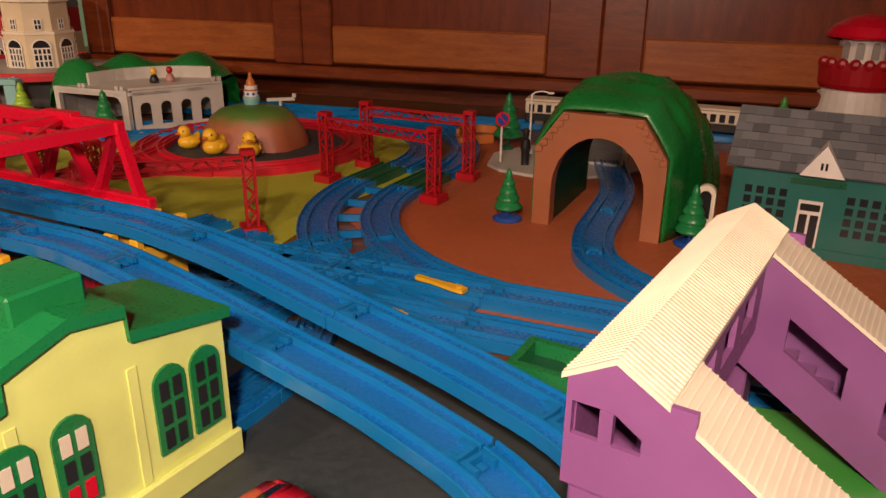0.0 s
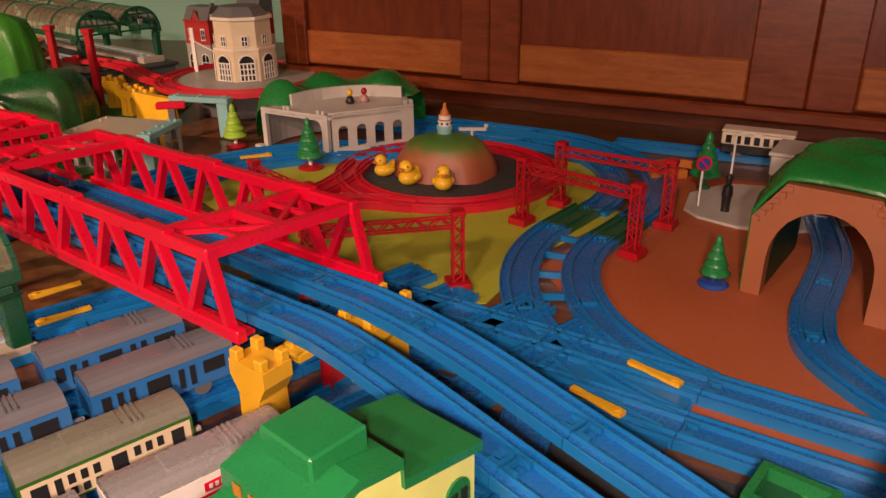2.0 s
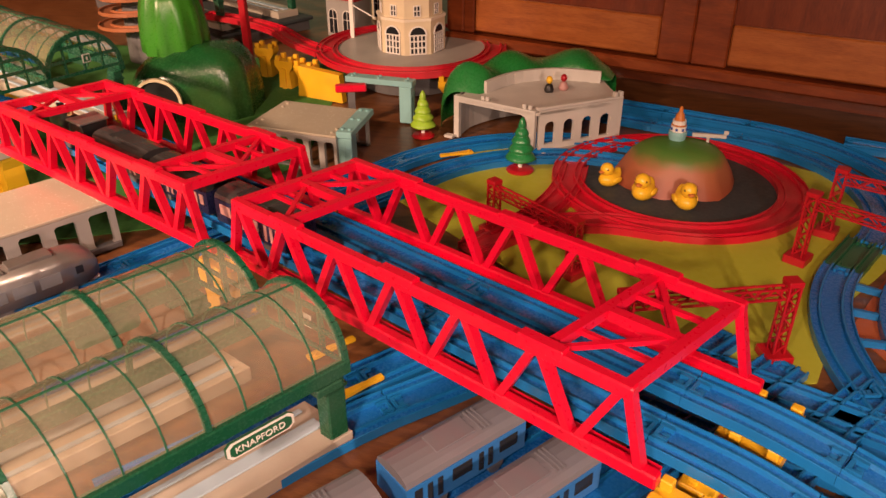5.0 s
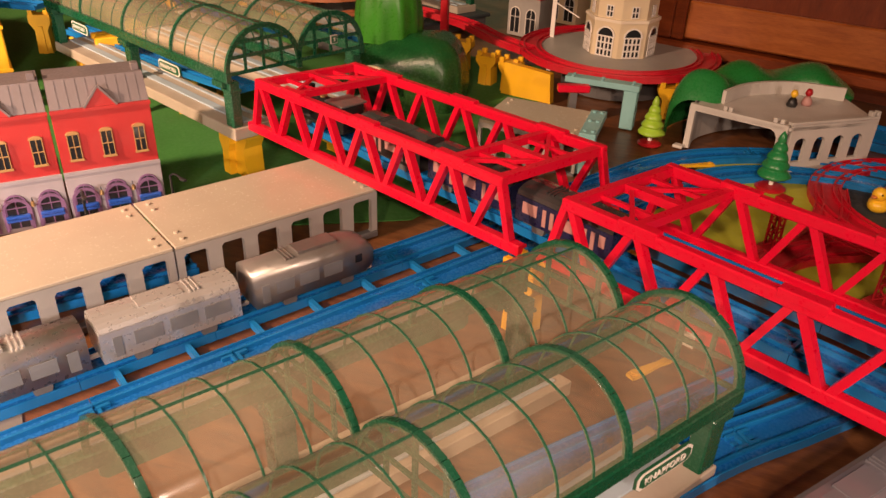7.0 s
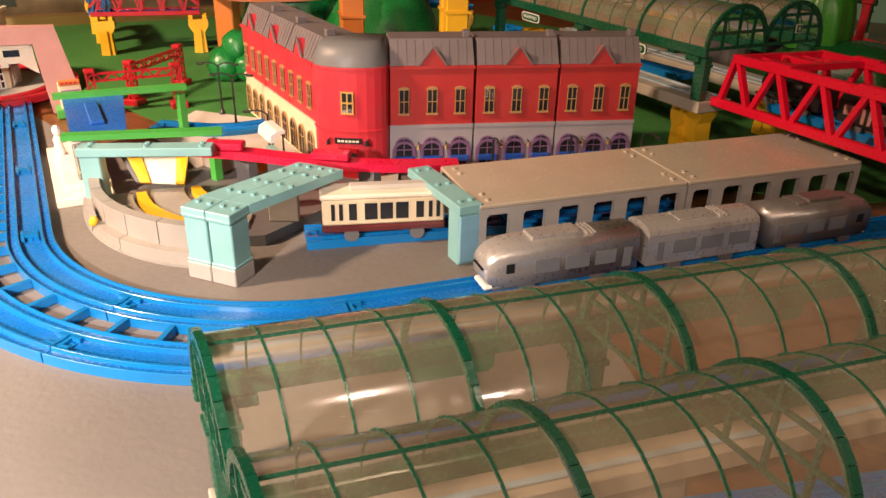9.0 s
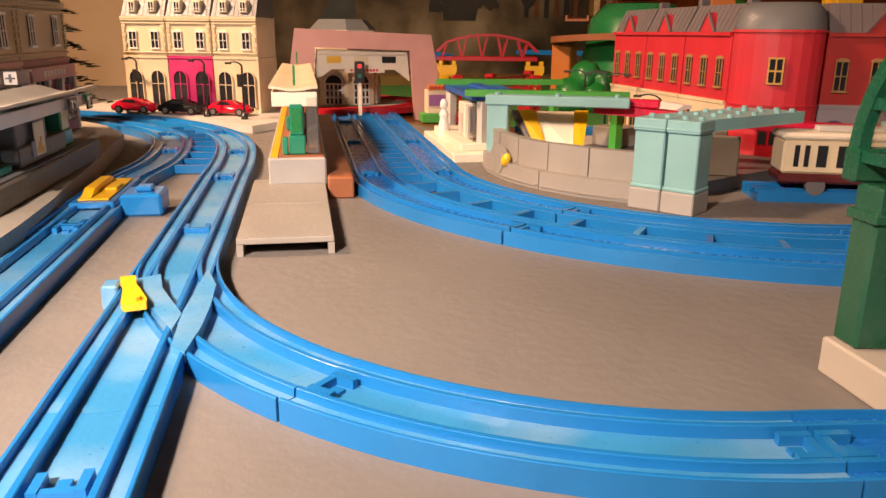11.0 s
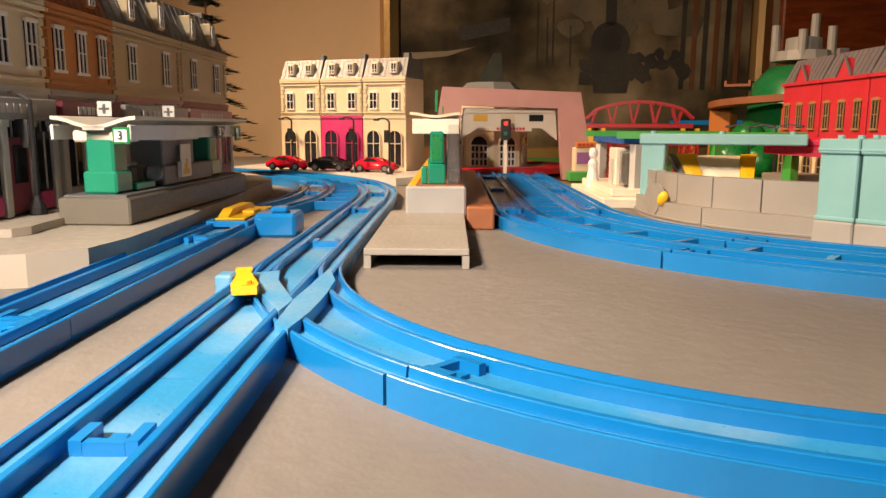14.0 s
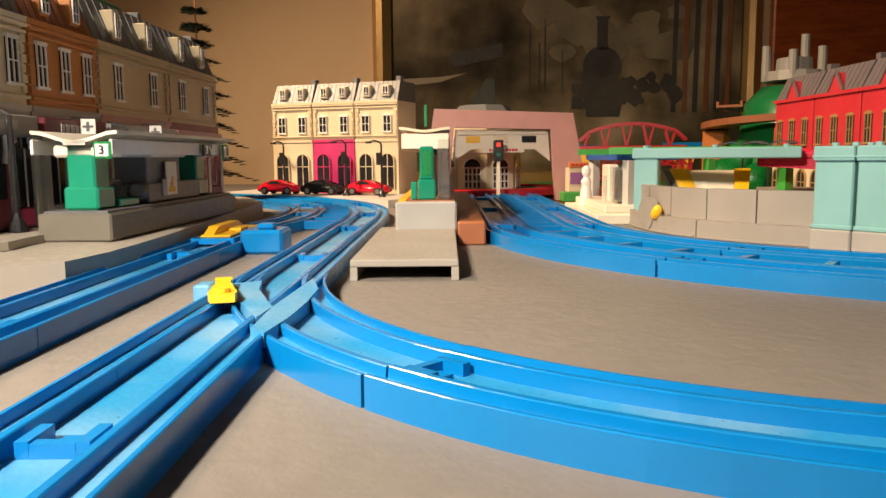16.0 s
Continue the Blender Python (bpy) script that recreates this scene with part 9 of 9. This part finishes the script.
tall_block(-1.62, 1.02, -40, 0.060, 0.20, ORANGE, "tall orange plastic support with an arched opening")
tall_block(-1.475, 1.135, -40, 0.066, 0.22, YEL, "tall yellow plastic block support")
tall_block(-1.40, 1.30, -40, 0.05, 0.09, YEL, "low yellow plastic block support")
tall_block(-1.80, 1.28, -40, 0.06, 0.20, YEL, "tall yellow plastic block support")
t = thing("dark_hill", pose(-1.72, 1.20, 0.002), "dark green moulded toy hill behind the houses", "toy hill")
part("slope", lathe(B(), [(0.13, 0), (0.12, 0.08), (0.09, 0.15), (0.05, 0.19), (0.01, 0.2)], 24, 0, 0, 0.06), GREEN_HILL, t, "", True)
for q in ([(-1.52, 1.36, 0.07), (-1.36, 1.30, 0.07), (-1.20, 1.24, 0.07), (-1.05, 1.19, 0.07)], [(-2.3, 1.15, 0.088), (-2.1, 1.28, 0.088), (-1.9, 1.38, 0.088), (-1.65, 1.42, 0.088)],
          [(-1.62, 0.86, Z0 + 0.001), (-1.55, 0.83, Z0 + 0.001), (-1.50, 0.76, Z0 + 0.001), (-1.53, 0.66, Z0 + 0.001), (-1.62, 0.60, Z0 + 0.001)], [(-2.4, 0.95, 0.082), (-2.28, 0.90, 0.082), (-2.165, 0.835, 0.0821)]):
    track(spline(q, 6))
for p in ((-1.50, 1.35, 0.068), (-1.20, 1.24, 0.068), (-2.1, 1.28, 0.086), (-1.9, 1.38, 0.086), (-2.28, 0.90, 0.080), (-2.39, 0.95, 0.080), (-1.66, 1.42, 0.086)):
    pier(pose(p[0], p[1], 0.002, 0, 0, 30), p[2] - 0.009)
t = thing("bush", pose(-1.80, 0.87, 0.002), "moulded bright green toy bush of rounded clumps", "toy bush")
for x, y, r, z in ((0, 0, 0.034, 0.028), (0.036, 0.024, 0.030, 0.026), (-0.026, 0.020, 0.028, 0.024), (0.012, 0.020, 0.030, 0.060), (0.040, 0.034, 0.022, 0.052)):
    bm = B()
    bmesh.ops.create_icosphere(bm, subdivisions=3, radius=r)
    for v in bm.verts:
        v.co *= 1 + 0.16 * noise.noise(v.co * 90 + Vector((x * 300, 0, 0)))
        v.co += Vector((x, y, z))
        v.co.z = max(0.0, v.co.z)
    part("clump", bm, GREEN_HILL, t, "", True)

# back of the table: a third station hall on a deck, and a dull house beside it
t = thing("raised_deck", pose(-1.0, 1.935, 0, 0, 0, 150), "dark raised deck at the back of the table", "platform")
part("deck_top", box(B(), -0.03, 0.62, -0.13, 0.13, 0.026, 0.0345, 0.002), MAT_DK, t)
for k in range(5):
    part("deck_panel", box(B(), -0.02 + 0.126 * k, 0.104 + 0.126 * k, -0.124, 0.124, 0.0015, 0.0259, 0.001), BROWN if k % 2 else GREY_DK, t)
vault_station(Matrix.Translation((-1.0, 1.935, 0.035)) @ pose(0, 0, 0, 0, 0, 150), 0.56, 4, "third toy station hall with clear barrel roofs at the back")
for k, (x, y) in enumerate(((-0.855, 1.985), (-0.80, 2.16))):
    t = thing("town_house", Matrix.Translation((x, y, 0.002)) @ pose(0, 0, 0, 0, 0, -20), "dull red toy town house at the back of the table", "toy house", "back houses")
    house_front(t, 0.085, 0.085, 0.145, CREAM if k else GREY, HALL_RED, SLATE, WHITE, WINDOW, 2)
t = thing("brown_spiral", pose(-1.16, 1.72, 0.002, 0, 0, 0), "brown toy spiral track behind the green hill", "toy track")
for k in range(3):
    q = [Vector(((0.085 - 0.006 * k) * math.cos(i * 0.35), (0.085 - 0.006 * k) * math.sin(i * 0.35), 0.06 + 0.028 * k + 0.0014 * i)) for i in range(18)]
    part("coil", sweep(B(), [(-0.014, 0), (-0.014, 0.007), (-0.011, 0.007), (-0.011, 0.003), (0.011, 0.003), (0.011, 0.007), (0.014, 0.007), (0.014, 0)], q), BROWN, t)
part("core", cyl(B(), 0, 0, 0, 0.12, 0.05, 0.045, 18), GREY_DK, t)
t = thing("small_house", pose(-0.30, 1.93, 0.002, 0, 0, -17), "cream toy house beside the tower", "toy house")
house_front(t, 0.12, 0.10, 0.16, CREAMY, CREAMY, SLATE, WHITE, WINDOW, 2, 0.06, 0.03, False, False)
for x, y, hd, mt, lab in ((-1.36, 0.66, 0, WHITE, "white curved awning by the red houses"),):
    t = thing("awning_stall", Matrix.Translation((-1.352, 0.606, 0.002)) @ pose(0, 0, 0, 0, 0, 338), lab, "toy stall")
    bm = B()
    prism(bm, [(-0.014, 0.046), (-0.012, 0.055), (-0.004, 0.060), (0.006, 0.060), (0.006, 0.056), (-0.003, 0.055), (-0.009, 0.046)], 0.05, "x", -0.025)
    part("awning", bm, WHITE, t)
    part("counter", box(B(), -0.024, 0.024, -0.006, 0.006, 0, 0.028, 0.001), CYAN, t)
    for x2 in (-0.022, 0.022):
        part("pole", box(B(), x2 - 0.001, x2 + 0.001, 0.003, 0.005, 0.028, 0.056), BLACK, t)
sheet("pavement_corner", [(-1.16, 0.62), (-1.235, 0.56), (-1.34, 0.52), (-1.60, 0.58), (-1.66, 0.70), (-1.50, 0.76), (-1.24, 0.72)], 0.0022, 0.0022, GREY_LT, "pale plastic pavement in front of the red houses", "pavement")
